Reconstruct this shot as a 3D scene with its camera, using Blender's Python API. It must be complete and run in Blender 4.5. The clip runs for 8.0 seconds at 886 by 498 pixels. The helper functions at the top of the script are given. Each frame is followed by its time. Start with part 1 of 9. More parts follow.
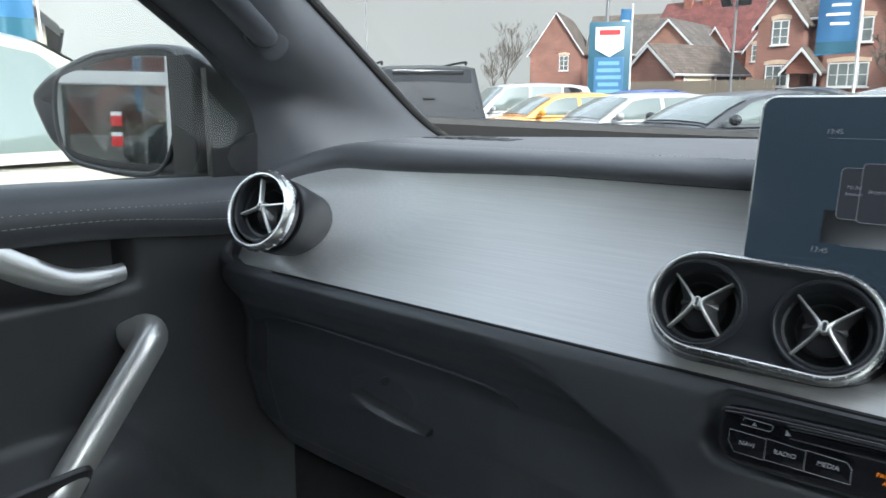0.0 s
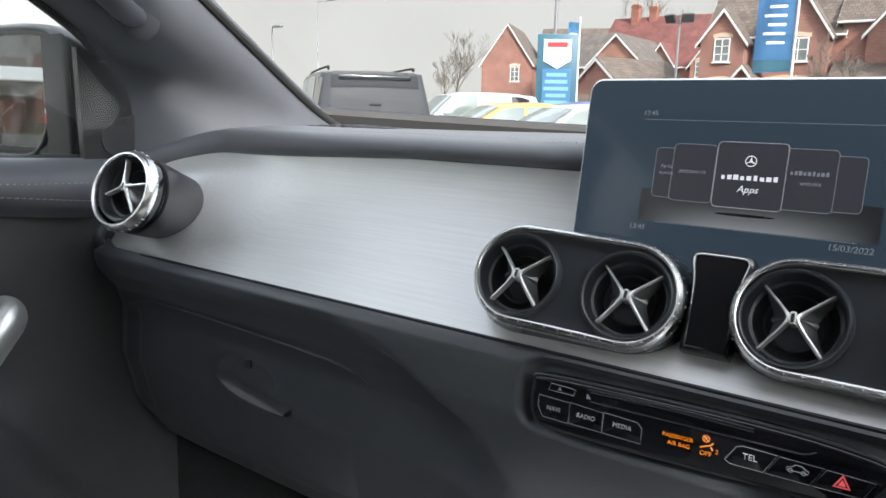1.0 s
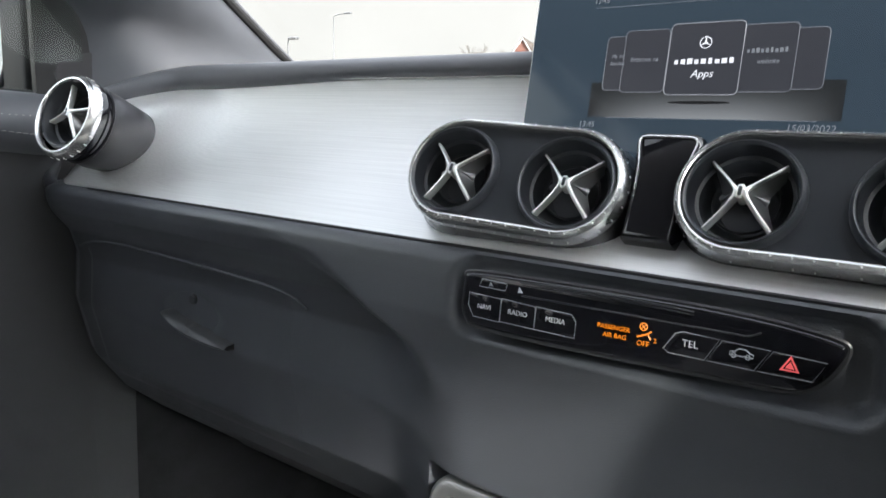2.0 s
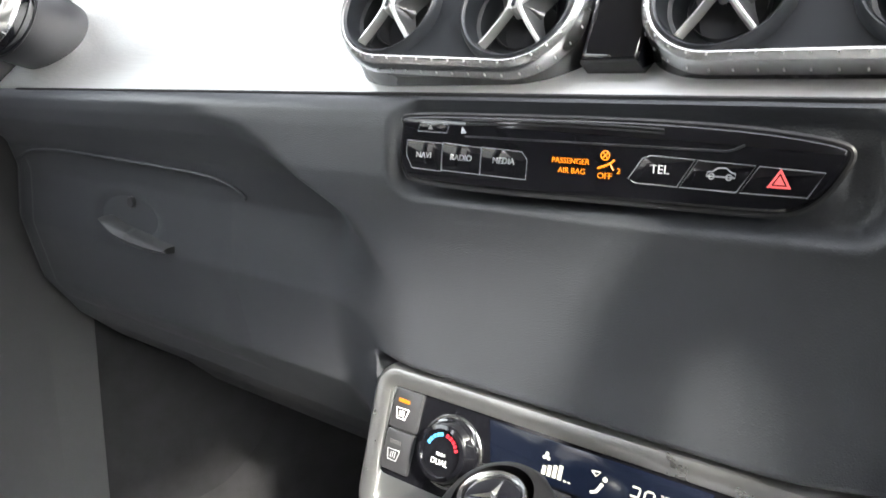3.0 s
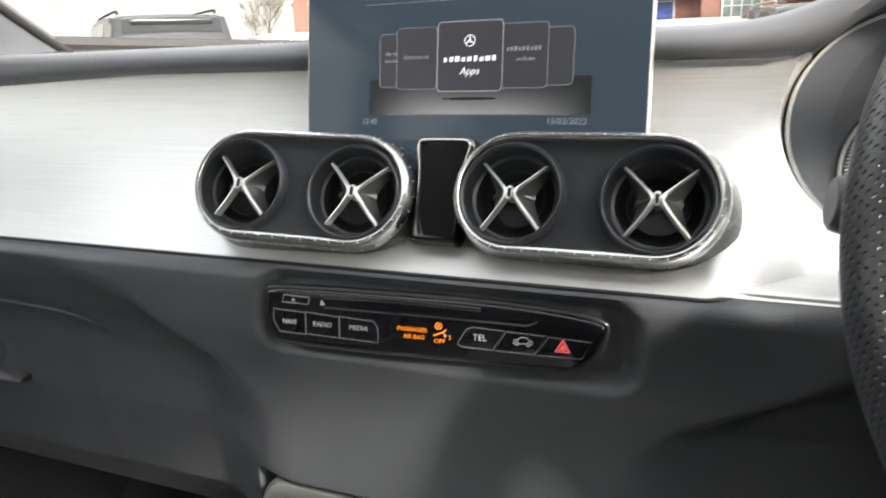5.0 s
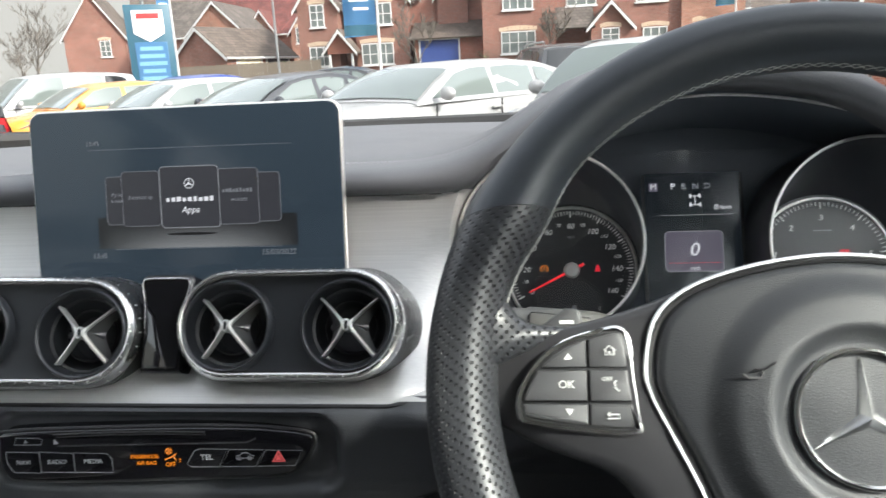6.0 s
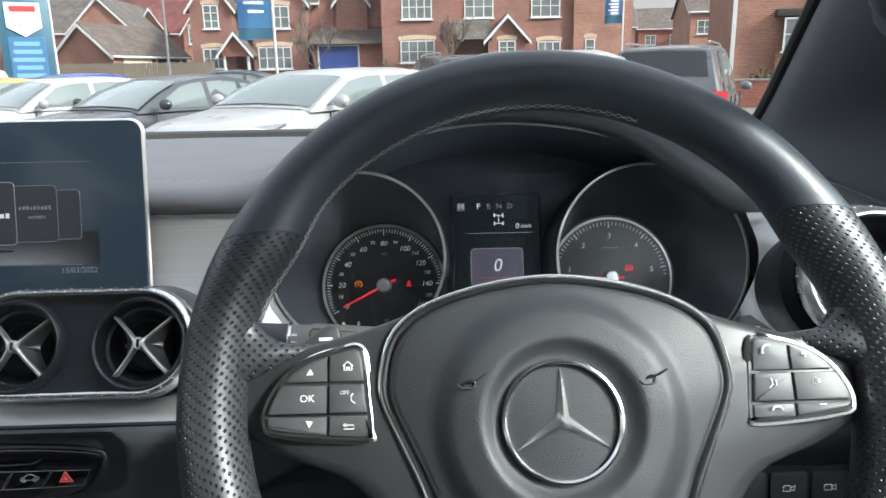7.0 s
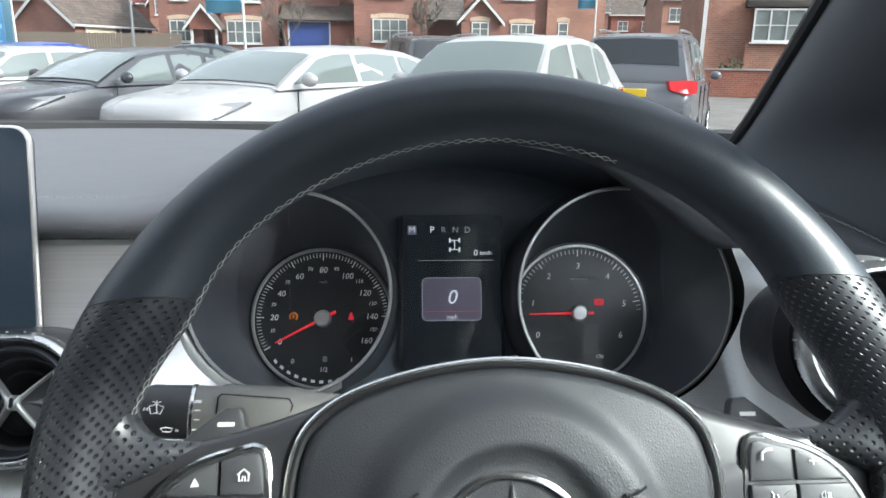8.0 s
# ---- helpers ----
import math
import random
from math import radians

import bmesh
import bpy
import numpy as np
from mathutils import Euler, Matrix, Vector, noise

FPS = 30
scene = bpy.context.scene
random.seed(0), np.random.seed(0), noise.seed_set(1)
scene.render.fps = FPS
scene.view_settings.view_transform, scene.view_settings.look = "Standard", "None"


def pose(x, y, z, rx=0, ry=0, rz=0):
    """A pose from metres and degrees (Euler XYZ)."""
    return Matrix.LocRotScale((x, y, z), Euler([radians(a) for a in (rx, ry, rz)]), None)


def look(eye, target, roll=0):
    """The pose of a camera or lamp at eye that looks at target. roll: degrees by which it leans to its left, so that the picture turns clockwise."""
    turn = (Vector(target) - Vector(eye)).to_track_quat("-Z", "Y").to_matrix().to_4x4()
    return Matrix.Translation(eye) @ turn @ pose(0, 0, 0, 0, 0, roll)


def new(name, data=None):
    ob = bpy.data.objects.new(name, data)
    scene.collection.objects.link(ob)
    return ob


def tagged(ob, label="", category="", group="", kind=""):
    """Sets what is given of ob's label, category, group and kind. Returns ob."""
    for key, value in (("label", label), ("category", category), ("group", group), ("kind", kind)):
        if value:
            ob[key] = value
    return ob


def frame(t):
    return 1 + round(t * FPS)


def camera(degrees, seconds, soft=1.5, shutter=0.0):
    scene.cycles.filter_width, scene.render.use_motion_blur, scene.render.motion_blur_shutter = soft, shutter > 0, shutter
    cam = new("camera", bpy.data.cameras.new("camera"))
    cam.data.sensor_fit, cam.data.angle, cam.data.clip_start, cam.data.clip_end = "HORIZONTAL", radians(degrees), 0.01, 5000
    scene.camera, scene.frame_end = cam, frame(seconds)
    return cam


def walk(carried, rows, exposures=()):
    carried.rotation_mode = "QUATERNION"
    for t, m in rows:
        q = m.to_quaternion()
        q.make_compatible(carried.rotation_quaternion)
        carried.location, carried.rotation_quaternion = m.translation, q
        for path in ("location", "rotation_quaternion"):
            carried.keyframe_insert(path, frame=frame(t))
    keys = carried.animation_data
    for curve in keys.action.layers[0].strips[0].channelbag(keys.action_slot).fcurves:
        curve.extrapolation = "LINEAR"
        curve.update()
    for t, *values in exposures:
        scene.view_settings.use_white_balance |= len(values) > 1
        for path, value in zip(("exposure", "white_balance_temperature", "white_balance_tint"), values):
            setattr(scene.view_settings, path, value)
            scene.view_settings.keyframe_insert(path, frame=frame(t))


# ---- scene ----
cam = camera(63.9, 8.0, shutter=0.2)
PATH = [
    (0, (0.002, 0.031, 1.446), (-1.252, 1.533, 1.031), -0.3),
    (0.5, (0.041, 0.054, 1.438), (-1.133, 1.621, 1.031), 0.6),
    (1, (0.08, 0.075, 1.423), (-1.068, 1.665, 1.031), 1.1),
    (1.2, (0.092, 0.083, 1.415), (-1.057, 1.675, 1.03), 1.2),
    (2.3, (0.113, 0.152, 1.309), (-1.085, 1.715, 0.959), 1.4),
    (2.5, (0.113, 0.168, 1.295), (-1.088, 1.72, 0.91), 0.9),
    (3, (0.113, 0.191, 1.263), (-1.066, 1.742, 0.812), 0.2),
    (3.5, (0.117, 0.199, 1.237), (-1.029, 1.762, 0.743), -0.3),
    (4, (0.12, 0.198, 1.239), (-0.968, 1.786, 0.696), -0.9),
    (4.2, (0.119, 0.189, 1.261), (-0.945, 1.785, 0.695), -1.3),
    (5.3, (0.145, 0.121, 1.423), (-0.423, 1.963, 0.891), -2.5),
    (5.5, (0.161, 0.115, 1.438), (-0.302, 1.991, 0.921), -2.6),
    (6, (0.211, 0.095, 1.463), (-0.02, 2.02, 0.974), -2.9),
    (6.5, (0.254, 0.081, 1.472), (0.195, 2.023, 0.998), -2.5),
    (7, (0.285, 0.076, 1.474), (0.332, 2.018, 0.996), -1.0),
    (7.5, (0.3, 0.094, 1.481), (0.403, 2.028, 0.979), 0.3),
    (8, (0.303, 0.155, 1.492), (0.437, 2.079, 0.963), 0.8),
]
STOPS = 2.28      # the clip camera's exposure over the scene's light
walk(cam, [(t, look(eye, target, roll)) for t, eye, target, roll in PATH], [(0.0, STOPS + 0.17, 5900, 7), (0.5, STOPS + 0.30, 6150, 10), (1.2, STOPS + 0.46, 6300, 12), (2.3, STOPS + 1.02, 6300, 12), (3.1, STOPS + 1.84, 6700, 13), (3.6, STOPS + 2.20, 6800, 13), (4.2, STOPS + 2.36, 6800, 13),
     (4.75, STOPS + 1.35, 6850, 12), (5.3, STOPS + 0.92, 6900, 12), (6.0, STOPS + 0.40, 6450, 11), (7.0, STOPS + 0.20, 6100, 9), (8.0, STOPS + 0.22, 6000, 9)])

# ---- daylight: a bright hazy sky and a weak sun from behind on the driver's side ----
SUN_AZ, SUN_EL = 120.0, 35.0      # degrees, clockwise from straight ahead; above the horizon
world = bpy.data.worlds.new("sky")
scene.world = world
world.use_nodes = True
wn = world.node_tree
wn.nodes.clear()
sky = wn.nodes.new("ShaderNodeTexSky")
sky.sky_type = "NISHITA"
sky.sun_disc = False
sky.sun_elevation = radians(SUN_EL)
sky.sun_rotation = radians(SUN_AZ)
sky.air_density, sky.dust_density, sky.ozone_density = 1.0, 2.2, 0.6
hue = wn.nodes.new("ShaderNodeHueSaturation")
hue.inputs["Saturation"].default_value = 0.20
wbg = wn.nodes.new("ShaderNodeBackground")
wbg.inputs["Strength"].default_value = 0.15
wout = wn.nodes.new("ShaderNodeOutputWorld")
wn.links.new(sky.outputs[0], hue.inputs["Color"])
wn.links.new(hue.outputs[0], wbg.inputs["Color"])
wn.links.new(wbg.outputs[0], wout.inputs["Surface"])

sun = new("sun", bpy.data.lights.new("sun", "SUN"))
sun.data.energy = 1.25
sun.data.angle = radians(4.0)
sun.data.color = (1.0, 0.94, 0.84)
_a, _e = radians(SUN_AZ), radians(SUN_EL)
sun_way = Vector((math.sin(_a) * math.cos(_e), math.cos(_a) * math.cos(_e), math.sin(_e)))
sun.matrix_world = sun_way.to_track_quat("Z", "Y").to_matrix().to_4x4()

# ---- materials ----
def mat(name, color, rough=0.5, metal=0.0, grain=None, bump=0.0, bscale=200.0, vary=0.0, vscale=6.0, spec=0.5,
        emit=None, estr=0.0, coat=0.0, stretch=None, rvary=0.0, coord="Object", kind="noise"):
    """A principled surface with two scales of variation: vary (large, colour and gloss) and bump (fine relief)."""
    m = bpy.data.materials.new(name)
    m.use_nodes = True
    nt = m.node_tree
    b = nt.nodes["Principled BSDF"]
    b.inputs["Base Color"].default_value = (*color, 1)
    b.inputs["Roughness"].default_value = rough
    b.inputs["Metallic"].default_value = metal
    b.inputs["Specular IOR Level"].default_value = spec
    b.inputs["Coat Weight"].default_value = coat
    b.inputs["Coat Roughness"].default_value = 0.03
    if emit:
        b.inputs["Emission Color"].default_value = (*emit, 1)
        b.inputs["Emission Strength"].default_value = estr / 2 ** STOPS
    if vary or rvary or bump:
        tc = nt.nodes.new("ShaderNodeTexCoord")
        mp = nt.nodes.new("ShaderNodeMapping")
        nt.links.new(tc.outputs[coord], mp.inputs[0])
        if stretch:
            mp.inputs["Scale"].default_value = stretch
    if vary or rvary:
        n = nt.nodes.new("ShaderNodeTexNoise")
        n.inputs["Scale"].default_value = vscale
        n.inputs["Detail"].default_value = 6
        n.inputs["Roughness"].default_value = 0.6
        nt.links.new(mp.outputs[0], n.inputs["Vector"])
        if vary:
            mx = nt.nodes.new("ShaderNodeMapRange")
            mx.inputs[1].default_value, mx.inputs[2].default_value = 0.3, 0.7
            mx.inputs[3].default_value, mx.inputs[4].default_value = 1 - vary, 1 + vary
            nt.links.new(n.outputs[0], mx.inputs[0])
            hs = nt.nodes.new("ShaderNodeHueSaturation")
            hs.inputs["Color"].default_value = (*color, 1)
            nt.links.new(mx.outputs[0], hs.inputs["Value"])
            nt.links.new(hs.outputs[0], b.inputs["Base Color"])
        if rvary:
            mr = nt.nodes.new("ShaderNodeMapRange")
            mr.inputs[1].default_value, mr.inputs[2].default_value = 0.3, 0.7
            mr.inputs[3].default_value, mr.inputs[4].default_value = max(0.02, rough - rvary), min(1, rough + rvary)
            nt.links.new(n.outputs[0], mr.inputs[0])
            nt.links.new(mr.outputs[0], b.inputs["Roughness"])
    if bump:
        if kind == "leather":
            t = nt.nodes.new("ShaderNodeTexVoronoi")
            t.inputs["Scale"].default_value = bscale
            t.feature = "DISTANCE_TO_EDGE"
            out = t.outputs[0]
        else:
            t = nt.nodes.new("ShaderNodeTexNoise")
            t.inputs["Scale"].default_value = bscale
            t.inputs["Detail"].default_value = 3
            out = t.outputs[0]
        nt.links.new(mp.outputs[0], t.inputs["Vector"])
        bp = nt.nodes.new("ShaderNodeBump")
        bp.inputs["Strength"].default_value = bump
        bp.inputs["Distance"].default_value = 0.3 / bscale
        nt.links.new(out, bp.inputs["Height"])
        nt.links.new(bp.outputs[0], b.inputs["Normal"])
    return m


def glass(name, tint=(0.96, 0.98, 0.97), gloss=0.03):
    """A thin pane: what passes straight through, and a faint mirror image that grows at a slant."""
    m = bpy.data.materials.new(name)
    m.use_nodes = True
    nt = m.node_tree
    nt.nodes.clear()
    tr = nt.nodes.new("ShaderNodeBsdfTransparent")
    tr.inputs[0].default_value = (*tint, 1)
    gl = nt.nodes.new("ShaderNodeBsdfGlossy")
    gl.inputs["Roughness"].default_value = 0.01
    lw = nt.nodes.new("ShaderNodeLayerWeight")
    lw.inputs[0].default_value = 0.5
    pw = nt.nodes.new("ShaderNodeMath")
    pw.operation = "POWER"
    pw.inputs[1].default_value = 5.0
    fr = nt.nodes.new("ShaderNodeMath")
    fr.operation = "MULTIPLY_ADD"
    fr.inputs[1].default_value, fr.inputs[2].default_value = 0.8, gloss
    nt.links.new(lw.outputs["Facing"], pw.inputs[0])
    nt.links.new(pw.outputs[0], fr.inputs[0])
    mx = nt.nodes.new("ShaderNodeMixShader")
    o = nt.nodes.new("ShaderNodeOutputMaterial")
    nt.links.new(fr.outputs[0], mx.inputs[0])
    nt.links.new(tr.outputs[0], mx.inputs[1])
    nt.links.new(gl.outputs[0], mx.inputs[2])
    nt.links.new(mx.outputs[0], o.inputs["Surface"])
    return m


def brushed(name, color, rough=0.34):
    """Brushed aluminium: long fine streaks along x."""
    m = mat(name, color, rough, 0.82)
    nt = m.node_tree
    b = nt.nodes["Principled BSDF"]
    tc = nt.nodes.new("ShaderNodeTexCoord")
    mp = nt.nodes.new("ShaderNodeMapping")
    mp.inputs["Scale"].default_value = (9, 900, 900)
    n = nt.nodes.new("ShaderNodeTexNoise")
    n.inputs["Scale"].default_value = 1.0
    n.inputs["Detail"].default_value = 4
    nt.links.new(tc.outputs["Object"], mp.inputs[0])
    nt.links.new(mp.outputs[0], n.inputs["Vector"])
    for lo, hi, sock in ((rough - 0.05, rough + 0.07, "Roughness"),):
        r = nt.nodes.new("ShaderNodeMapRange")
        r.inputs[1].default_value, r.inputs[2].default_value = 0.3, 0.7
        r.inputs[3].default_value, r.inputs[4].default_value = lo, hi
        nt.links.new(n.outputs[0], r.inputs[0])
        nt.links.new(r.outputs[0], b.inputs[sock])
    # the brush lines run along x, so gloss spreads across them
    across = nt.nodes.new("ShaderNodeCombineXYZ")
    across.inputs[1].default_value, across.inputs[2].default_value = 0.45, 0.89
    b.inputs["Anisotropic"].default_value = 0.75
    nt.links.new(across.outputs[0], b.inputs["Tangent"])
    hs = nt.nodes.new("ShaderNodeHueSaturation")
    hs.inputs["Color"].default_value = (*color, 1)
    r = nt.nodes.new("ShaderNodeMapRange")
    r.inputs[1].default_value, r.inputs[2].default_value = 0.3, 0.7
    r.inputs[3].default_value, r.inputs[4].default_value = 0.93, 1.05
    nt.links.new(n.outputs[0], r.inputs[0])
    nt.links.new(r.outputs[0], hs.inputs["Value"])
    nt.links.new(hs.outputs[0], b.inputs["Base Color"])
    bp = nt.nodes.new("ShaderNodeBump")
    bp.inputs["Strength"].default_value = 0.12
    bp.inputs["Distance"].default_value = 0.0003
    nt.links.new(n.outputs[0], bp.inputs["Height"])
    nt.links.new(bp.outputs[0], b.inputs["Normal"])
    return m


def dotted(name, color, rough):
    """Perforated leather: a diagonal lattice of small dimples laid out by the mesh's own unwrapping (in metres)."""
    m = mat(name, color, rough, vary=0.12, vscale=25)
    nt = m.node_tree
    b = nt.nodes["Principled BSDF"]
    uv = nt.nodes.new("ShaderNodeUVMap")
    mp = nt.nodes.new("ShaderNodeMapping")
    mp.inputs["Rotation"].default_value = (0, 0, radians(45))
    v = nt.nodes.new("ShaderNodeTexVoronoi")
    v.voronoi_dimensions = "2D"
    v.inputs["Scale"].default_value = 290.0
    v.inputs["Randomness"].default_value = 0.0
    r = nt.nodes.new("ShaderNodeMapRange")
    r.inputs[1].default_value, r.inputs[2].default_value = 0.06, 0.26
    bp = nt.nodes.new("ShaderNodeBump")
    bp.inputs["Strength"].default_value = 1.0
    bp.inputs["Distance"].default_value = 0.0013
    # Each dimple's middle is darkened in the colour, as shade inside the hole.
    hole = nt.nodes.new("ShaderNodeMapRange")
    hole.inputs[1].default_value, hole.inputs[2].default_value = 0.07, 0.12
    hole.inputs[3].default_value, hole.inputs[4].default_value = 0.45, 1.0
    nt.links.new(v.outputs[0], hole.inputs[0])
    mul = nt.nodes.new("ShaderNodeMix")
    mul.data_type, mul.blend_type = "RGBA", "MULTIPLY"
    mul.inputs[0].default_value = 1.0
    nt.links.new(b.inputs["Base Color"].links[0].from_socket, mul.inputs[6])
    nt.links.new(hole.outputs[0], mul.inputs[7])
    nt.links.new(mul.outputs[2], b.inputs["Base Color"])
    nt.links.new(uv.outputs[0], mp.inputs[0])
    nt.links.new(mp.outputs[0], v.inputs["Vector"])
    nt.links.new(v.outputs[0], r.inputs[0])
    nt.links.new(r.outputs[0], bp.inputs["Height"])
    nt.links.new(bp.outputs[0], b.inputs["Normal"])
    return m


M = {}
M["leather"] = mat("black_grained_dash_skin", (0.042, 0.045, 0.053), 0.43, bump=0.6, bscale=720, kind="leather", vary=0.12, vscale=9, rvary=0.06, spec=0.75)
M["pad"] = mat("grey_black_dash_top_skin", (0.082, 0.086, 0.096), 0.50, bump=0.35, bscale=520, kind="leather", vary=0.1, vscale=7, rvary=0.05, spec=0.75)
M["plastic"] = mat("matt_black_plastic", (0.052, 0.053, 0.057), 0.50, bump=0.25, bscale=900, vary=0.12, vscale=10, rvary=0.06, spec=0.75)
M["smooth_plastic"] = mat("satin_black_plastic", (0.031, 0.031, 0.034), 0.38, vary=0.1, vscale=30, rvary=0.05)
M["pillar"] = mat("grey_black_pillar_trim", (0.086, 0.092, 0.104), 0.62, bump=0.2, bscale=800, vary=0.08, vscale=8, spec=0.4)
M["gloss"] = mat("gloss_black", (0.006, 0.006, 0.008), 0.06, coat=0.5, rvary=0.03, vscale=14)
M["dark"] = mat("deep_black", (0.010, 0.010, 0.012), 0.55, vary=0.2, vscale=20)
# Black lining lightened and blued in its colour, standing in for veiling glare.
M["hood"] = mat("glare_veiled_hood_lining", (0.115, 0.132, 0.162), 0.55, bump=0.3, bscale=520, kind="leather", vary=0.1, vscale=9)
M["wheel_thread"] = mat("silver_grey_thread", (0.60, 0.60, 0.58), 0.7, vary=0.1, vscale=200)
M["ring"] = mat("satin_silver_vent_ring", (0.78, 0.78, 0.78), 0.27, 0.92, vary=0.02, vscale=40)
M["void"] = mat("unlit_duct_black", (0.016, 0.018, 0.022), 0.45, vary=0.2, vscale=20)
M["face"] = mat("satin_black_face", (0.030, 0.033, 0.039), 0.34, vary=0.08, vscale=30, rvary=0.03)
M["chrome"] = mat("satin_chrome", (0.80, 0.80, 0.79), 0.20, 1.0, vary=0.02, vscale=40)
M["blade"] = mat("bright_vent_blade", (0.88, 0.88, 0.87), 0.28, 0.75, vary=0.02, vscale=40)
M["cowl"] = mat("satin_black_cowl", (0.062, 0.067, 0.079), 0.34, vary=0.08, vscale=30, rvary=0.05)
M["silver"] = mat("satin_silver_plastic", (0.72, 0.72, 0.71), 0.36, 0.8, vary=0.06, vscale=18, rvary=0.06)
M["silver_dull"] = mat("grey_silver_bezel", (0.50, 0.50, 0.50), 0.30, 0.95, vary=0.08, vscale=22, rvary=0.06)
M["barrel"] = mat("dark_silver_barrel", (0.07, 0.07, 0.075), 0.25, 0.5, vary=0.08, vscale=18, rvary=0.06)
M["plate"] = mat("smoked_blade_plate", (0.16, 0.16, 0.165), 0.32, 0.6, rvary=0.02, vscale=40)
M["flank"] = mat("dark_chrome_flank", (0.34, 0.34, 0.35), 0.22, 0.95, vary=0.02, vscale=40)
M["alu"] = brushed("brushed_aluminium_trim", (0.80, 0.80, 0.795), 0.48)
M["headliner"] = mat("pale_grey_headliner", (0.74, 0.73, 0.70), 0.9, bump=0.3, bscale=500, vary=0.08)
M["carpet"] = mat("black_carpet", (0.010, 0.010, 0.012), 0.95, bump=0.9, bscale=700, vary=0.35, vscale=30)
M["rubber"] = mat("black_rubber", (0.018, 0.018, 0.018), 0.65, bump=0.2, bscale=300, vary=0.15)
M["wheel_leather"] = mat("smooth_black_wheel_leather", (0.044, 0.052, 0.064), 0.42, bump=0.16, bscale=700, kind="leather", vary=0.12, vscale=14, rvary=0.07, spec=0.5)
M["wheel_dots"] = dotted("perforated_wheel_leather", (0.036, 0.038, 0.043), 0.34)
M["airbag"] = mat("grained_airbag_cover", (0.027, 0.029, 0.033), 0.50, bump=0.45, bscale=850, kind="leather", vary=0.05, vscale=60, spec=0.5)
M["thread"] = mat("pale_grey_thread", (0.40, 0.40, 0.39), 0.8, vary=0.2, vscale=200)
# White marks get a faint added glow, on unlit parts too.
M["white_ink"] = mat("glowing_white_lettering", (0.75, 0.75, 0.74), 0.5, emit=(1, 1, 1), estr=0.15, vary=0.05, vscale=90)
M["soft_ink"] = mat("soft_white_lettering", (0.52, 0.53, 0.54), 0.5, vary=0.05, vscale=90)
M["grey_ink"] = mat("grey_lettering", (0.30, 0.31, 0.32), 0.5, vary=0.05, vscale=90)
M["screen"] = mat("screen_glass", (0.006, 0.009, 0.012), 0.10, emit=(0.10, 0.150, 0.20), estr=0.22, rvary=0.03, vscale=9)
M["ui_tile"] = mat("screen_tile", (0.01, 0.01, 0.012), 0.25, emit=(0.16, 0.17, 0.20), estr=0.16, vary=0.05)
M["ui_edge"] = mat("screen_line", (0.02, 0.02, 0.02), 0.3, emit=(0.55, 0.58, 0.62), estr=0.34, vary=0.05)
M["ui_text"] = mat("screen_text", (0.02, 0.02, 0.02), 0.3, emit=(0.9, 0.93, 0.97), estr=0.62, vary=0.05)
M["ui_dim"] = mat("screen_dim_text", (0.02, 0.02, 0.02), 0.3, emit=(0.55, 0.60, 0.66), estr=0.22, vary=0.05)
M["amber"] = mat("amber_lamp", (0.1, 0.04, 0.0), 0.4, emit=(1.0, 0.27, 0.01), estr=0.55, vary=0.05)
M["red_lamp"] = mat("red_lamp", (0.2, 0.01, 0.01), 0.4, emit=(1.0, 0.03, 0.06), estr=0.45, vary=0.05)
# Red and blue marks get an added glow to read brighter.
M["red_ink"] = mat("glowing_red_triangle_print", (0.55, 0.07, 0.07), 0.45, emit=(1.0, 0.15, 0.15), estr=0.28, vary=0.05)
M["blue_ink"] = mat("glowing_blue_print", (0.05, 0.25, 0.5), 0.45, emit=(0.1, 0.45, 0.9), estr=0.25, vary=0.05)
M["lcd"] = mat("lcd_glass", (0.005, 0.006, 0.010), 0.12, emit=(0.02, 0.04, 0.10), estr=0.08, rvary=0.03)
M["lcd_text"] = mat("lcd_pale_segments", (0.1, 0.1, 0.08), 0.4, emit=(0.95, 0.93, 0.78), estr=0.5, vary=0.05)
M["mirror"] = mat("mirror_glass", (0.86, 0.88, 0.88), 0.012, 1.0, rvary=0.008, vscale=3)
# Windscreen tint added to dim the bright outdoors seen from inside.
M["pane"] = glass("dimming_glass", (0.66, 0.68, 0.67))
M["tint_pane"] = glass("green_tinted_glass", (0.88, 0.94, 0.91), 0.05)
# outdoors
M["asphalt"] = mat("worn_asphalt", (0.150, 0.142, 0.130), 0.85, bump=0.5, bscale=60, vary=0.3, vscale=0.6)
M["paving"] = mat("grey_paving", (0.26, 0.25, 0.24), 0.85, bump=0.4, bscale=30, vary=0.15, vscale=1.2)
M["grass"] = mat("winter_grass", (0.07, 0.085, 0.03), 0.9, bump=0.8, bscale=40, vary=0.4, vscale=2)
M["render_white"] = mat("white_render", (0.60, 0.60, 0.58), 0.7, vary=0.05, vscale=2)
M["white_frame"] = mat("white_upvc", (0.55, 0.55, 0.54), 0.35, vary=0.05, vscale=5)
M["timber"] = mat("weathered_fence", (0.16, 0.13, 0.10), 0.8, bump=0.4, bscale=40, vary=0.25, vscale=5)
M["bark"] = mat("grey_brown_bark", (0.10, 0.085, 0.07), 0.9, bump=0.5, bscale=30, vary=0.3, vscale=3)
M["hedge"] = mat("hedge_leaf", (0.045, 0.065, 0.025), 0.7, vary=0.5, vscale=6)
M["tyre"] = mat("tyre_rubber", (0.02, 0.02, 0.02), 0.8, vary=0.2, vscale=12)
M["alloy"] = mat("alloy_wheel", (0.5, 0.5, 0.5), 0.3, 0.9, vary=0.1, vscale=14)
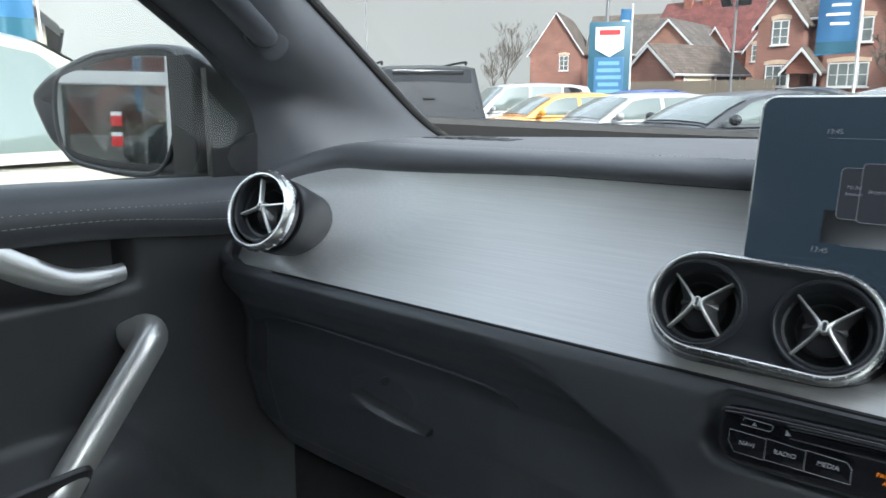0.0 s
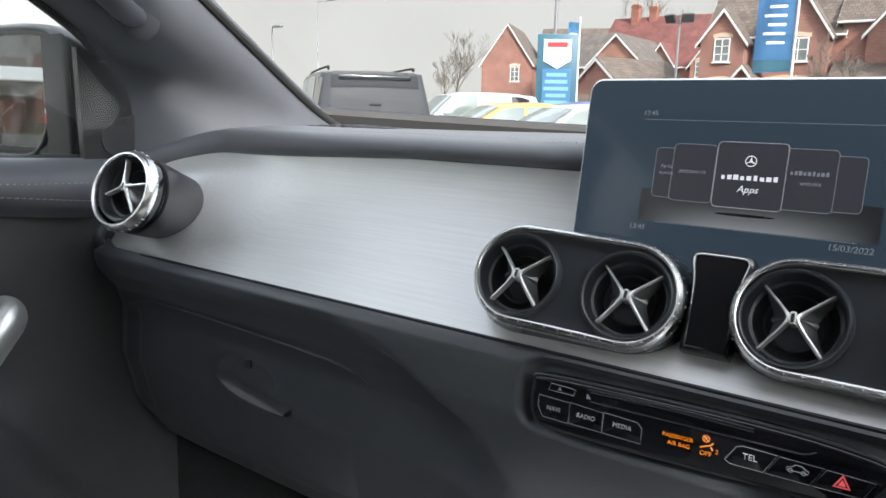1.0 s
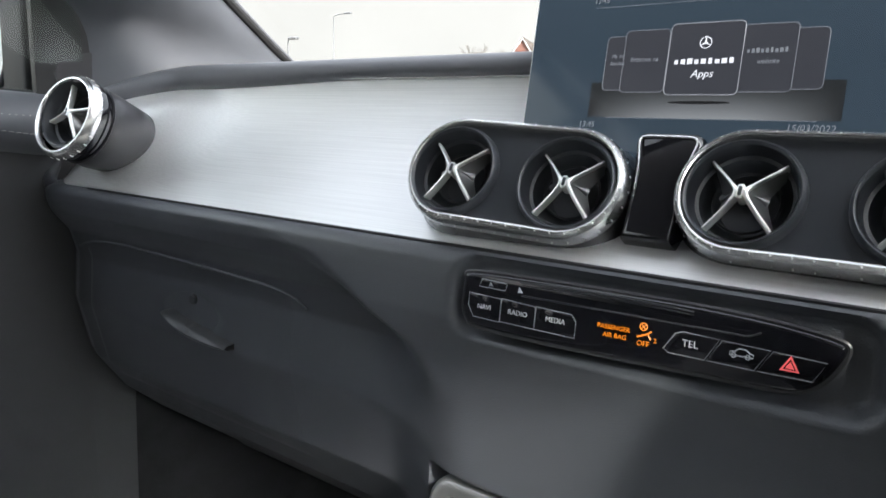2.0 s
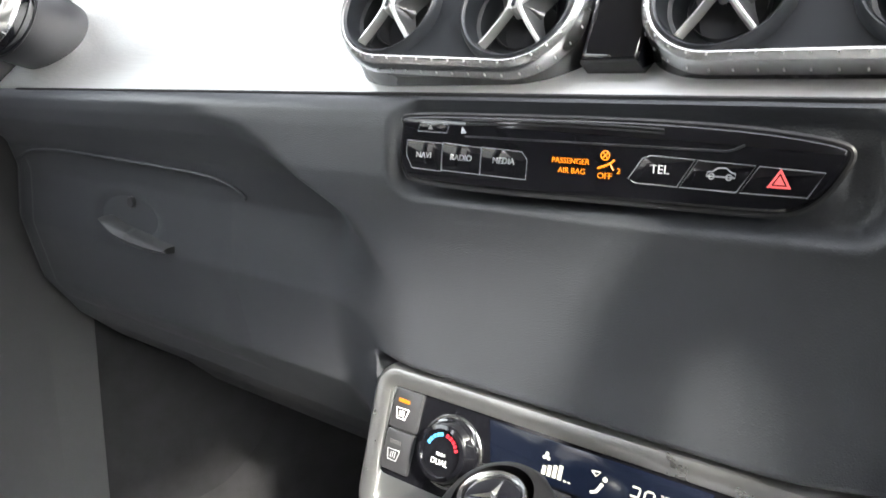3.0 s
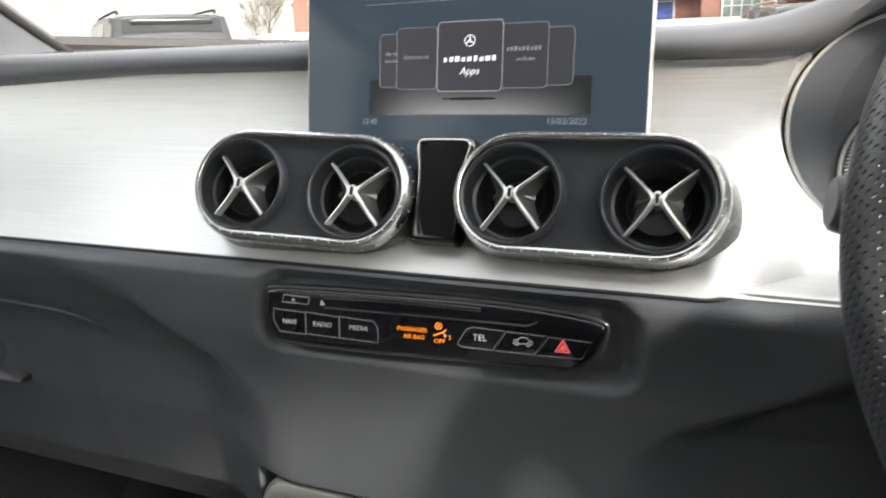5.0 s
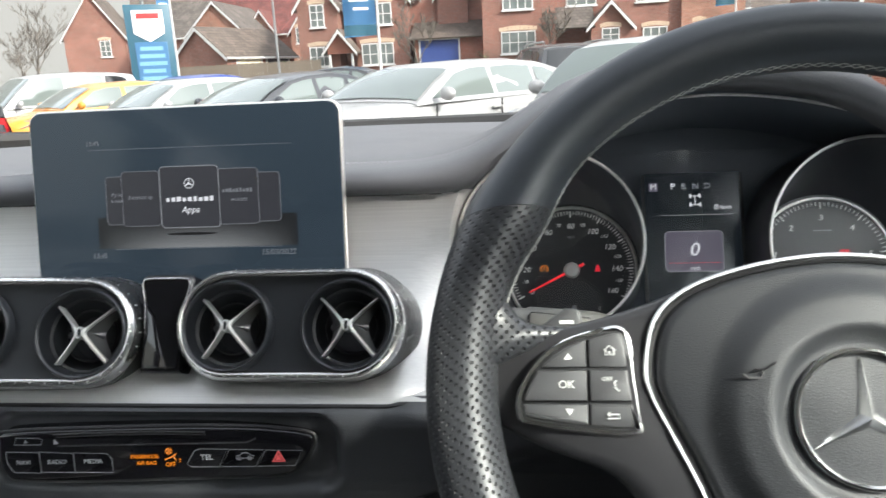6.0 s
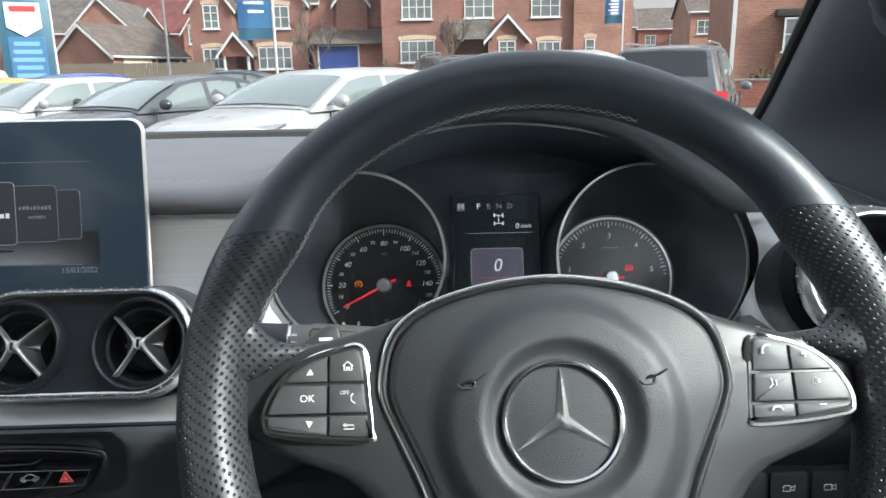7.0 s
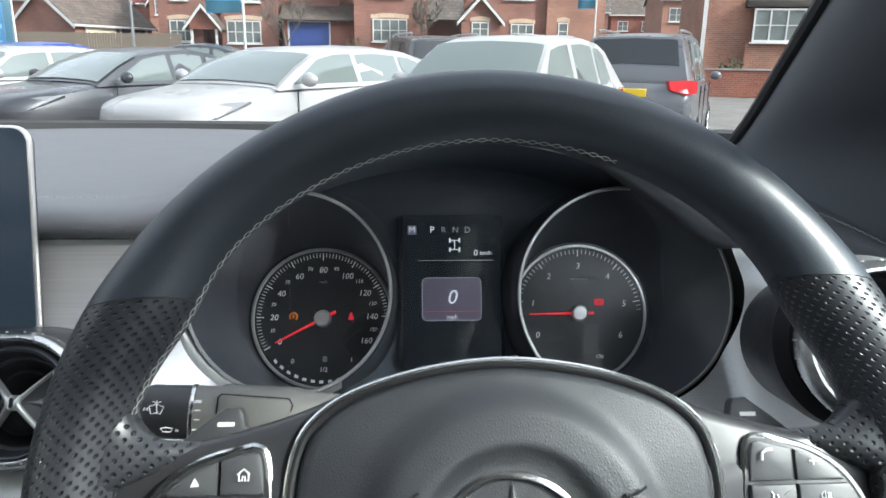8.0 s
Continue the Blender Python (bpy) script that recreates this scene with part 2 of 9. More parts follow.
M["car_glass"] = mat("parked_car_glass", (0.125, 0.150, 0.142), 0.05, spec=0.9, rvary=0.03, vscale=2)
M["canopy_glass"] = mat("grey_canopy_glass", (0.030, 0.033, 0.038), 0.10, spec=0.8, rvary=0.03, vscale=2)
M["dark_glass"] = mat("privacy_glass", (0.012, 0.014, 0.016), 0.06, spec=0.6, rvary=0.03, vscale=2)
M["lamp_glass"] = mat("headlamp", (0.24, 0.25, 0.27), 0.06, vary=0.2, vscale=20)
M["tail_lamp"] = mat("tail_lamp_red", (0.42, 0.015, 0.02), 0.12, vary=0.2, vscale=20)
M["plate_yellow"] = mat("yellow_plate", (0.75, 0.52, 0.02), 0.4, vary=0.05)
M["sign_blue"] = mat("blue_sign_panel", (0.05, 0.15, 0.28), 0.35, vary=0.06, vscale=2)
M["sign_teal"] = mat("teal_sign_case", (0.025, 0.095, 0.14), 0.4, vary=0.06, vscale=2)
M["sign_pale"] = mat("pale_blue_sign_bar", (0.17, 0.34, 0.48), 0.4, vary=0.06, vscale=2)
M["sign_white"] = mat("white_sign_face", (0.78, 0.78, 0.78), 0.4, vary=0.03)
M["sign_red"] = mat("red_sign_print", (0.62, 0.04, 0.04), 0.4, vary=0.03)
M["metal_post"] = mat("galvanised_post", (0.22, 0.225, 0.23), 0.45, 0.5, vary=0.1, vscale=4)
M["cladding"] = mat("grey_cladding", (0.32, 0.33, 0.34), 0.5, vary=0.08, vscale=0.8)
M["blue_door"] = mat("blue_garage_door", (0.03, 0.06, 0.22), 0.45, vary=0.08, vscale=3)
M["cream_door"] = mat("cream_garage_door", (0.62, 0.56, 0.42), 0.5, vary=0.06, vscale=3)
M["dark_door"] = mat("dark_garage_door", (0.03, 0.03, 0.035), 0.5, vary=0.1, vscale=3)


def paint(name, color, metal=0.0):
    return mat(name, color, 0.30, metal * 0.4, coat=0.35, rvary=0.05, vscale=1.5, vary=0.03)


def bricks(name, color, mortar):
    """Far brickwork: courses of 75 mm."""
    m = mat(name, color, 0.85)
    nt = m.node_tree
    b = nt.nodes["Principled BSDF"]
    uv = nt.nodes.new("ShaderNodeUVMap")
    t = nt.nodes.new("ShaderNodeTexBrick")
    t.inputs["Scale"].default_value = 1.0
    t.inputs["Brick Width"].default_value = 0.225
    t.inputs["Row Height"].default_value = 0.075
    t.inputs["Mortar Size"].default_value = 0.006
    t.inputs["Color1"].default_value = (*color, 1)
    t.inputs["Color2"].default_value = (*(c * 0.72 for c in color), 1)
    t.inputs["Mortar"].default_value = (*mortar, 1)
    n = nt.nodes.new("ShaderNodeTexNoise")
    n.inputs["Scale"].default_value = 0.7
    n.inputs["Detail"].default_value = 6
    r = nt.nodes.new("ShaderNodeMapRange")
    r.inputs[1].default_value, r.inputs[2].default_value = 0.3, 0.7
    r.inputs[3].default_value, r.inputs[4].default_value = 0.78, 1.2
    hs = nt.nodes.new("ShaderNodeHueSaturation")
    nt.links.new(uv.outputs[0], t.inputs["Vector"])
    nt.links.new(uv.outputs[0], n.inputs["Vector"])
    nt.links.new(n.outputs[0], r.inputs[0])
    nt.links.new(r.outputs[0], hs.inputs["Value"])
    nt.links.new(t.outputs[0], hs.inputs["Color"])
    nt.links.new(hs.outputs[0], b.inputs["Base Color"])
    return m


def tiles(name, color):
    """Far roof tiles: courses of 0.3 m with uneven tones."""
    m = mat(name, color, 0.8)
    nt = m.node_tree
    b = nt.nodes["Principled BSDF"]
    uv = nt.nodes.new("ShaderNodeUVMap")
    t = nt.nodes.new("ShaderNodeTexBrick")
    t.inputs["Scale"].default_value = 1.0
    t.inputs["Brick Width"].default_value = 0.3
    t.inputs["Row Height"].default_value = 0.28
    t.inputs["Mortar Size"].default_value = 0.016
    t.inputs["Color1"].default_value = (*color, 1)
    t.inputs["Color2"].default_value = (*(c * 0.66 for c in color), 1)
    t.inputs["Mortar"].default_value = (*(c * 0.4 for c in color), 1)
    bp = nt.nodes.new("ShaderNodeBump")
    bp.inputs["Distance"].default_value = 0.02
    n = nt.nodes.new("ShaderNodeTexNoise")
    n.inputs["Scale"].default_value = 0.9
    n.inputs["Detail"].default_value = 6
    r = nt.nodes.new("ShaderNodeMapRange")
    r.inputs[1].default_value, r.inputs[2].default_value = 0.3, 0.7
    r.inputs[3].default_value, r.inputs[4].default_value = 0.75, 1.25
    hs = nt.nodes.new("ShaderNodeHueSaturation")
    nt.links.new(uv.outputs[0], t.inputs["Vector"])
    nt.links.new(uv.outputs[0], n.inputs["Vector"])
    nt.links.new(n.outputs[0], r.inputs[0])
    nt.links.new(r.outputs[0], hs.inputs["Value"])
    nt.links.new(t.outputs[0], hs.inputs["Color"])
    nt.links.new(hs.outputs[0], b.inputs["Base Color"])
    nt.links.new(t.outputs[1], bp.inputs["Height"])
    nt.links.new(bp.outputs[0], b.inputs["Normal"])
    return m


M["brick"] = bricks("red_brick", (0.245, 0.096, 0.070), (0.25, 0.21, 0.17))
M["brick_orange"] = bricks("orange_brick", (0.305, 0.132, 0.090), (0.30, 0.25, 0.19))
M["brick_dark"] = bricks("dark_red_brick", (0.25, 0.075, 0.045), (0.24, 0.18, 0.15))
M["tile_brown"] = tiles("brown_roof_tiles", (0.135, 0.105, 0.085))
M["tile_grey"] = tiles("grey_roof_tiles", (0.125, 0.106, 0.092))
M["tile_red"] = tiles("red_roof_tiles", (0.17, 0.055, 0.046))

# ---- building tools ----
def part(name, bm, material, parent=None, label="", smooth=38.0):
    me = bpy.data.meshes.new(name)
    bmesh.ops.recalc_face_normals(bm, faces=bm.faces)
    bm.to_mesh(me)
    bm.free()
    me.materials.append(material)
    if smooth:
        me.polygons.foreach_set("use_smooth", [True] * len(me.polygons))
        me.set_sharp_from_angle(angle=radians(smooth))
    ob = new(name, me)
    if parent:
        ob.parent = parent
    if label:
        ob["label"] = label
    return ob


def thing(name, label, category, at=None, group="", kind=""):
    ob = new(name)
    ob.empty_display_size = 0.05
    if at is not None:
        ob.matrix_basis = at
    return tagged(ob, label, category, group, kind)


def box(bm, x0, x1, y0, y1, z0, z1, bev=0.0, seg=2, m=None):
    vs = [bm.verts.new(Vector(p)) for p in ((x0, y0, z0), (x1, y0, z0), (x1, y1, z0), (x0, y1, z0),
                                            (x0, y0, z1), (x1, y0, z1), (x1, y1, z1), (x0, y1, z1))]
    fs = [bm.faces.new([vs[i] for i in q]) for q in ((3, 2, 1, 0), (4, 5, 6, 7), (0, 1, 5, 4), (1, 2, 6, 5), (2, 3, 7, 6), (3, 0, 4, 7))]
    if bev:
        es = list({e for f in fs for e in f.edges})
        r = bmesh.ops.bevel(bm, geom=es, offset=bev, segments=seg, affect="EDGES", profile=0.5)
        vs = list({v for f in r["faces"] for v in f.verts} | {v for v in vs if v.is_valid})
    if m is not None:
        for v in vs:
            v.co = m @ v.co
    return bm


def loft(bm, rings, closed=True, caps=True):
    """Skin between rings of points (all of one length)."""
    rows = [[bm.verts.new(Vector(p)) for p in r] for r in rings]
    n = len(rows[0])
    for a, b in zip(rows, rows[1:]):
        for i in range(n if closed else n - 1):
            j = (i + 1) % n
            bm.faces.new((a[i], a[j], b[j], b[i]))
    if caps and closed:
        for r in (rows[0], rows[-1]):
            try:
                bm.faces.new(r)
            except ValueError:
                pass
    return rows


def shape(bm, outline, h0, h1, m, bev=0.0, seg=2):
    """A flat outline (x, y) given depth from h0 to h1 along local z, its front edge rounded by bev."""
    rings = [[m @ Vector((x, y, h0)) for x, y in outline]]
    if bev:
        cx = sum(p[0] for p in outline) / len(outline)
        cy = sum(p[1] for p in outline) / len(outline)
        for k in range(seg + 1):
            a = math.pi / 2 * k / seg
            d = bev * (1 - math.cos(a))
            h = h1 - bev + bev * math.sin(a)
            rings.append([m @ Vector((*p, h)) for p in inset(outline, d)])
    else:
        rings.append([m @ Vector((x, y, h1)) for x, y in outline])
    loft(bm, rings)
    return bm


def inset(outline, d):
    """The outline moved inwards by d."""
    n = len(outline)
    area = sum(outline[i][0] * outline[(i + 1) % n][1] - outline[(i + 1) % n][0] * outline[i][1] for i in range(n))
    s = 1 if area > 0 else -1
    res = []
    for i in range(n):
        p0, p1, p2 = Vector(outline[i - 1]), Vector(outline[i]), Vector(outline[(i + 1) % n])
        a, b = (p1 - p0), (p2 - p1)
        if a.length < 1e-9 or b.length < 1e-9:
            res.append(tuple(p1))
            continue
        na = Vector((-a.y, a.x)).normalized() * s
        nb = Vector((-b.y, b.x)).normalized() * s
        t = na + nb
        q = t / max(0.5, t.length_squared / 2) if t.length > 1e-6 else na
        res.append(tuple(p1 + q * d))
    return res


def rrect(w, h, r, n=6, cx=0.0, cy=0.0):
    pts = []
    for sx, sy, a0 in ((1, 1, 0), (-1, 1, 90), (-1, -1, 180), (1, -1, 270)):
        for k in range(n + 1):
            a = radians(a0 + 90 * k / n)
            pts.append((cx + sx * (w / 2 - r) + r * math.cos(a), cy + sy * (h / 2 - r) + r * math.sin(a)))
    return pts


def disc(r, n=32, cx=0.0, cy=0.0):
    return [(cx + r * math.cos(2 * math.pi * k / n), cy + r * math.sin(2 * math.pi * k / n)) for k in range(n)]


def lathe(bm, profile, m, seg=48, cx=0.0, cy=0.0):
    """A profile of (radius, height) turned round local z."""
    rings = [[m @ Vector((cx + r * math.cos(2 * math.pi * k / seg), cy + r * math.sin(2 * math.pi * k / seg), h)) for k in range(seg)] for r, h in profile]
    loft(bm, rings, caps=False)
    for r, row in ((profile[0], 0), (profile[-1], -1)):
        if r[0] > 1e-5:
            ring = rings[row]
            bm.verts.ensure_lookup_table()
    return bm


def tube(bm, pts, radius, seg=8, closed=False, flat=1.0, up=None):
    """A round bar along points; radius one number or one for each point."""
    pts = [Vector(p) for p in pts]
    n = len(pts)
    rad = radius if isinstance(radius, (list, tuple)) else [radius] * n
    rings = []
    last = None
    for i in range(n):
        a = pts[i - 1] if (i or closed) else pts[i]
        b = pts[(i + 1) % n] if (i < n - 1 or closed) else pts[i]
        t = (b - a).normalized()
        ref = up if up is not None else (last if last is not None else (Vector((0, 0, 1)) if abs(t.z) < 0.9 else Vector((1, 0, 0))))
        u = (ref - t * ref.dot(t))
        u = u.normalized() if u.length > 1e-6 else t.orthogonal().normalized()
        if up is None:
            last = u
        v = t.cross(u)
        rings.append([pts[i] + (u * math.cos(2 * math.pi * k / seg) + v * flat * math.sin(2 * math.pi * k / seg)) * rad[i] for k in range(seg)])
    if closed:
        rings.append(rings[0])
        rows = [[bm.verts.new(p) for p in r] for r in rings[:-1]]
        rows.append(rows[0])
        for a, b in zip(rows, rows[1:]):
            for i in range(seg):
                j = (i + 1) % seg
                bm.faces.new((a[i], a[j], b[j], b[i]))
    else:
        loft(bm, rings)
    return bm


def smooth_line(pts, n=8, closed=False):
    """A smooth curve through points."""
    P = [Vector(p) for p in pts]
    out = []
    m = len(P)
    for i in range(m if closed else m - 1):
        p0 = P[i - 1] if (i or closed) else P[i]
        p1, p2 = P[i], P[(i + 1) % m]
        p3 = P[(i + 2) % m] if (i + 2 < m or closed) else p2
        for k in range(n):
            t = k / n
            out.append(0.5 * ((2 * p1) + (p2 - p0) * t + (2 * p0 - 5 * p1 + 4 * p2 - p3) * t * t + (3 * p1 - p0 - 3 * p2 + p3) * t ** 3))
    if not closed:
        out.append(P[-1])
    return out


def sheet(bm, fn, nu, nv):
    """A surface fn(i/nu, j/nv)."""
    vs = [[bm.verts.new(Vector(fn(i / nu, j / nv))) for j in range(nv + 1)] for i in range(nu + 1)]
    for i in range(nu):
        for j in range(nv):
            bm.faces.new((vs[i][j], vs[i + 1][j], vs[i + 1][j + 1], vs[i][j + 1]))
    return vs


def clip(poly, axis, value, keep_less):
    """The part of a flat outline on one side of a line."""
    res = []
    n = len(poly)
    inside = (lambda p: p[axis] <= value) if keep_less else (lambda p: p[axis] >= value)
    for i in range(n):
        a, b = poly[i], poly[(i + 1) % n]
        if inside(a):
            res.append(a)
        if inside(a) != inside(b):
            t = (value - a[axis]) / (b[axis] - a[axis])
            res.append((a[0] + (b[0] - a[0]) * t, a[1] + (b[1] - a[1]) * t))
    return res


def lerp(a, b, t):
    return a + (b - a) * t


def ss(a, b, x):
    t = min(1.0, max(0.0, (x - a) / (b - a)))
    return t * t * (3 - 2 * t)


def table(x, rows):
    """Piecewise linear reading of rows (x, value)."""
    if x <= rows[0][0]:
        return rows[0][1]
    for (a, va), (b, vb) in zip(rows, rows[1:]):
        if x <= b:
            return lerp(va, vb, (x - a) / (b - a))
    return rows[-1][1]


def lettering(body, size, m, material, parent, name="lettering", slant=0.0, align="CENTER", thick=0.00015):
    """Words as a thin raised mesh, in the plane of m, read along its x."""
    cu = bpy.data.curves.new(name, "FONT")
    cu.body, cu.size, cu.shear = body, size, slant
    cu.align_x, cu.align_y = align, "CENTER"
    cu.extrude = thick
    cu.resolution_u = 3
    tmp = bpy.data.objects.new(name, cu)
    scene.collection.objects.link(tmp)
    dg = bpy.context.evaluated_depsgraph_get()
    me = bpy.data.meshes.new_from_object(tmp.evaluated_get(dg))
    bpy.data.objects.remove(tmp)
    bpy.data.curves.remove(cu)
    me.transform(m)
    me.materials.clear()
    me.materials.append(material)
    ob = new(name, me)
    ob.parent = parent
    return ob


def plane_at(origin, u, v):
    """The pose of a plane with its x along u, y along v, z out of it."""
    u, v = Vector(u).normalized(), Vector(v).normalized()
    n = u.cross(v)
    return Matrix(((u.x, v.x, n.x, origin[0]), (u.y, v.y, n.y, origin[1]), (u.z, v.z, n.z, origin[2]), (0, 0, 0, 1)))


def uv_metres(ob):
    """Lays the texture out in metres, by each face's own plane."""
    me = ob.data
    lay = me.uv_layers.new(name="UVMap")
    for p in me.polygons:
        n = p.normal
        if abs(n.z) > 0.95:
            a, b = Vector((1, 0, 0)), Vector((0, 1, 0))
        else:
            a = Vector((-n.y, n.x, 0)).normalized()
            b = n.cross(a)
        for li in p.loop_indices:
            co = me.vertices[me.loops[li].vertex_index].co
            lay.data[li].uv = (co.dot(a), co.dot(b))
    return ob

# ---- the cabin: shell, pillars, windscreen, doors ----
CX = -0.037                      # the car's middle line


def flip(p):
    return Vector((2 * CX - p[0], p[1], p[2]))


def both(fn):
    fn(lambda p: Vector(p), "passenger")
    fn(flip, "driver")


# screen edge and side-window edge of the left pillar, from the dash up to the roof
PILLAR_W = [(-0.700, 0.905, 1.376), (-0.713, 0.834, 1.413), (-0.640, 0.563, 1.556), (-0.560, 0.230, 1.730)]
PILLAR_S = [(-0.748, 0.560, 1.350), (-0.748, 0.535, 1.468), (-0.682, 0.400, 1.545), (-0.600, 0.060, 1.735)]


def a_pillar(side_of, side):
    t = thing("a_pillar", "dark grey moulded windscreen pillar trim rising from the dashboard", "pillar trim", group="pillars", kind="structure")
    bm = bmesh.new()
    W = smooth_line(PILLAR_W, 6)
    S = smooth_line(PILLAR_S, 6)
    rings = []
    for i, (w, s) in enumerate(zip(W, S)):
        out = Vector((-0.055, 0.03, 0.03))
        mid = (w + s) / 2 + Vector((0.030, -0.012, -0.010))
        q1 = w.lerp(mid, 0.55) + Vector((0.010, 0, -0.004))
        q2 = s.lerp(mid, 0.55) + Vector((0.010, 0, -0.004))
        front = [w, w.lerp(q1, 0.30) + Vector((0.004, 0, -0.002)), q1, mid, q2, s.lerp(q2, 0.30) + Vector((0.004, 0, 0)), s]
        back = [s + Vector((-0.03, 0.02, 0)), (s + w) / 2 + out, w + Vector((-0.02, 0.03, 0.01))]
        rings.append([side_of(p) for p in front + back])
    loft(bm, rings)
    part("pillar_cover", bm, M["pillar"], t, smooth=50)
    # black seal along the screen edge
    bm = bmesh.new()
    tube(bm, [side_of(p + Vector((0.001, 0.004, 0.003))) for p in W], 0.0055, 8)
    part("screen_seal", bm, M["rubber"], t)
    bm = bmesh.new()
    tube(bm, [side_of(p + Vector((-0.004, 0, 0))) for p in S], 0.006, 8)
    part("door_seal", bm, M["rubber"], t)
    return t


both(a_pillar)


def pillar_grab(side_of, side):
    t = thing("grab_handle", "dark grey plastic grab handle fixed to the windscreen pillar", "grab handle", group="pillar handles")
    a = Vector((-0.655, 0.520, 1.512))
    ax = (Vector((-0.590, 0.24, 1.700)) - a).normalized()
    n = Vector((0.86, -0.45, -0.25)).normalized()
    bm = bmesh.new()
    pts = [a, a + n * 0.022 + ax * 0.010, a + n * 0.034 + ax * 0.035, a + n * 0.036 + ax * 0.08, a + n * 0.034 + ax * 0.15,
           a + n * 0.022 + ax * 0.178, a + ax * 0.186]
    tube(bm, [side_of(p) for p in smooth_line(pts, 5)], 0.0115, 14, flat=1.2)
    part("grip", bm, M["pillar"], t)
    for c, nm in ((a, 0.0), (a + ax * 0.186, 0.0)):
        bm = bmesh.new()
        m = plane_at(c - n * 0.006, ax, n.cross(ax))
        shape(bm, [(x, y) for x, y in rrect(0.058, 0.036, 0.016, 5)], 0, 0.012, m, 0.005)
        for v in bm.verts:
            v.co = side_of(v.co)
        part("foot", bm, M["pillar"], t)


both(pillar_grab)


def screen_y(x):
    return 1.262 - 0.345 * ((x - CX) / 0.675) ** 2


def windscreen():
    t = thing("windscreen", "large raked windscreen, tinted to dim the outdoors, with a black border", "windscreen", kind="structure")
    bm = bmesh.new()

    def base(u):
        x = CX + (u - 0.5) * 2 * 0.715
        return Vector((x, screen_y(x), 1.380 + 0.03 * (abs(u - 0.5) * 2) ** 2))

    def top(u):
        x = CX + (u - 0.5) * 2 * 0.575
        return Vector((x, 0.335 - 0.12 * ((x - CX) / 0.575) ** 2, 1.742))

    def fn(u, v):
        p = base(u).lerp(top(u), v)
        bow = math.sin(math.pi * v) * 0.035
        return p + Vector((0, 0.3, 0.95)) * bow * (1 - 0.8 * abs(2 * u - 1) ** 3)
    sheet(bm, fn, 24, 16)
    ob = part("glass_pane", bm, M["pane"], t, smooth=80)
    ob.visible_shadow = False
    # black printed border and cowl along the foot of the glass
    bm = bmesh.new()
    rings = []
    for k in range(33):
        u = k / 32
        b = base(u)
        rings.append([b + Vector(d) for d in ((0, -0.036, 0.001), (0, -0.030, 0.009), (0, -0.008, 0.011), (0, 0.012, 0.004), (0, 0.05, -0.012), (0, 0.05, -0.05), (0, -0.02, -0.04))])
    loft(bm, rings)
    part("cowl_edge", bm, M["rubber"], t)


windscreen()


def cab_shell():
    t = thing("roof", "pale grey fabric headliner over the cabin", "roof lining", kind="structure")
    bm = bmesh.new()

    def fn(u, v):
        x = CX + (u - 0.5) * 2 * 0.60
        y = lerp(0.335 - 0.10 * (2 * u - 1) ** 2, -1.45, v)
        return (x, y, 1.742 + 0.05 * math.sin(math.pi * min(1, v * 1.2 + 0.05)) - 0.03 * abs(2 * u - 1) ** 3)
    vs = sheet(bm, fn, 20, 24)
    bmesh.ops.solidify(bm, geom=list(bm.faces), thickness=-0.03)
    part("roof_lining", bm, M["headliner"], t)
    # Unseen wall and side panels added to keep rear light out; no rear window.
    t = thing("cab_rear_light_block", "plain unseen rear cab wall, windowless to keep light out", "rear wall", kind="structure")
    bm = bmesh.new()
    box(bm, -0.79, 0.73, -1.50, -1.44, 0.55, 1.78)
    part("panel", bm, M["plastic"], t)
    for x in (-0.79, 0.70):
        bm = bmesh.new()
        box(bm, x, x + 0.03, -1.47, -0.53, 0.55, 1.36)
        box(bm, x, x + 0.03, -1.47, -1.20, 1.36, 1.75)
        box(bm, x + (0.05 if x < 0 else -0.05), x + (0.08 if x < 0 else -0.02), -0.66, -0.53, 1.36, 1.75)
        part("side_light_block", bm, M["plastic"], t)
    t = thing("cab_floor", "black carpeted cabin floor with a raised tunnel", "floor", kind="structure")
    bm = bmesh.new()

    def floor(u, v):
        x = lerp(-0.76, 0.69, u)
        y = lerp(-1.46, 1.02, v)
        z = 0.60 + 0.20 * ss(0.62, 0.98, y) + 0.010 * noise.noise(Vector((x * 7, y * 7, 0)))
        z += 0.12 * ss(0.60, 0.72, abs(x - CX)) * ss(0.35, 0.6, y)
        return (x, y, z)
    sheet(bm, floor, 50, 70)
    part("carpet", bm, M["carpet"], t)
    bm = bmesh.new()
    box(bm, -0.76, 0.69, 0.99, 1.03, 0.60, 1.30)
    part("bulkhead", bm, M["dark"], t)
    bm = bmesh.new()
    box(bm, -0.775, 0.705, 0.76, 1.02, 0.862, 0.872)
    part("under_dash_panel", bm, M["dark"], t)
    for s in (-1, 1):
        bm = bmesh.new()
        box(bm, CX + s * 0.750 - 0.006, CX + s * 0.750 + 0.006, 0.545, 1.03, 0.56, 1.345)
        part("inner_wing", bm, M["dark"], t)


cab_shell()


def floor_mat(cx):
    t = thing("floor_mat", "ribbed black rubber mat on the footwell carpet", "floor mat", group="floor mats")
    bm = bmesh.new()
    shape(bm, rrect(0.40, 0.52, 0.05, 5, cx, 0.47), 0.616, 0.626, Matrix.Identity(4), 0.004)
    part("mat", bm, M["rubber"], t)
    for k in range(9):
        bm = bmesh.new()
        x = cx - 0.16 + k * 0.04
        box(bm, x - 0.008, x + 0.008, 0.26, 0.68, 0.6245, 0.631, 0.003, 1)
        part("rib", bm, M["rubber"], t)


floor_mat(CX - 0.40)


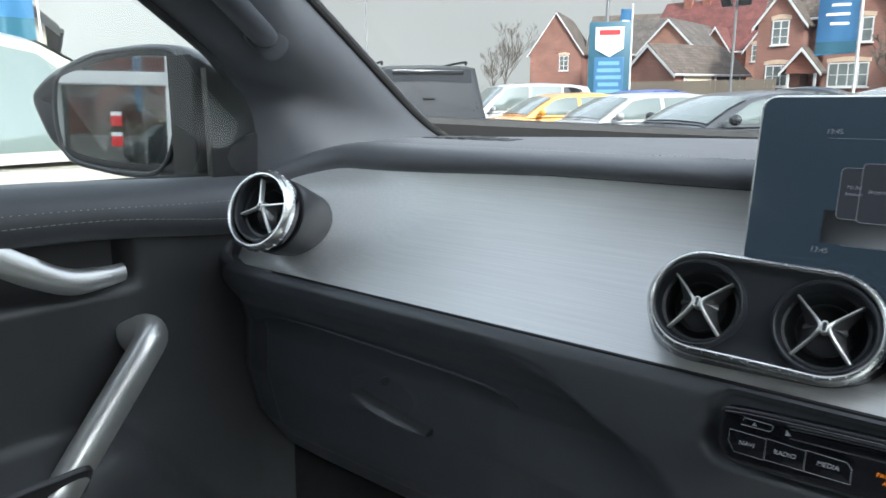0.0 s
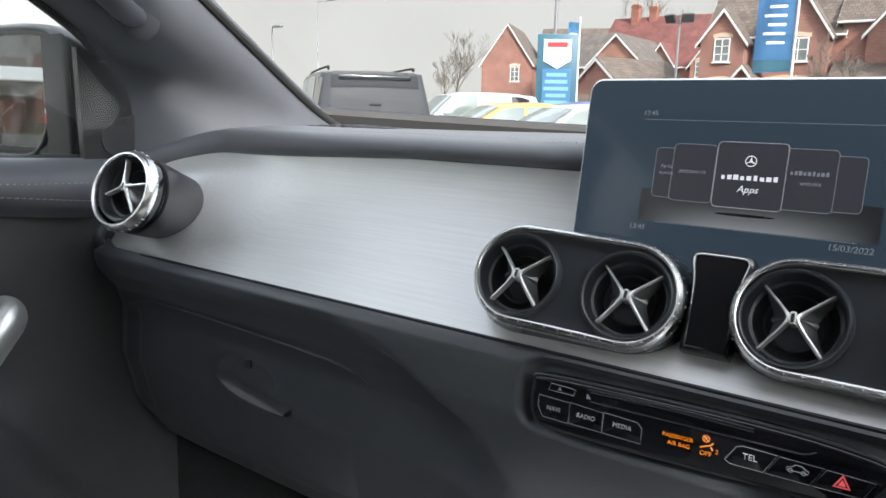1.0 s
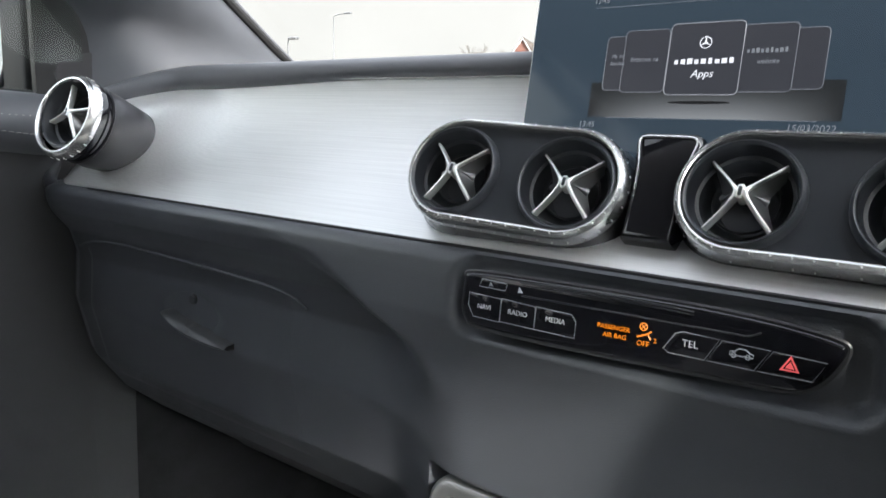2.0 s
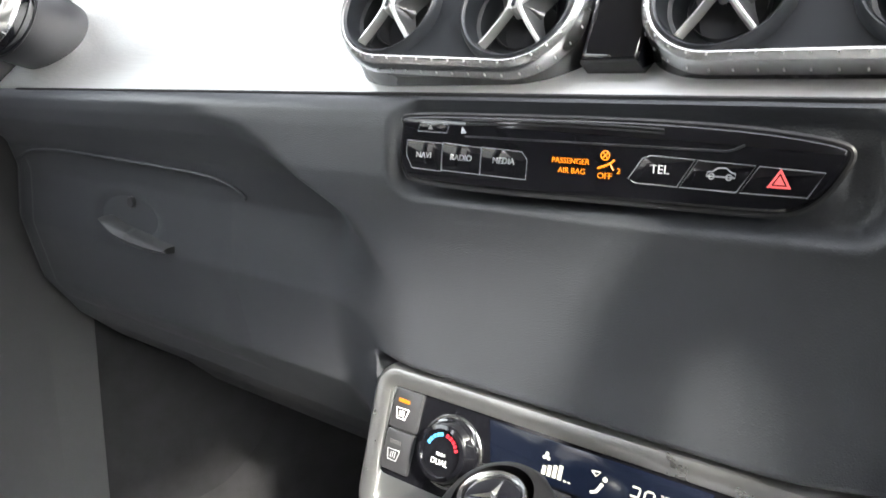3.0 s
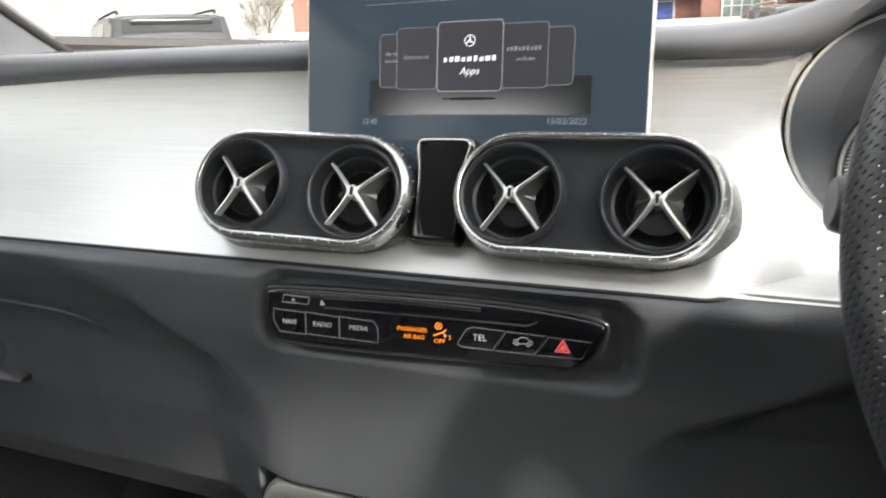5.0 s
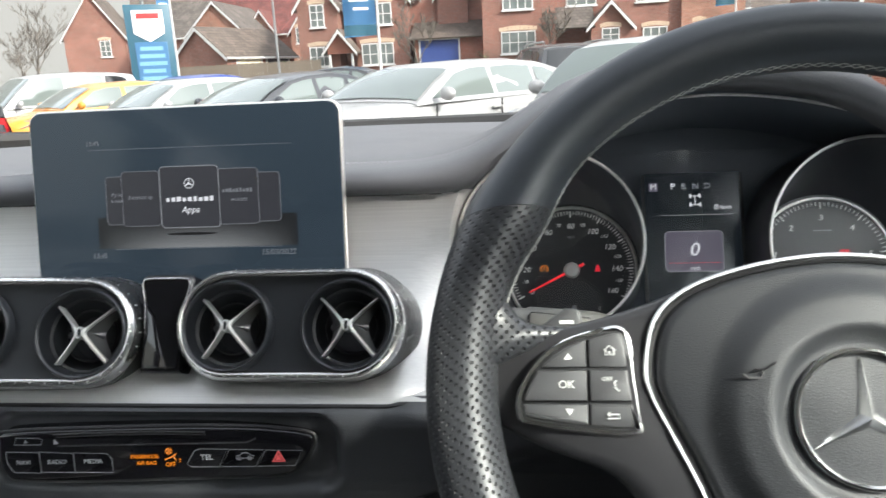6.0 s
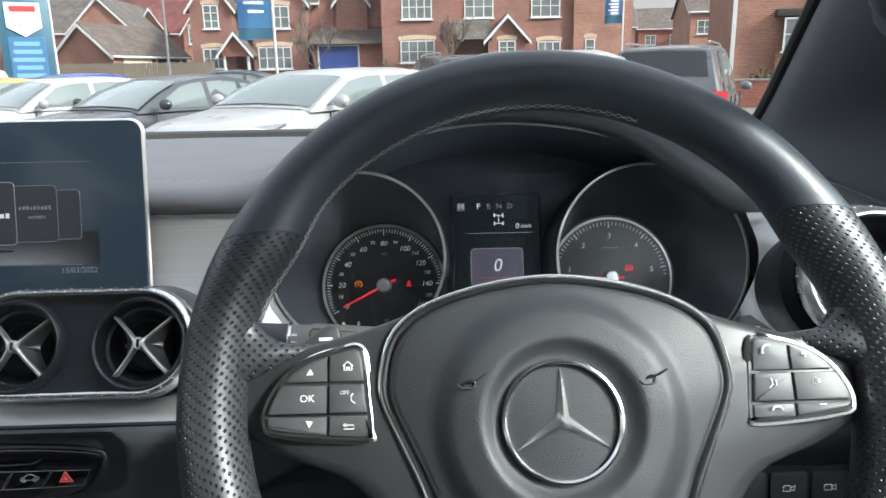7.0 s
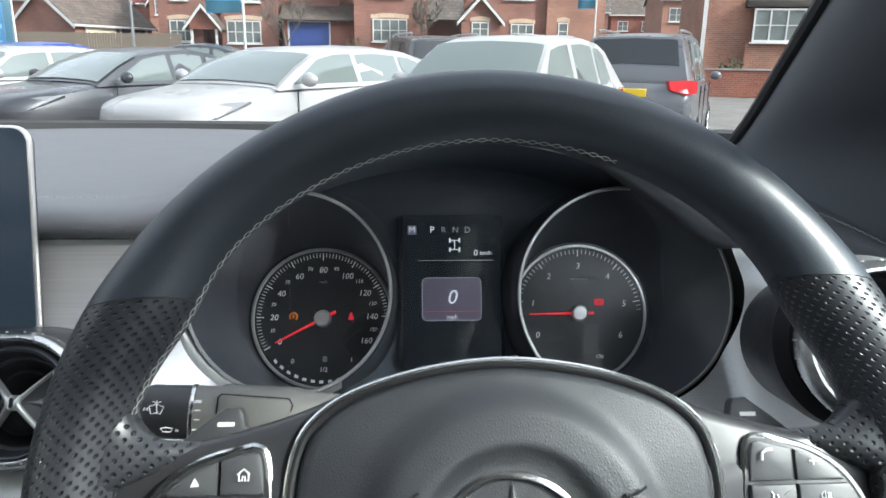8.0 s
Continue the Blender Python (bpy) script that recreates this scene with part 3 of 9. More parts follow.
def kick_panel(side_of, side):
    t = thing("kick_panel", "black moulded kick panel beside the footwell", "kick panel", group="kick panels", kind="structure")
    bm = bmesh.new()

    def fn(u, v):
        y = lerp(0.565, 1.0, u)
        z = lerp(0.58, 1.25, v)
        x = -0.738 + 0.045 * math.sin(math.pi * u) * (1 - v) + 0.03 * u - 0.02 * (1 - u) ** 4
        return side_of(Vector((x, y, z)))
    sheet(bm, fn, 16, 16)
    part("moulding", bm, M["carpet"], t, smooth=80)
    bm = bmesh.new()
    box(bm, -0.74, -0.705, -1.2, 0.56, 0.575, 0.625, 0.012, 3)
    for v in bm.verts:
        v.co = side_of(v.co)
    part("sill_plate", bm, M["silver_dull"], t, "grey metal sill plate")


both(kick_panel)


# ---- doors ----
def door(side_of, side):
    pas = side == "passenger"
    t = thing("front_door", "black moulded front door with a stitched padded sill and silver handles, closed" if pas
              else "black moulded driver's front door with a stitched padded sill, closed", "car door", group="front doors")

    def mk(name, bm, m, label="", parent=None, smooth=45):
        for v in bm.verts:
            v.co = side_of(v.co)
        return part(name, bm, m, parent or t, label, smooth)
    # door card: a shaped sheet, with a handle recess and an armrest shelf
    bm = bmesh.new()

    def card(u, v):
        y = lerp(-0.52, 0.562, u)
        z = lerp(0.66, 1.315, v)
        x = -0.742
        x += 0.022 * ss(1.12, 1.04, z) * ss(0.50, 0.30, y)                       # armrest / pocket bulge
        x += 0.040 * ss(1.105 - 0.16 * ss(0.34, 0.5, y), 1.075 - 0.16 * ss(0.34, 0.5, y), z) * ss(0.52, 0.30, y)
        r = ss(0.0, 0.012, min(y - 0.15, 0.398 - y, z - 1.245, 1.325 - z))
        x -= 0.030 * r
        x += 0.01 * math.sin(z * 5)
        return (x, y, z)
    sheet(bm, card, 110, 90)
    mk("door_card", bm, M["plastic"], smooth=60)
    # padded sill: a roll with two stitch lines
    bm = bmesh.new()
    rings = []
    prof = [(-0.770, 1.366), (-0.752, 1.368), (-0.734, 1.364), (-0.722, 1.352), (-0.716, 1.338), (-0.717, 1.324), (-0.726, 1.312), (-0.745, 1.306), (-0.775, 1.306)]
    for k in range(23):
        y = lerp(-0.52, 0.545, k / 22)
        drop = 0.012 * ss(0.25, 0.55, y)
        rings.append([(x, y, z - drop - (0.010 * ss(0.35, 0.54, y) if z < 1.33 else 0)) for x, z in prof])
    loft(bm, rings)
    mk("padded_sill", bm, M["pad"])
    for off, zz in ((-0.7185, 1.3415), (-0.7165, 1.3295)):
        bm = bmesh.new()
        for k in range(150):
            y = -0.5 + k * 0.007
            drop = 0.012 * ss(0.25, 0.55, y)
            dz = -drop - (0.010 * ss(0.35, 0.54, y) if zz < 1.33 else 0)
            tube(bm, [(off, y, zz + dz), (off + 0.0010, y + 0.0022, zz + dz + 0.0002), (off, y + 0.0045, zz + dz)], 0.0004, 4)
        mk("stitching", bm, M["thread"])
    # window glass, frame bars, outer skin
    bm = bmesh.new()
    sheet(bm, lambda u, v: (lerp(-0.756, -0.640, v) - 0.012 * math.sin(math.pi * v), lerp(-0.52, table(v, [(0.0, 0.565), (0.346, 0.545), (0.563, 0.412), (1.0, 0.142)]), u), lerp(1.345, 1.70, v)), 8, 8)
    mk("window_glass", bm, M["tint_pane"], "green-tinted side glass", smooth=80)
    bm = bmesh.new()
    tube(bm, [(-0.750, -0.52, 1.35), (-0.70, -0.52, 1.52), (-0.635, -0.50, 1.715)], 0.022, 8)
    tube(bm, [(-0.635, -0.52, 1.715), (-0.628, -0.2, 1.725), (-0.612, 0.06, 1.735)], 0.022, 8)
    mk("window_frame", bm, M["rubber"])
    bm = bmesh.new()
    sheet(bm, lambda u, v: (-0.815 + 0.03 * math.sin(math.pi * v * 0.9), lerp(-0.55, 0.62, u), lerp(0.55, 1.352, v)), 8, 10)
    mk("outer_skin", bm, M["body_paint"], "dark metallic outer panel")
    bm = bmesh.new()
    tube(bm, [(-0.768, -0.5, 1.362), (-0.768, 0.2, 1.359), (-0.768, 0.55, 1.352)], 0.007, 8)
    mk("window_seal", bm, M["rubber"])
    # corner panel in front of the glass, and a small speaker shelf line
    bm = bmesh.new()
    m = plane_at((-0.752, 0.545, 1.40), (0, 1, 0), (0, 0, 1))
    out = [(-0.042, -0.052), (0.03, -0.05), (0.03, 0.03), (-0.02, 0.076), (-0.042, 0.082)]
    shape(bm, [(-a, b) for a, b in out], -0.006, 0.006, plane_at((-0.752, 0.545, 1.40), (0, -1, 0), (0, 0, 1)), 0.002)
    mk("corner_panel", bm, M["rubber"])
    # pull handle: a curved silver lever in its recess
    bm = bmesh.new()
    pts = smooth_line([(-0.742, 0.20, 1.312), (-0.735, 0.245, 1.308), (-0.728, 0.285, 1.285), (-0.726, 0.32, 1.268), (-0.727, 0.355, 1.266), (-0.731, 0.378, 1.267)], 6)
    n = len(pts)
    rings = []
    for i, p in enumerate(pts):
        hgt = lerp(0.018, 0.0095, ss(0.25, 1.0, i / (n - 1)))
        rings.append([p + Vector((dx, 0, dz * hgt / 0.01)) for dx, dz in ((-0.004, -0.010), (0.002, -0.0095), (0.006, -0.006), (0.0075, 0), (0.006, 0.006), (0.002, 0.0095), (-0.004, 0.010))])
    loft(bm, rings)
    mk("pull_handle", bm, M["silver"], "satin silver pull handle")
    # large grab bar
    bm = bmesh.new()
    pts = smooth_line([(-0.742, 0.380, 1.190), (-0.722, 0.390, 1.199), (-0.704, 0.388, 1.197), (-0.695, 0.366, 1.176), (-0.690, 0.308, 1.110), (-0.686, 0.243, 1.033), (-0.690, 0.19, 0.965), (-0.72, 0.16, 0.93)], 6)
    tube(bm, pts, [0.0195 if 0.1 < i / len(pts) < 0.9 else 0.0185 for i in range(len(pts))], 20, flat=0.85)
    bar = mk("grab_bar", bm, M["silver"], "satin grey grab bar")
    bm = bmesh.new()
    tube(bm, [p + Vector((0.0135, -0.0110, -0.0085)) for p in pts[9:30]], 0.0012, 6)
    mk("grab_bar_edge", bm, M["chrome"], "bright edge strip")
    # switch plate
    bm = bmesh.new()
    shape(bm, rrect(0.11, 0.07, 0.012, 4), 0, 0.006, plane_at((-0.690, 0.245, 1.072), (0, 1, 0), (0.6, 0, 0.8)), 0.002)
    mk("switch_plate", bm, M["smooth_plastic"])
    bm = bmesh.new()
    shape(bm, rrect(0.030, 0.024, 0.004, 4, 0.012, 0), 0.005, 0.013, plane_at((-0.690, 0.245, 1.072), (0, 1, 0), (0.6, 0, 0.8)), 0.003)
    mk("window_switch", bm, M["gloss"])
    bm = bmesh.new()
    for k in range(2):
        box(bm, 0.034 + k * 0.007, 0.038 + k * 0.007, -0.006, 0.001 + 0.004 * k, 0.0062, 0.0066)
    bm.transform(plane_at((-0.690, 0.245, 1.072), (0, 1, 0), (0.6, 0, 0.8)))
    mk("switch_mark", bm, M["grey_ink"])


M["body_paint"] = paint("dark_pickup_paint", (0.035, 0.036, 0.04), 0.4)
both(door)


def wing_mirror(side_of, side):
    t = thing("wing_mirror", "large black door mirror with clear glass", "door mirror", group="door mirrors")
    c = Vector((-0.945, 0.500, 1.436))
    n = Vector((0.27, -0.95, 0.03)).normalized()
    u = Vector((0, 0, 1)).cross(n).normalized()   # to the camera's right
    m = plane_at(c, u, n.cross(u))
    outline = [(0.165, -0.075), (0.172, -0.035), (0.174, 0.018), (0.163, 0.043), (0.128, 0.066), (0.080, 0.080), (-0.005, 0.078), (-0.105, 0.058), (-0.158, 0.032), (-0.171, 0.010), (-0.156, -0.024), (-0.134, -0.054), (-0.088, -0.077), (-0.002, -0.088), (0.10, -0.089), (0.150, -0.086)]
    pane = [(-0.1157, 0.017), (-0.1013, 0.0437), (-0.04, 0.0643), (0.0337, 0.0696), (0.0884, 0.0675), (0.1016, 0.0525), (0.0964, -0.0002), (0.0836, -0.0509), (0.0619, -0.0781), (0.0201, -0.0838), (-0.0432, -0.0778), (-0.0972, -0.0656), (-0.1158, -0.03)]
    pane = [(p.x, p.y) for p in smooth_line([(a, b, 0) for a, b in pane], 5, True)]
    out = [(p.x, p.y) for p in smooth_line([(a, b, 0) for a, b in outline], 5, True)]

    def mk(name, bm, mm, label="", smooth=50):
        for v in bm.verts:
            v.co = side_of(v.co)
        return part(name, bm, mm, t, label, smooth)
    bm = bmesh.new()
    rings = []
    for d, h in ((0.020, 0.004), (0.012, 0.008), (0.006, 0.006), (0.001, 0.0), (0.0, -0.02), (0.008, -0.06), (0.030, -0.085), (0.055, -0.095)):
        rings.append([m @ Vector((x, y, h)) for x, y in inset(out, d)])
    loft(bm, rings)
    mk("housing", bm, M["smooth_plastic"])
    bm = bmesh.new()
    tube(bm, [m @ Vector((x, y, 0.0050)) for x, y in inset(pane, -0.004)], 0.0042, 8, closed=True)
    mk("glass_surround", bm, M["smooth_plastic"])
    bm = bmesh.new()
    shape(bm, pane, 0.002, 0.0062, m)
    mk("mirror_glass", bm, M["mirror"], "mirror glass")
    bm = bmesh.new()
    rings = []
    for k, (off, sc) in enumerate(((Vector((0.085, -0.05, -0.03)), 1.0), (Vector((0.13, -0.06, -0.015)), 0.9), (Vector((0.20, -0.058, 0.0)), 0.95))):
        p = c + Vector((off.x, 0.095 - 0.01 * k, off.y))
        rings.append([p + Vector((0, 0.055 * sc * math.cos(a), 0.030 * sc * math.sin(a))) for a in (2 * math.pi * j / 14 for j in range(14))])
    loft(bm, rings)
    mk("arm", bm, M["smooth_plastic"])
    bm = bmesh.new()
    shape(bm, [(0.507, 1.344), (0.585, 1.338), (0.585, 1.460), (0.545, 1.484), (0.525, 1.494), (0.509, 1.499)], -0.05, 0.006, plane_at((-0.790, 0, 0), (0, 1, 0), (0, 0, 1)), 0.006, 3)
    mk("mounting_plate", bm, M["rubber"])


both(wing_mirror)


def pickup_shell():
    """Bonnet, roof skin and load bed of the car that the camera sits in, seen from outside only."""
    t = thing("pickup_body", "dark metallic pickup body around the cabin", "pickup", kind="structure")
    bm = bmesh.new()

    def bonnet(u, v):
        x = CX + (u - 0.5) * 1.74
        y = lerp(1.33 - 0.28 * (2 * u - 1) ** 2, 2.35, v)
        return (x, y, 1.17 - 0.10 * v ** 2 - 0.10 * abs(2 * u - 1) ** 4)
    sheet(bm, bonnet, 20, 12)
    part("bonnet", bm, M["body_paint"], t, smooth=80)
    bm = bmesh.new()
    box(bm, CX - 0.87, CX + 0.87, 2.28, 2.45, 0.45, 1.06, 0.08, 4)
    part("front_end", bm, M["body_paint"], t)
    for s in (-1, 1):
        bm = bmesh.new()
        box(bm, CX + s * 0.86 - 0.03, CX + s * 0.86 + 0.03, 0.66, 2.34, 0.50, 1.08, 0.02, 3)
        part("front_wing", bm, M["body_paint"], t)
    bm = bmesh.new()
    sheet(bm, lambda u, v: (CX + (u - 0.5) * 1.26, lerp(0.34, -1.52, v), 1.80 + 0.04 * math.sin(math.pi * v) - 0.04 * (2 * u - 1) ** 4), 12, 12)
    part("roof_skin", bm, M["body_paint"], t, smooth=80)
    bm = bmesh.new()
    for s in (-1, 1):
        box(bm, CX + s * 0.80 - 0.05, CX + s * 0.80 + 0.05, -3.2, -1.52, 0.55, 1.22, 0.03, 3)
    box(bm, CX - 0.82, CX + 0.82, -3.22, -3.14, 0.55, 1.22, 0.03, 3)
    box(bm, CX - 0.82, CX + 0.82, -3.2, -1.52, 0.66, 0.70)
    part("load_bed", bm, M["body_paint"], t)
    for s in (-1, 1):
        bm = bmesh.new()
        box(bm, CX + s * 0.80 - 0.02, CX + s * 0.80 + 0.02, -1.5, -0.56, 0.55, 1.35, 0.015, 2)
        part("rear_door", bm, M["body_paint"], t)
        bm = bmesh.new()
        box(bm, CX + s * 0.70 - 0.04, CX + s * 0.70 + 0.04, -0.66, -0.52, 0.6, 1.76, 0.03, 3)
        part("centre_pillar", bm, M["plastic"], t)
        for y in (1.75, -2.15):
            bm = bmesh.new()
            mm = plane_at((CX + s * 0.80, y, 0.38), (0, 1, 0), (0, 0, 1))
            lathe(bm, [(0.20, -0.10), (0.34, -0.11), (0.38, -0.08), (0.38, 0.08), (0.34, 0.11), (0.20, 0.10), (0.20, -0.10)], mm, 32)
            part("tyre", bm, M["tyre"], t)


pickup_shell()

# ---- dashboard ----
COWL_L, COWL_R = 0.1165, 0.1205        # how far the two dial cowls stand from the middle
COWL_UP = 0.0045                       # how much higher the smaller one sits
CLUSTER = plane_at((0.3462, 0.667, 1.30), (1, 0, 0), (0, math.sin(radians(21)), math.cos(radians(21))))


def near_cluster(x):
    return ss(0.120, 0.195, x) * (1 - ss(0.528, 0.575, x))


def hood_rise(x):
    """How far the padded top swells up over the instruments."""
    d = abs(x - 0.343)
    return table(d, [(0, 0.0715), (0.03, 0.0705), (0.06, 0.0670), (0.081, 0.0615), (0.098, 0.0550), (0.124, 0.0390), (0.157, 0.0180), (0.172, 0.0108), (0.19, 0.0050), (0.21, 0.0015), (0.235, 0.0)])


def trim_y(x, z):
    t = min(1.0, max(0.0, (z - 1.258) / 0.120))
    y = 0.503 + 0.113 * (1 - (1 - t) ** 2.4) + 0.06 * near_cluster(x) * (1 - t) ** 2
    y += 0.016 * ss(0.0, 0.02, min(x + 0.150, 0.070 - x, z - 1.322, 1.372 - z))
    y -= 0.056 * (1 - near_cluster(x)) * math.exp(-((abs(x - CX) - 0.600) / 0.066) ** 2) * math.sin(math.pi * t) ** 0.8 * (1 - ss(0.70, 0.92, t))
    y -= 0.070 * (1 - ss(0.0, 0.13, 0.712 - abs(x - CX))) ** 1.5 * t * (1 - near_cluster(x))
    return y + 0.012 * (1 - ss(0.0, 0.05, 0.70 - abs(x - CX)))


def stack_edge(z):
    """Where the centre stack's flank turns into the passenger's recess."""
    return table(z, [(0.80, -0.158), (1.0, -0.160), (1.096, -0.166), (1.147, -0.178), (1.170, -0.190), (1.187, -0.205), (1.205, -0.240), (1.225, -0.272), (1.236, -0.292), (1.242, -0.33)])


def lower_y(x, z):
    xs = x if x < CX else 2 * CX - x
    proud = table(z, [(0.80, 0.43), (0.95, 0.455), (1.00, 0.466), (1.10, 0.4860), (1.15, 0.4885), (1.180, 0.4890), (1.195, 0.4880), (1.205, 0.4862), (1.213, 0.4858), (1.240, 0.4890), (1.250, 0.491), (1.256, 0.496), (1.259, 0.504), (1.2595, 0.512)])
    rec = table(z, [(0.80, 0.80), (0.90, 0.70), (0.96, 0.615), (1.00, 0.570), (1.05, 0.535), (1.12, 0.519), (1.175, 0.523), (1.203, 0.515), (1.216, 0.504), (1.228, 0.4950), (1.240, 0.4912), (1.250, 0.491), (1.256, 0.496), (1.259, 0.504), (1.2595, 0.512)])
    k = ss(1.205, 1.12, z)
    s = ss(-0.018 - 0.060 * k, 0.020 + 0.020 * k, xs - stack_edge(z))
    y = lerp(rec, proud, s)
    # shallow pocket that holds the button strip
    qx, qz = abs(x + 0.0290) - 0.1035, abs(z - 1.2292) - 0.0085
    d = 0.0195 - math.hypot(max(qx, 0), max(qz, 0)) - min(max(qx, qz), 0)
    y += 0.0135 * ss(0.0, 0.010, d)
    y += 0.045 * ss(0.0, 0.010, min(0.139 - abs(x + 0.033), 1.1035 - z))
    y += 0.012 * (1 - ss(0.0, 0.04, 0.712 - abs(x - CX)))
    return y


def dashboard():
    t = thing("dashboard", "black grained dashboard with a broad brushed aluminium trim band", "dashboard")
    # top pad
    prof = [(0.650, 1.372), (0.625, 1.3740), (0.613, 1.3775), (0.6085, 1.3820), (0.610, 1.3870), (0.617, 1.3910), (0.627, 1.3932), (0.640, 1.3944), (0.649, 1.3946), (0.655, 1.3934), (0.661, 1.3948), (0.70, 1.3955), (0.74, 1.3955), (0.80, 1.3955), (0.86, 1.394), (0.95, 1.392), (1.10, 1.3885), (1.262, 1.379)]
    bm = bmesh.new()
    nx = 180
    rows = []
    for i in range(nx + 1):
        x = lerp(CX - 0.712, CX + 0.712, i / nx)
        e = 1 - ss(0.0, 0.13, 0.712 - abs(x - CX))
        low = 0.003 + 0.009 * ss(0.25, 0.58, abs(x - CX))
        far = screen_y(x) if abs(x - CX) < 0.675 else screen_y(CX + 0.675)
        rise = hood_rise(x)
        low_rise = ss(0.190, 0.150, abs(x - 0.343))
        ring = []
        for y, z in prof:
            if y > 0.7:
                y = lerp(0.7, far + 0.02, (y - 0.7) / (1.262 - 0.7))
            fy = y - 0.085 * e ** 1.5 * ss(0.80, 0.60, y)
            fz = z - 0.034 * e * e * ss(0.80, 0.60, y) - 0.008 * e * ss(0.9, 0.6, y) - low * ss(1.3905, 1.3800, z) * ss(0.66, 0.63, y) + rise * (1 - ss(0.66, 0.98, y)) * lerp(low_rise, 1.0, ss(1.3745, 1.3910, z) if y < 0.66 else 1.0)
            ring.append((x, fy, fz))
        rows.append(ring)
    loft(bm, rows, closed=False)
    part("top_pad", bm, M["pad"], t, "grey-black stitched padded top", smooth=60)
    # twin seam on the top pad
    bm = bmesh.new()
    k = 0
    x = CX - 0.56
    while x < 0.125:
        tube(bm, [(x, 0.6475, 1.3943), (x + 0.002, 0.6475, 1.3951), (x + 0.0042, 0.6475, 1.3943)], 0.00032, 4)
        x += 0.0066
    # and a twin row on the driver's end, which follows the curl
    for y0 in (0.6400, 0.6475):
        x = 0.575
        while x < 0.668:
            pts = []
            for k, up in ((0.0, 0.0), (0.002, 0.0009), (0.0042, 0.0)):
                e = 1 - ss(0.0, 0.13, 0.712 - abs(x + k - CX))
                pts.append((x + k, y0 - 0.085 * e ** 1.5 * ss(0.80, 0.60, y0), 1.3944 + up - (0.034 * e * e + 0.008 * e) * ss(0.80, 0.60, y0)))
            tube(bm, pts, 0.0004, 4)
            x += 0.0066
    tagged(part("stitching", bm, M["grey_ink"], t), kind="stuff")
    # demister slots at the passenger's end
    for s, c in ((-1, -0.555), (1, 0.48)):
        bm = bmesh.new()
        for k in range(7):
            xx = c + s * k * 0.0 + (k - 3) * 0.020
            box(bm, xx - 0.0075, xx + 0.0075, 0.735, 0.775, 1.392, 1.3985 - 0.006 * abs(k - 3) * 0.1, 0.002, 1)
        part("demister_vent", bm, M["dark"], t)
    # brushed trim band, with the opening for the instruments
    bm = bmesh.new()
    vs = sheet(bm, lambda u, v: (lerp(CX - 0.704, CX + 0.704, u), trim_y(lerp(CX - 0.704, CX + 0.704, u), lerp(1.2555, 1.3785, v)), lerp(1.2555, 1.3785, v)), 560, 50)
    kill = []
    for f in bm.faces:
        c = f.calc_center_median()
        p = CLUSTER.inverted() @ c
        p = Vector((p.x, p.y, 0))
        if (p - Vector((-COWL_L, 0.012 + COWL_UP, 0))).length < 0.0748 or (p - Vector((COWL_R, 0.012, 0))).length < 0.0745 or (-COWL_L < p.x < COWL_R and p.y > -0.06):
            kill.append(f)
        ex = 0.704 - abs(c.x - CX)
        if ex < 0.028 and c.z < 1.2575 + 0.028 - math.sqrt(max(0, 0.028 ** 2 - (0.028 - ex) ** 2)):
            kill.append(f)
        if c.z > 1.3765 - 0.008 * ss(0.25, 0.58, abs(c.x - CX)) - 0.036 * (1 - ss(0.0, 0.13, 0.712 - abs(c.x - CX))) ** 2:
            kill.append(f)
    bmesh.ops.delete(bm, geom=list(set(kill)), context="FACES")
    inv = CLUSTER.inverted()
    for v in bm.verts:
        if v.is_boundary and 1.257 < v.co.z < 1.377:
            for rep in range(2):
                p = inv @ v.co
                c = Vector((COWL_R, 0.012) if p.x > 0 else (-COWL_L, 0.012 + COWL_UP))
                d = Vector((p.x, p.y)) - c
                hole = 0.0755 if p.x > 0 else 0.0753
                if hole - 0.009 < d.length < hole + 0.009 and (p.x > COWL_R or p.x < -COWL_L):
                    g = d * (hole / d.length - 1)
                    v.co.x += g.x
                    v.co.z += g.y * 0.75
                    v.co.y = trim_y(v.co.x, v.co.z)
    part("trim_band", bm, M["alu"], t, "brushed aluminium trim band", smooth=60)
    # return that leads from the band's round opening back to the dial cowl
    bm = bmesh.new()
    rows = []
    for k in range(49):
        a = radians(lerp(144, 300, k / 48))
        d = Vector((math.cos(a), math.sin(a), 0))
        c = Vector((-COWL_L, 0.012 + COWL_UP, 0))
        h = 0.06
        for rep in range(8):
            p = CLUSTER @ (c + d * 0.0758 + Vector((0, 0, h)))
            h += p.y - trim_y(p.x, p.z)
        z = min(1.376, max(1.2590, p.z))
        outer = Vector((p.x, trim_y(p.x, z) + 0.001, z))
        inner = CLUSTER @ (c + d * 0.0716 + Vector((0, 0, 0.044)))
        rows.append([outer, outer.lerp(inner, 0.5), inner])
    loft(bm, rows, closed=False)
    part("trim_return", bm, M["alu"], t, smooth=60)
    # the lower skin rolls up round the band's two ends
    for s in (-1, 1):
        bm = bmesh.new()
        pts = smooth_line([(CX + s * x, y, z) for x, y, z in ((0.640, 0.505, 1.2500), (0.672, 0.505, 1.2510), (0.694, 0.505, 1.2550), (0.706, 0.510, 1.264), (0.711, 0.522, 1.282), (0.712, 0.548, 1.325), (0.710, 0.585, 1.350))], 6)
        tube(bm, pts, [0.0065 * ss(0.0, 0.35, i / (len(pts) - 1)) + 0.001 for i in range(len(pts))], 10)
        part("end_roll", bm, M["leather"], t)
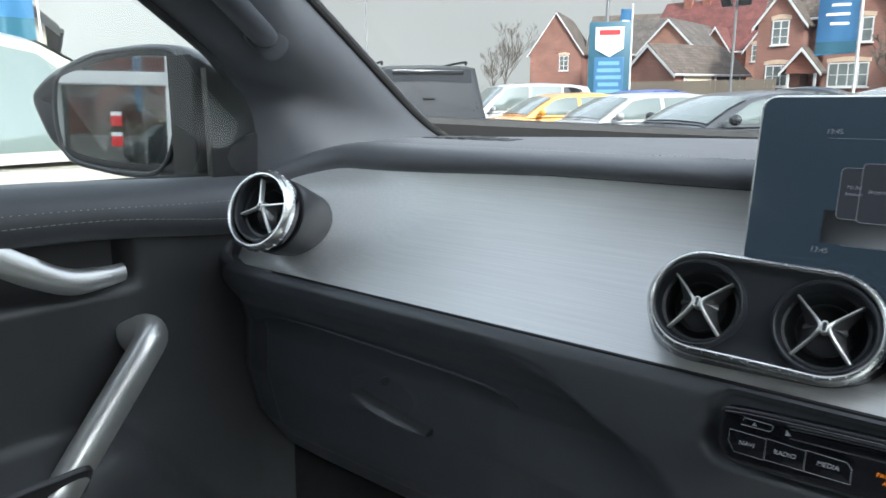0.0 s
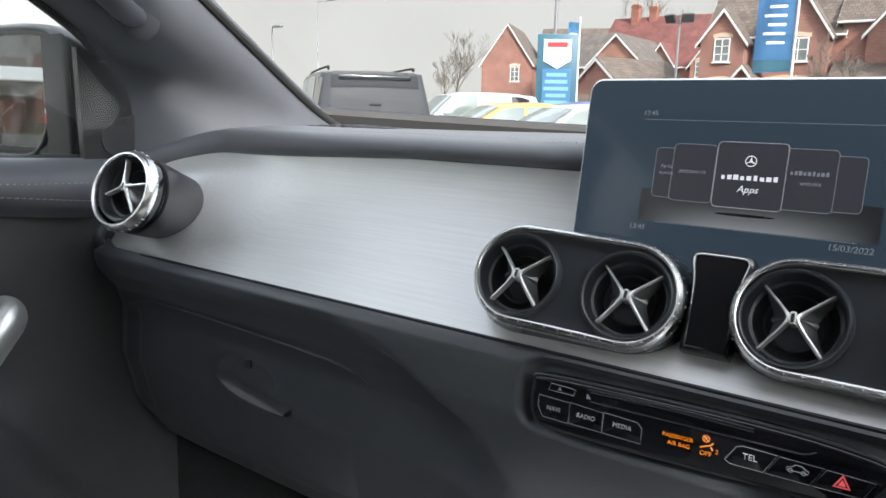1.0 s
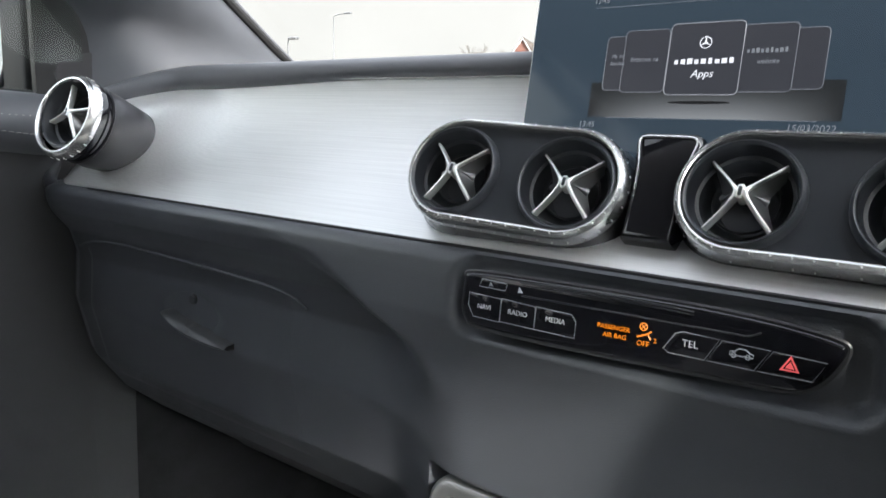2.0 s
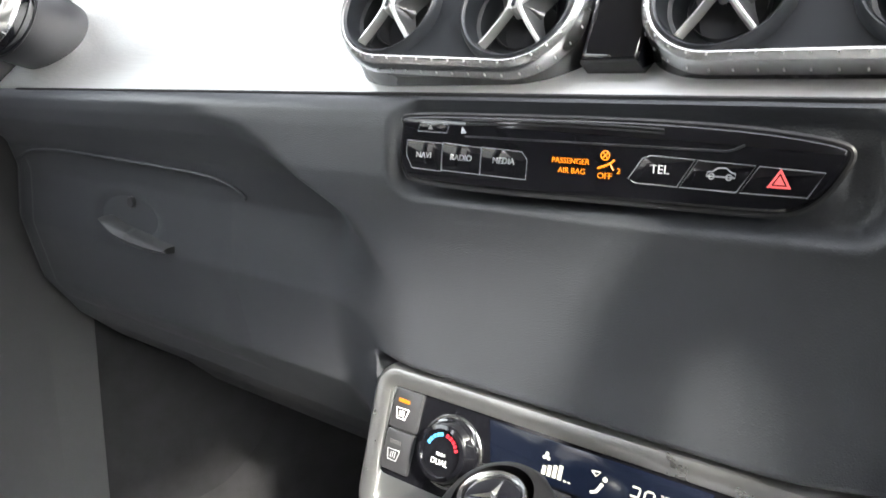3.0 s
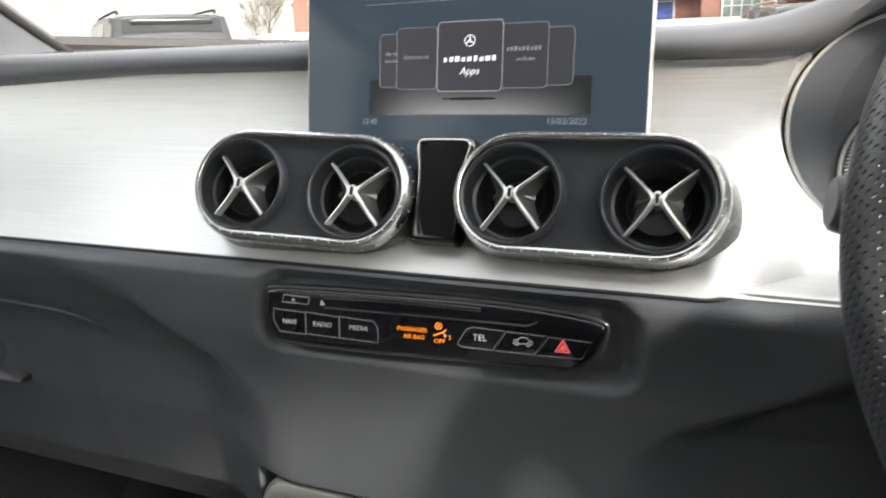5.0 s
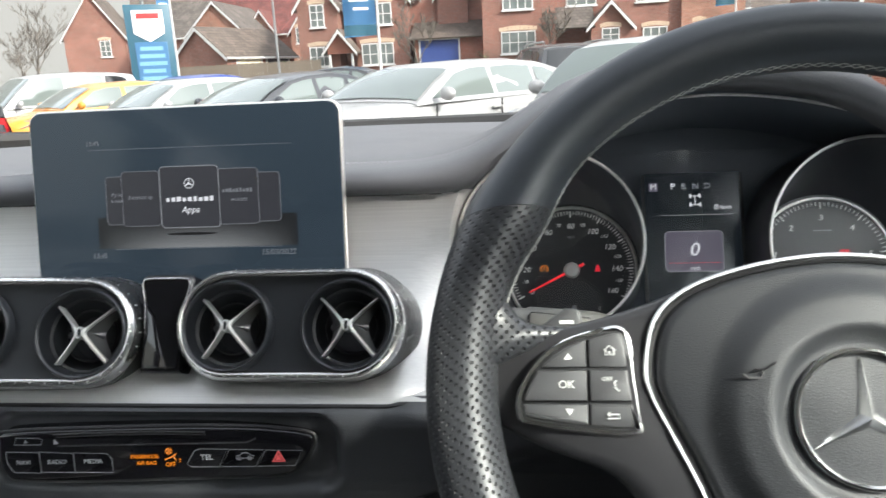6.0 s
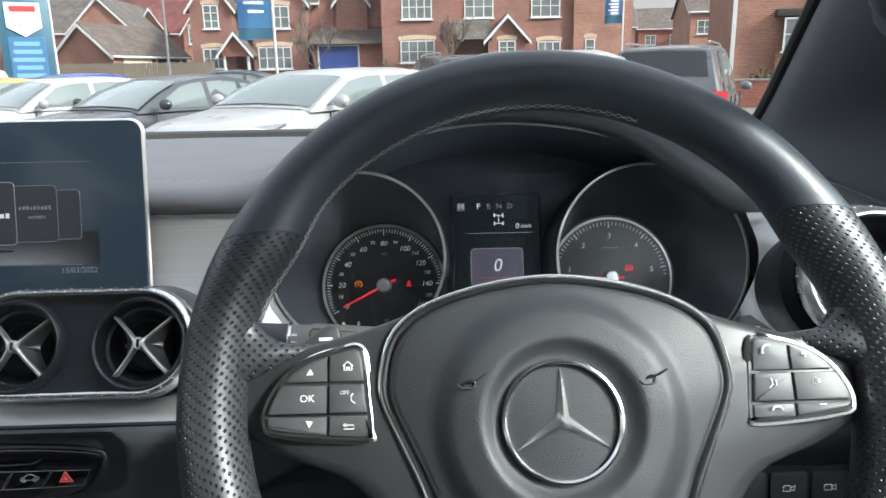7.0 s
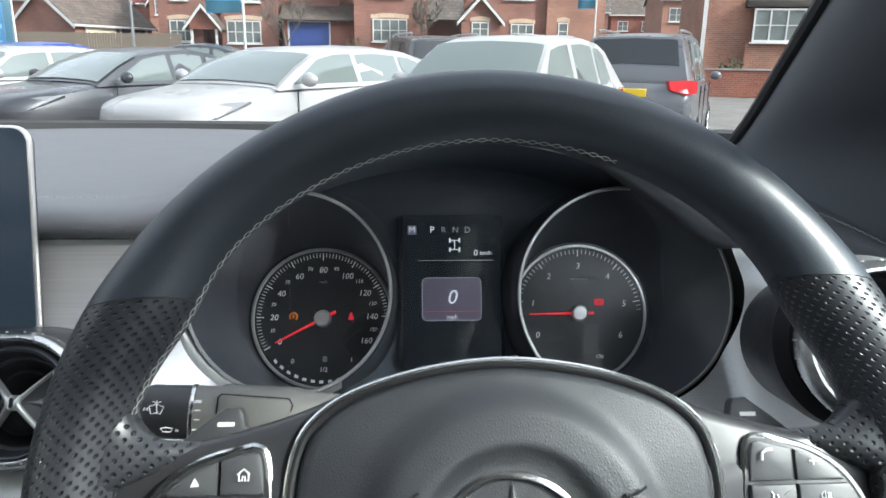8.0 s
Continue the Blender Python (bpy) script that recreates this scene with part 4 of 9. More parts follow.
    # thin bright edge under the pad and dark joint under the band
    for z, r, nm, mm in ((1.3738, 0.0006, "upper_trim_edge", "chrome"), (1.2575, 0.0014, "lower_trim_joint", "dark")):
        bm = bmesh.new()
        tube(bm, [(x, trim_y(x, z) - 0.0030, z) for x in [lerp(CX - 0.60, 0.150, k / 240) for k in range(241)]], r, 6)
        part(nm, bm, M[mm], t)
    # ledge that closes the band's foot where it draws back to the instruments
    bm = bmesh.new()
    sheet(bm, lambda u, v: (lerp(0.08, 0.59, u), lerp(0.505, trim_y(lerp(0.08, 0.59, u), 1.2565) + 0.004, v), 1.2588 + 0.001 * v), 60, 2)
    part("trim_ledge", bm, M["alu"], t)
    # lower dash skin
    bm = bmesh.new()
    sheet(bm, lambda u, v: (lerp(CX - 0.714, CX + 0.714, u), lower_y(lerp(CX - 0.714, CX + 0.714, u), lerp(0.86, 1.2595, v)), lerp(0.86, 1.2595, v)), 420, 180)
    part("lower_skin", bm, M["leather"], t, "black grained lower dash", smooth=70)
    for s in (-1, 1):
        bm = bmesh.new()
        sheet(bm, lambda u, v: (CX + s * (0.712 - 0.030 * u * u - 0.016 * math.sin(math.pi * u) * (1 - v)), lerp(0.545, 0.97, u), lerp(0.585, 1.345, v)), 16, 20)
        part("end_cap", bm, M["plastic"], t, smooth=80)
    # glovebox lid: its upper joint as a fine raised line that bends down at the right, and the latch
    lid = part("glovebox_lid", glove_lid(), M["leather"], t, "black glovebox lid, closed")
    bm = bmesh.new()
    line = [Vector((x, z, 0)) for x, z in ((-0.700, 1.186), (-0.66, 1.196), (-0.60, 1.200), (-0.52, 1.199), (-0.44, 1.197), (-0.38, 1.195), (-0.350, 1.192), (-0.332, 1.187), (-0.321, 1.179))]
    tube(bm, [(p.x, lower_y(p.x, p.y) - 0.0026, p.y) for p in smooth_line(line, 5)], 0.0014, 8)
    part("lid_joint", bm, M["leather"], lid)
    bm = bmesh.new()
    pts = smooth_line([(-0.522, 0, 1.143), (-0.505, 0, 1.135), (-0.485, 0, 1.130), (-0.45, 0, 1.127), (-0.418, 0, 1.127)], 6)
    rings = []
    for i, p in enumerate(pts):
        k = i / (len(pts) - 1)
        w = 0.0085 * math.sin(math.pi * min(1, 0.10 + k * 0.75))
        y = lower_y(p.x, p.z)
        rings.append([(p.x, y + 0.004, p.z + w), (p.x, y - 0.010, p.z + w * 0.6), (p.x, y - 0.014, p.z), (p.x, y - 0.010, p.z - w * 0.6), (p.x, y + 0.004, p.z - w * 0.8)])
    loft(bm, rings)
    part("latch_handle", bm, M["smooth_plastic"], lid, "smooth black latch lip")
    bm = bmesh.new()
    pts = [(-0.552, 1.176), (-0.53, 1.178), (-0.50, 1.178), (-0.475, 1.177), (-0.456, 1.173)]
    tube(bm, [(x, lower_y(x, z) - 0.0006, z) for x, z in pts], 0.0016, 6)
    part("latch_recess_edge", bm, M["smooth_plastic"], lid)
    bm = bmesh.new()
    lathe(bm, [(0.0, 0.0030), (0.0045, 0.0030), (0.0055, 0.002), (0.0055, -0.004)], plane_at((-0.486, lower_y(-0.486, 1.160), 1.160), (1, 0, 0), (0, 0, 1)), 20)
    part("lock", bm, M["smooth_plastic"], lid)


def glove_lid():
    bm = bmesh.new()
    sheet(bm, lambda u, v: (lerp(-0.690, -0.322, u), lower_y(lerp(-0.690, -0.322, u), lerp(1.02, 1.187, v)) - 0.0024 + 0.004 * (1 - ss(0.0, 0.03, min(u, (1 - u) * 0.22, v * 0.3)))
                            + 0.005 * ss(0.0, 0.02, 0.038 - ((lerp(-0.690, -0.322, u) + 0.492) ** 2 / 2.6 + (lerp(1.02, 1.187, v) - 1.146) ** 2 * 2.2) ** 0.5) * 1.0, lerp(1.02, 1.187, v)), 90, 44)
    return bm


dashboard()


# ---- air vents ----
def vent_insert(parent, m, r, angles=(136, 43, 231, 312)):
    """Round outlet: dark funnel, rings, four bright blades and a hub, in the plane of m."""
    bm = bmesh.new()
    lathe(bm, [(r * 1.00, 0.003), (r * 1.03, 0.0048), (r * 1.06, 0.0054), (r * 1.10, 0.0042), (r * 1.135, 0.0015), (r * 1.15, -0.003)], m, 44)
    part("outlet_ring", bm, M["face"], parent)
    bm = bmesh.new()
    lathe(bm, [(r, 0.004), (r * 0.93, -0.006), (r * 0.86, -0.007), (r * 0.80, -0.012), (r * 0.55, -0.022), (0.0001, -0.026)], m, 36)
    part("funnel", bm, M["void"], parent)
    bm = bmesh.new()
    lathe(bm, [(r * 0.60, -0.012), (r * 0.63, -0.010), (r * 0.66, -0.012), (r * 0.63, -0.014), (r * 0.60, -0.012)], m, 30)
    part("inner_ring", bm, M["smooth_plastic"], parent)
    # two bowed fins stand back to back: each runs from tip past the hub to tip
    def tip(k, f):
        a = radians(angles[k])
        return Vector((math.cos(a), math.sin(a), 0)) * (r * f)
    for first, last, side in ((0, 2, -1), (1, 3, 1)):
        path = smooth_line([tip(first, 0.96), tip(first, 0.62), tip(first, 0.30) + Vector((side * r * 0.015, 0, 0)), Vector((side * r * 0.085, 0, 0)), tip(last, 0.30) + Vector((side * r * 0.015, 0, 0)), tip(last, 0.62), tip(last, 0.96)], 5)
        n = len(path)
        rings, back = [], []
        for i, p in enumerate(path):
            d = (path[min(n - 1, i + 1)] - path[max(0, i - 1)]).normalized()
            nrm = Vector((-d.y, d.x, 0))
            if nrm.x * side < 0:
                nrm = -nrm
            low = ss(0.45, 0.75, i / (n - 1)) if side > 0 else 0
            w = r * (0.030 + 0.018 * math.exp(-((i / (n - 1) - 0.5) / 0.12) ** 2) + 0.014 * low)
            h = lerp(0.0045, -0.0015, abs(2 * i / (n - 1) - 1))
            rings.append([m @ (p + nrm * x * w + Vector((0, 0, h + z))) for x, z in ((-1, -0.005), (-1, 0.0006), (-0.5, 0.0013), (0.5, 0.0013), (1, 0.0006), (1.2, -0.005))])
            fade = 1 - abs(2 * i / (n - 1) - 1)
            back.append([m @ (p + nrm * (w + r * 0.34 * fade * k ** 1.3) + Vector((0, 0, h - 0.0012 - 0.009 * k))) for k in (0.0, 0.25, 0.5, 0.75, 1.0)])
        bm = bmesh.new()
        loft(bm, rings)
        fin = part("blade", bm, M["blade"], parent, "bright blade", smooth=50)
        bm = bmesh.new()
        loft(bm, back, closed=False)
        part("blade_plate", bm, M["plate"], fin, "dark curved plate", smooth=80)
    bm = bmesh.new()
    shape(bm, rrect(r * 0.15, r * 0.30, r * 0.06, 3), -0.004, 0.0058, m, 0.0012)
    part("hub", bm, M["blade"], parent)
    bm = bmesh.new()
    shape(bm, rrect(r * 0.07, r * 0.20, r * 0.03, 3), 0.004, 0.0063, m, 0.0003)
    part("hub_slot", bm, M["face"], parent)


def stadium(w, h, n=14):
    return rrect(w, h, h / 2 - 1e-5, n)


def twin_vent(cx, cy, xs, turn, W, label):
    t = thing("twin_air_vent", label, "air vent", group="centre vents")
    m = plane_at((cx, cy, 1.3060), (1, 0, 0), (0, 0.460, 0.888)) @ pose(0, 0, 0, 0, turn, 0)
    H = 0.0760
    bm = bmesh.new()
    rings = []
    for d, h in ((0.0062, -0.004), (0.0058, 0.0008), (0.0048, 0.0018), (0.0040, 0.0019), (0.0030, 0.0010), (0.0016, -0.0012)):
        rings.append([m @ Vector((x, y, h)) for x, y in inset(stadium(W, H), d)])
    loft(bm, rings, caps=False)
    part("bezel_ring", bm, M["ring"], t, "bright chrome surround")
    bm = bmesh.new()
    rings = []
    for d, h in ((0.0016, -0.0012), (0.0006, -0.0035), (0.0, -0.0070), (0.0002, -0.0110)):
        rings.append([m @ Vector((x, y, h)) for x, y in inset(stadium(W, H), d)])
    loft(bm, rings, caps=False)
    part("bezel_flank", bm, M["flank"], t, "dark chrome flank")
    bm = bmesh.new()
    rings = []
    for d, h in ((0.0010, -0.0105), (0.0012, -0.014), (-0.0005, -0.018), (-0.0025, -0.026), (-0.0060, -0.036), (-0.0070, -0.085)):
        rings.append([m @ Vector((x, y, h)) for x, y in inset(stadium(W, H), d)])
    loft(bm, rings, caps=False)
    part("barrel", bm, M["barrel"], t, "dark silver flared barrel")
    bm = bmesh.new()
    out = stadium(W, H, 20)
    per = [(Vector(out[i]), Vector(out[(i + 1) % len(out)])) for i in range(len(out))]
    tot = sum((b - a).length for a, b in per)
    pos, step, acc = 0.0, tot / 40, 0.0
    for a, b in per:
        L = (b - a).length
        while L > 1e-7 and pos <= acc + L:
            p = a.lerp(b, (pos - acc) / L)
            dirv = (b - a) / L
            nn = Vector((-dirv.y, dirv.x))
            q = [(p + dirv * s * 0.0004 + nn * e) for s, e in ((-1, -0.0002), (1, -0.0002), (1, 0.0034), (-1, 0.0034))]
            loft(bm, [[m @ Vector((v.x, v.y, -0.0075 + 0.0085 * (i in (2, 3)))) for i, v in enumerate(q)], [m @ Vector((v.x, v.y, -0.0066 + 0.0085 * (i in (2, 3)))) for i, v in enumerate(q)]])
            pos += step
        acc += L
    tagged(part("ring_notches", bm, M["blade"], t), kind="stuff")
    bm = bmesh.new()
    loops = [[(x, y) for x, y in inset(stadium(W, H), 0.0060)]]
    for x in xs:
        loops.append([(x - cx + 0.0290 * math.cos(math.pi * k / 20), -0.0015 + 0.0290 * math.sin(math.pi * k / 20)) for k in range(40)])
    for loop in loops:
        vs = [bm.verts.new(m @ Vector((x, y, -0.0045))) for x, y in loop]
        for a, b in zip(vs, vs[1:] + vs[:1]):
            bm.edges.new((a, b))
    bmesh.ops.triangle_fill(bm, edges=bm.edges[:], use_beauty=True)
    part("face_plate", bm, M["face"], t, "black face plate")
    for x in xs:
        vent_insert(t, m @ Matrix.Translation((x - cx, -0.0015, -0.003)), 0.0279)
    return t


twin_vent(-0.1270, 0.5130, (-0.1672, -0.0878), 6.0, 0.1530, "pair of round vents in a chrome-edged capsule beside the passenger")
twin_vent(0.0530, 0.5230, (0.0120, 0.0940), 0.0, 0.1565, "pair of round vents in a chrome-edged capsule beside the driver")


def round_vent(side_of, side):
    t = thing("round_air_vent", "round chrome-ringed air vent with cross blades at the dash end", "air vent", group="end vents")
    s = 1 if side == "passenger" else -1
    c = Vector((-0.618, 0.471, 1.3335)) if s > 0 else Vector((0.553, 0.474, 1.3530))
    nrm = Vector((0.15 * s, -0.92, 0.36)).normalized()
    wide = 0.945 if s > 0 else 1.12
    u = Vector((0, 0, 1)).cross(nrm).normalized()
    m = plane_at(c, u, nrm.cross(u))
    bm = bmesh.new()
    lathe(bm, [(0.0365, -0.004), (0.0370, 0.0008), (0.0378, 0.0022), (0.0392, 0.0022), (0.0405, 0.0008), (0.0428, -0.0025), (0.0437, -0.0060), (0.0437, -0.0085), (0.0425, -0.0100)], m, 56)
    part("bezel_ring", bm, M["ring"], t, "bright chrome ring")
    bm = bmesh.new()
    for k in range(28):
        a = 2 * math.pi * k / 28
        box(bm, -0.0004, 0.0004, 0.0405, 0.04395, -0.0088, -0.0052, m=m @ pose(0, 0, 0, 0, 0, math.degrees(a)))
    tagged(part("ring_notches", bm, M["blade"], t), kind="stuff")
    bm = bmesh.new()
    lathe(bm, [(0.0425, -0.0095), (0.0428, -0.0120), (0.0425, -0.016), (0.0405, -0.018), (0.0398, -0.023), (0.0400, -0.026)], m, 48)
    part("neck", bm, M["gloss"], t, "gloss black neck")
    bm = bmesh.new()
    lathe(bm, [(0.0398, -0.0245), (0.0418, -0.0248), (0.0430 * wide, -0.026), (0.0438 * wide, -0.030), (0.0437 * wide, -0.040), (0.0418 * wide, -0.056), (0.0372 * wide, -0.100)], m, 56)
    part("barrel", bm, M["smooth_plastic"], t, "black flared barrel")
    vent_insert(t, m @ Matrix.Translation((0.003 * s, 0.004, -0.005)), 0.0335, (112, 12, 197, 300) if s > 0 else (136, 43, 231, 312))


both(round_vent)


# ---- infotainment screen ----
def infotainment():
    t = thing("infotainment_screen", "free-standing tablet-like dash screen showing a row of menu tiles", "screen")
    m = plane_at((-0.0385, 0.5955, 1.382), (1, 0, 0), (0, 0.17, 0.985))
    bm = bmesh.new()
    out = rrect(0.2440, 0.1480, 0.0105, 6, -0.0025, -0.0080)
    rings = []
    for d, h in ((0.0012, -0.0042), (0.0, -0.0036), (0.0, -0.0018), (0.0006, -0.0005), (0.0016, 0.0)):
        rings.append([m @ Vector((x, y, h)) for x, y in inset(out, d)])
    loft(bm, rings)
    part("housing", bm, M["silver"], t, "bright silver rim")
    bm = bmesh.new()
    rings = []
    for d, h in ((0.008, -0.016), (0.003, -0.012), (0.0012, -0.006), (0.0012, -0.0040)):
        rings.append([m @ Vector((x, y, h)) for x, y in inset(out, d)])
    loft(bm, rings)
    part("back_shell", bm, M["smooth_plastic"], t, "black back shell")
    bm = bmesh.new()
    shape(bm, rrect(0.2405, 0.1445, 0.009, 6, -0.0025, -0.0080), -0.001, 0.0006, m)
    glass_ob = part("display", bm, M["screen"], t, "dark glass display, switched on")
    mz = m @ Matrix.Translation((0.0055, -0.0022, 0.0008))

    def tile(cx, cy, w, h, lit, z):
        bm = bmesh.new()
        shape(bm, rrect(w, h, 0.003, 3, cx, cy), z, z + 0.00015, mz)
        ob = part("menu_tile", bm, M["ui_tile"], t)
        bm = bmesh.new()
        o = rrect(w, h, 0.003, 3, cx, cy)
        tube(bm, [mz @ Vector((x, y, z + 0.0002)) for x, y in o], 0.00028 if lit else 0.0002, 4, closed=True)
        part("tile_edge", bm, M["ui_edge"] if lit else M["ui_dim"], t)
    tile(-0.0600, -0.0010, 0.020, 0.036, False, 0.0)
    tile(0.0560, -0.0010, 0.020, 0.036, False, 0.0)
    tile(-0.0420, 0.0, 0.030, 0.041, False, 0.0003)
    tile(0.0335, 0.0, 0.032, 0.041, False, 0.0003)
    tile(-0.0035, 0.0005, 0.0458, 0.0455, True, 0.0006)
    zt = mz @ Matrix.Translation((0, 0, 0.0010))
    # plain bars for the maker's words on the tiles
    for cx, cy, w, h, mm in ((-0.0035, -0.0010, 0.0385, 0.0036, "ui_text"), (0.0335, 0.0045, 0.024, 0.0030, "ui_dim")):
        bm = bmesh.new()
        n = 9
        for k in range(n):
            ww = w / n * (0.55 + 0.3 * ((k * 37) % 5) / 5)
            hh = h * (0.75 + 0.25 * ((k * 13) % 3) / 2)
            x = cx - w / 2 + w * (k + 0.5) / n
            box(bm, x - ww / 2, x + ww / 2, cy - h / 2, cy - h / 2 + hh, 0, 0.0001, m=zt)
        tagged(part("word_bar", bm, M[mm], t), kind="stuff")
    lettering("Apps", 0.0068, zt @ Matrix.Translation((-0.0035, -0.0092, 0)), M["ui_text"], t, slant=0.25)
    lettering("website", 0.0042, zt @ Matrix.Translation((0.0345, -0.0022, 0)), M["ui_dim"], t, slant=0.25)
    lettering("Internet ra", 0.0044, zt @ Matrix.Translation((-0.0425, 0.0010, 0)), M["ui_dim"], t, slant=0.25)
    lettering("My Int", 0.0036, zt @ Matrix.Translation((-0.0610, 0.0035, 0)), M["ui_dim"], t, slant=0.25)
    lettering("bookm", 0.0036, zt @ Matrix.Translation((-0.0610, -0.0012, 0)), M["ui_dim"], t, slant=0.25)
    lettering("13:45", 0.0050, zt @ Matrix.Translation((-0.0780, 0.0420, 0)), M["ui_dim"], t)
    lettering("13:45", 0.0054, zt @ Matrix.Translation((-0.0775, -0.0425, 0)), M["ui_dim"], t, slant=0.1)
    lettering("15/03/2022", 0.0058, zt @ Matrix.Translation((0.0630, -0.0420, 0)), M["ui_dim"], t, slant=0.1)
    ring = bmesh.new()
    c0 = zt @ Matrix.Translation((-0.0035, 0.0105, 0)) @ Matrix.Scale(0.85, 4)
    tube(ring, [c0 @ Vector((x, y, 0)) for x, y in disc(0.0042, 24)], 0.0003, 4, closed=True)
    for k in range(3):
        a = radians(90 + 120 * k)
        tube(ring, [c0 @ Vector((0, 0, 0)), c0 @ Vector((0.004 * math.cos(a), 0.004 * math.sin(a), 0))], [0.0007, 0.0002], 4)
    part("round_mark", ring, M["ui_text"], t)
    bm = bmesh.new()
    box(bm, -0.082, 0.076, 0.0372, 0.0375, 0, 0.0001, m=zt)
    part("head_line", bm, M["ui_dim"], t)
    bm = bmesh.new()
    box(bm, -0.064, 0.066, -0.0378, -0.0375, 0, 0.0001, m=zt)
    part("foot_line", bm, M["ui_dim"], t)
    # lit floor under the tiles, fading upwards and to the sides
    bm = bmesh.new()
    lay = bm.loops.layers.uv.new("UVMap")
    f = bm.faces.new([bm.verts.new(mz @ Vector((x, y, 0.00006))) for x, y in ((-0.078, -0.0372), (0.078, -0.0372), (0.078, -0.0135), (-0.078, -0.0135))])
    for lp, uv in zip(f.loops, ((0, 0), (1, 0), (1, 1), (0, 1))):
        lp[lay].uv = uv
    part("floor_glow", bm, M["floor_glow"], t)
    bm = bmesh.new()
    shape(bm, [(0.020 * math.cos(a) - 0.0035, 0.0010 * math.sin(a) - 0.0270) for a in (2 * math.pi * k / 20 for k in range(20))], 0.0001, 0.0002, mz)
    part("tile_shadow", bm, M["dark"], t)


def fading_light(name, color, strength):
    """A lit patch of the display that fades from its foot upwards and towards its sides."""
    m = mat(name, (0.006, 0.008, 0.010), 0.12, emit=color, estr=strength)
    nt = m.node_tree
    b = nt.nodes["Principled BSDF"]
    uv = nt.nodes.new("ShaderNodeUVMap")
    sep = nt.nodes.new("ShaderNodeSeparateXYZ")
    nt.links.new(uv.outputs[0], sep.inputs[0])

    def op(kind, a, v):
        n = nt.nodes.new("ShaderNodeMath")
        n.operation = kind
        nt.links.new(a, n.inputs[0])
        if isinstance(v, float):
            n.inputs[1].default_value = v
        else:
            nt.links.new(v, n.inputs[1])
        return n.outputs[0]
    side = op("ABSOLUTE", op("SUBTRACT", sep.outputs[0], 0.5), 0.0)
    side = op("SMOOTH_MIN", op("MULTIPLY", op("SUBTRACT", side, 0.5), -3.0), 1.0)
    rise = op("POWER", op("MULTIPLY", op("SUBTRACT", sep.outputs[1], 1.0), -1.0), 1.7)
    k = op("MULTIPLY", op("MULTIPLY", op("MAXIMUM", side, 0.0), rise), strength / 2 ** STOPS)
    k = op("ADD", k, 0.035 / 2 ** STOPS)
    nt.links.new(k, b.inputs["Emission Strength"])
    return m


M["floor_glow"] = fading_light("screen_floor_light", (0.34, 0.36, 0.37), 0.42)
infotainment()


def gloss_bridge():
    t = thing("controller_cover", "gloss black tongue between the two vent capsules", "trim piece")
    bm = bmesh.new()
    m = plane_at((CX + 0.001, 0.5330, 1.3030), (1, 0, 0), (0, 0.46, 0.888))
    out = [(0.0150, -0.034), (0.0160, 0.004), (0.0200, 0.0265), (0.0192, 0.0318), (0.0155, 0.034), (-0.0155, 0.034), (-0.0192, 0.0318), (-0.0200, 0.0265), (-0.0160, 0.004), (-0.0150, -0.034)]
    shape(bm, out, -0.02, 0.004, m, 0.004, 3)
    part("tongue", bm, M["gloss"], t)
    bm = bmesh.new()
    half = [(0.0128, -0.004), (0.0142, 0.012), (0.0168, 0.0245), (0.0166, 0.0286), (0.0132, 0.0303), (0.004, 0.0305)]
    o = smooth_line([(x, y, 0.0046) for x, y in half] + [(-x, y, 0.0046) for x, y in reversed(half)], 4)
    n = len(o)
    tube(bm, [m @ p for p in o], [0.0003 + 0.0006 * ss(0.0, 0.35, min(i, n - 1 - i) / (n - 1)) for i in range(n)], 8)
    part("edge_line", bm, M["ring"], t, "bright edge line")


gloss_bridge()


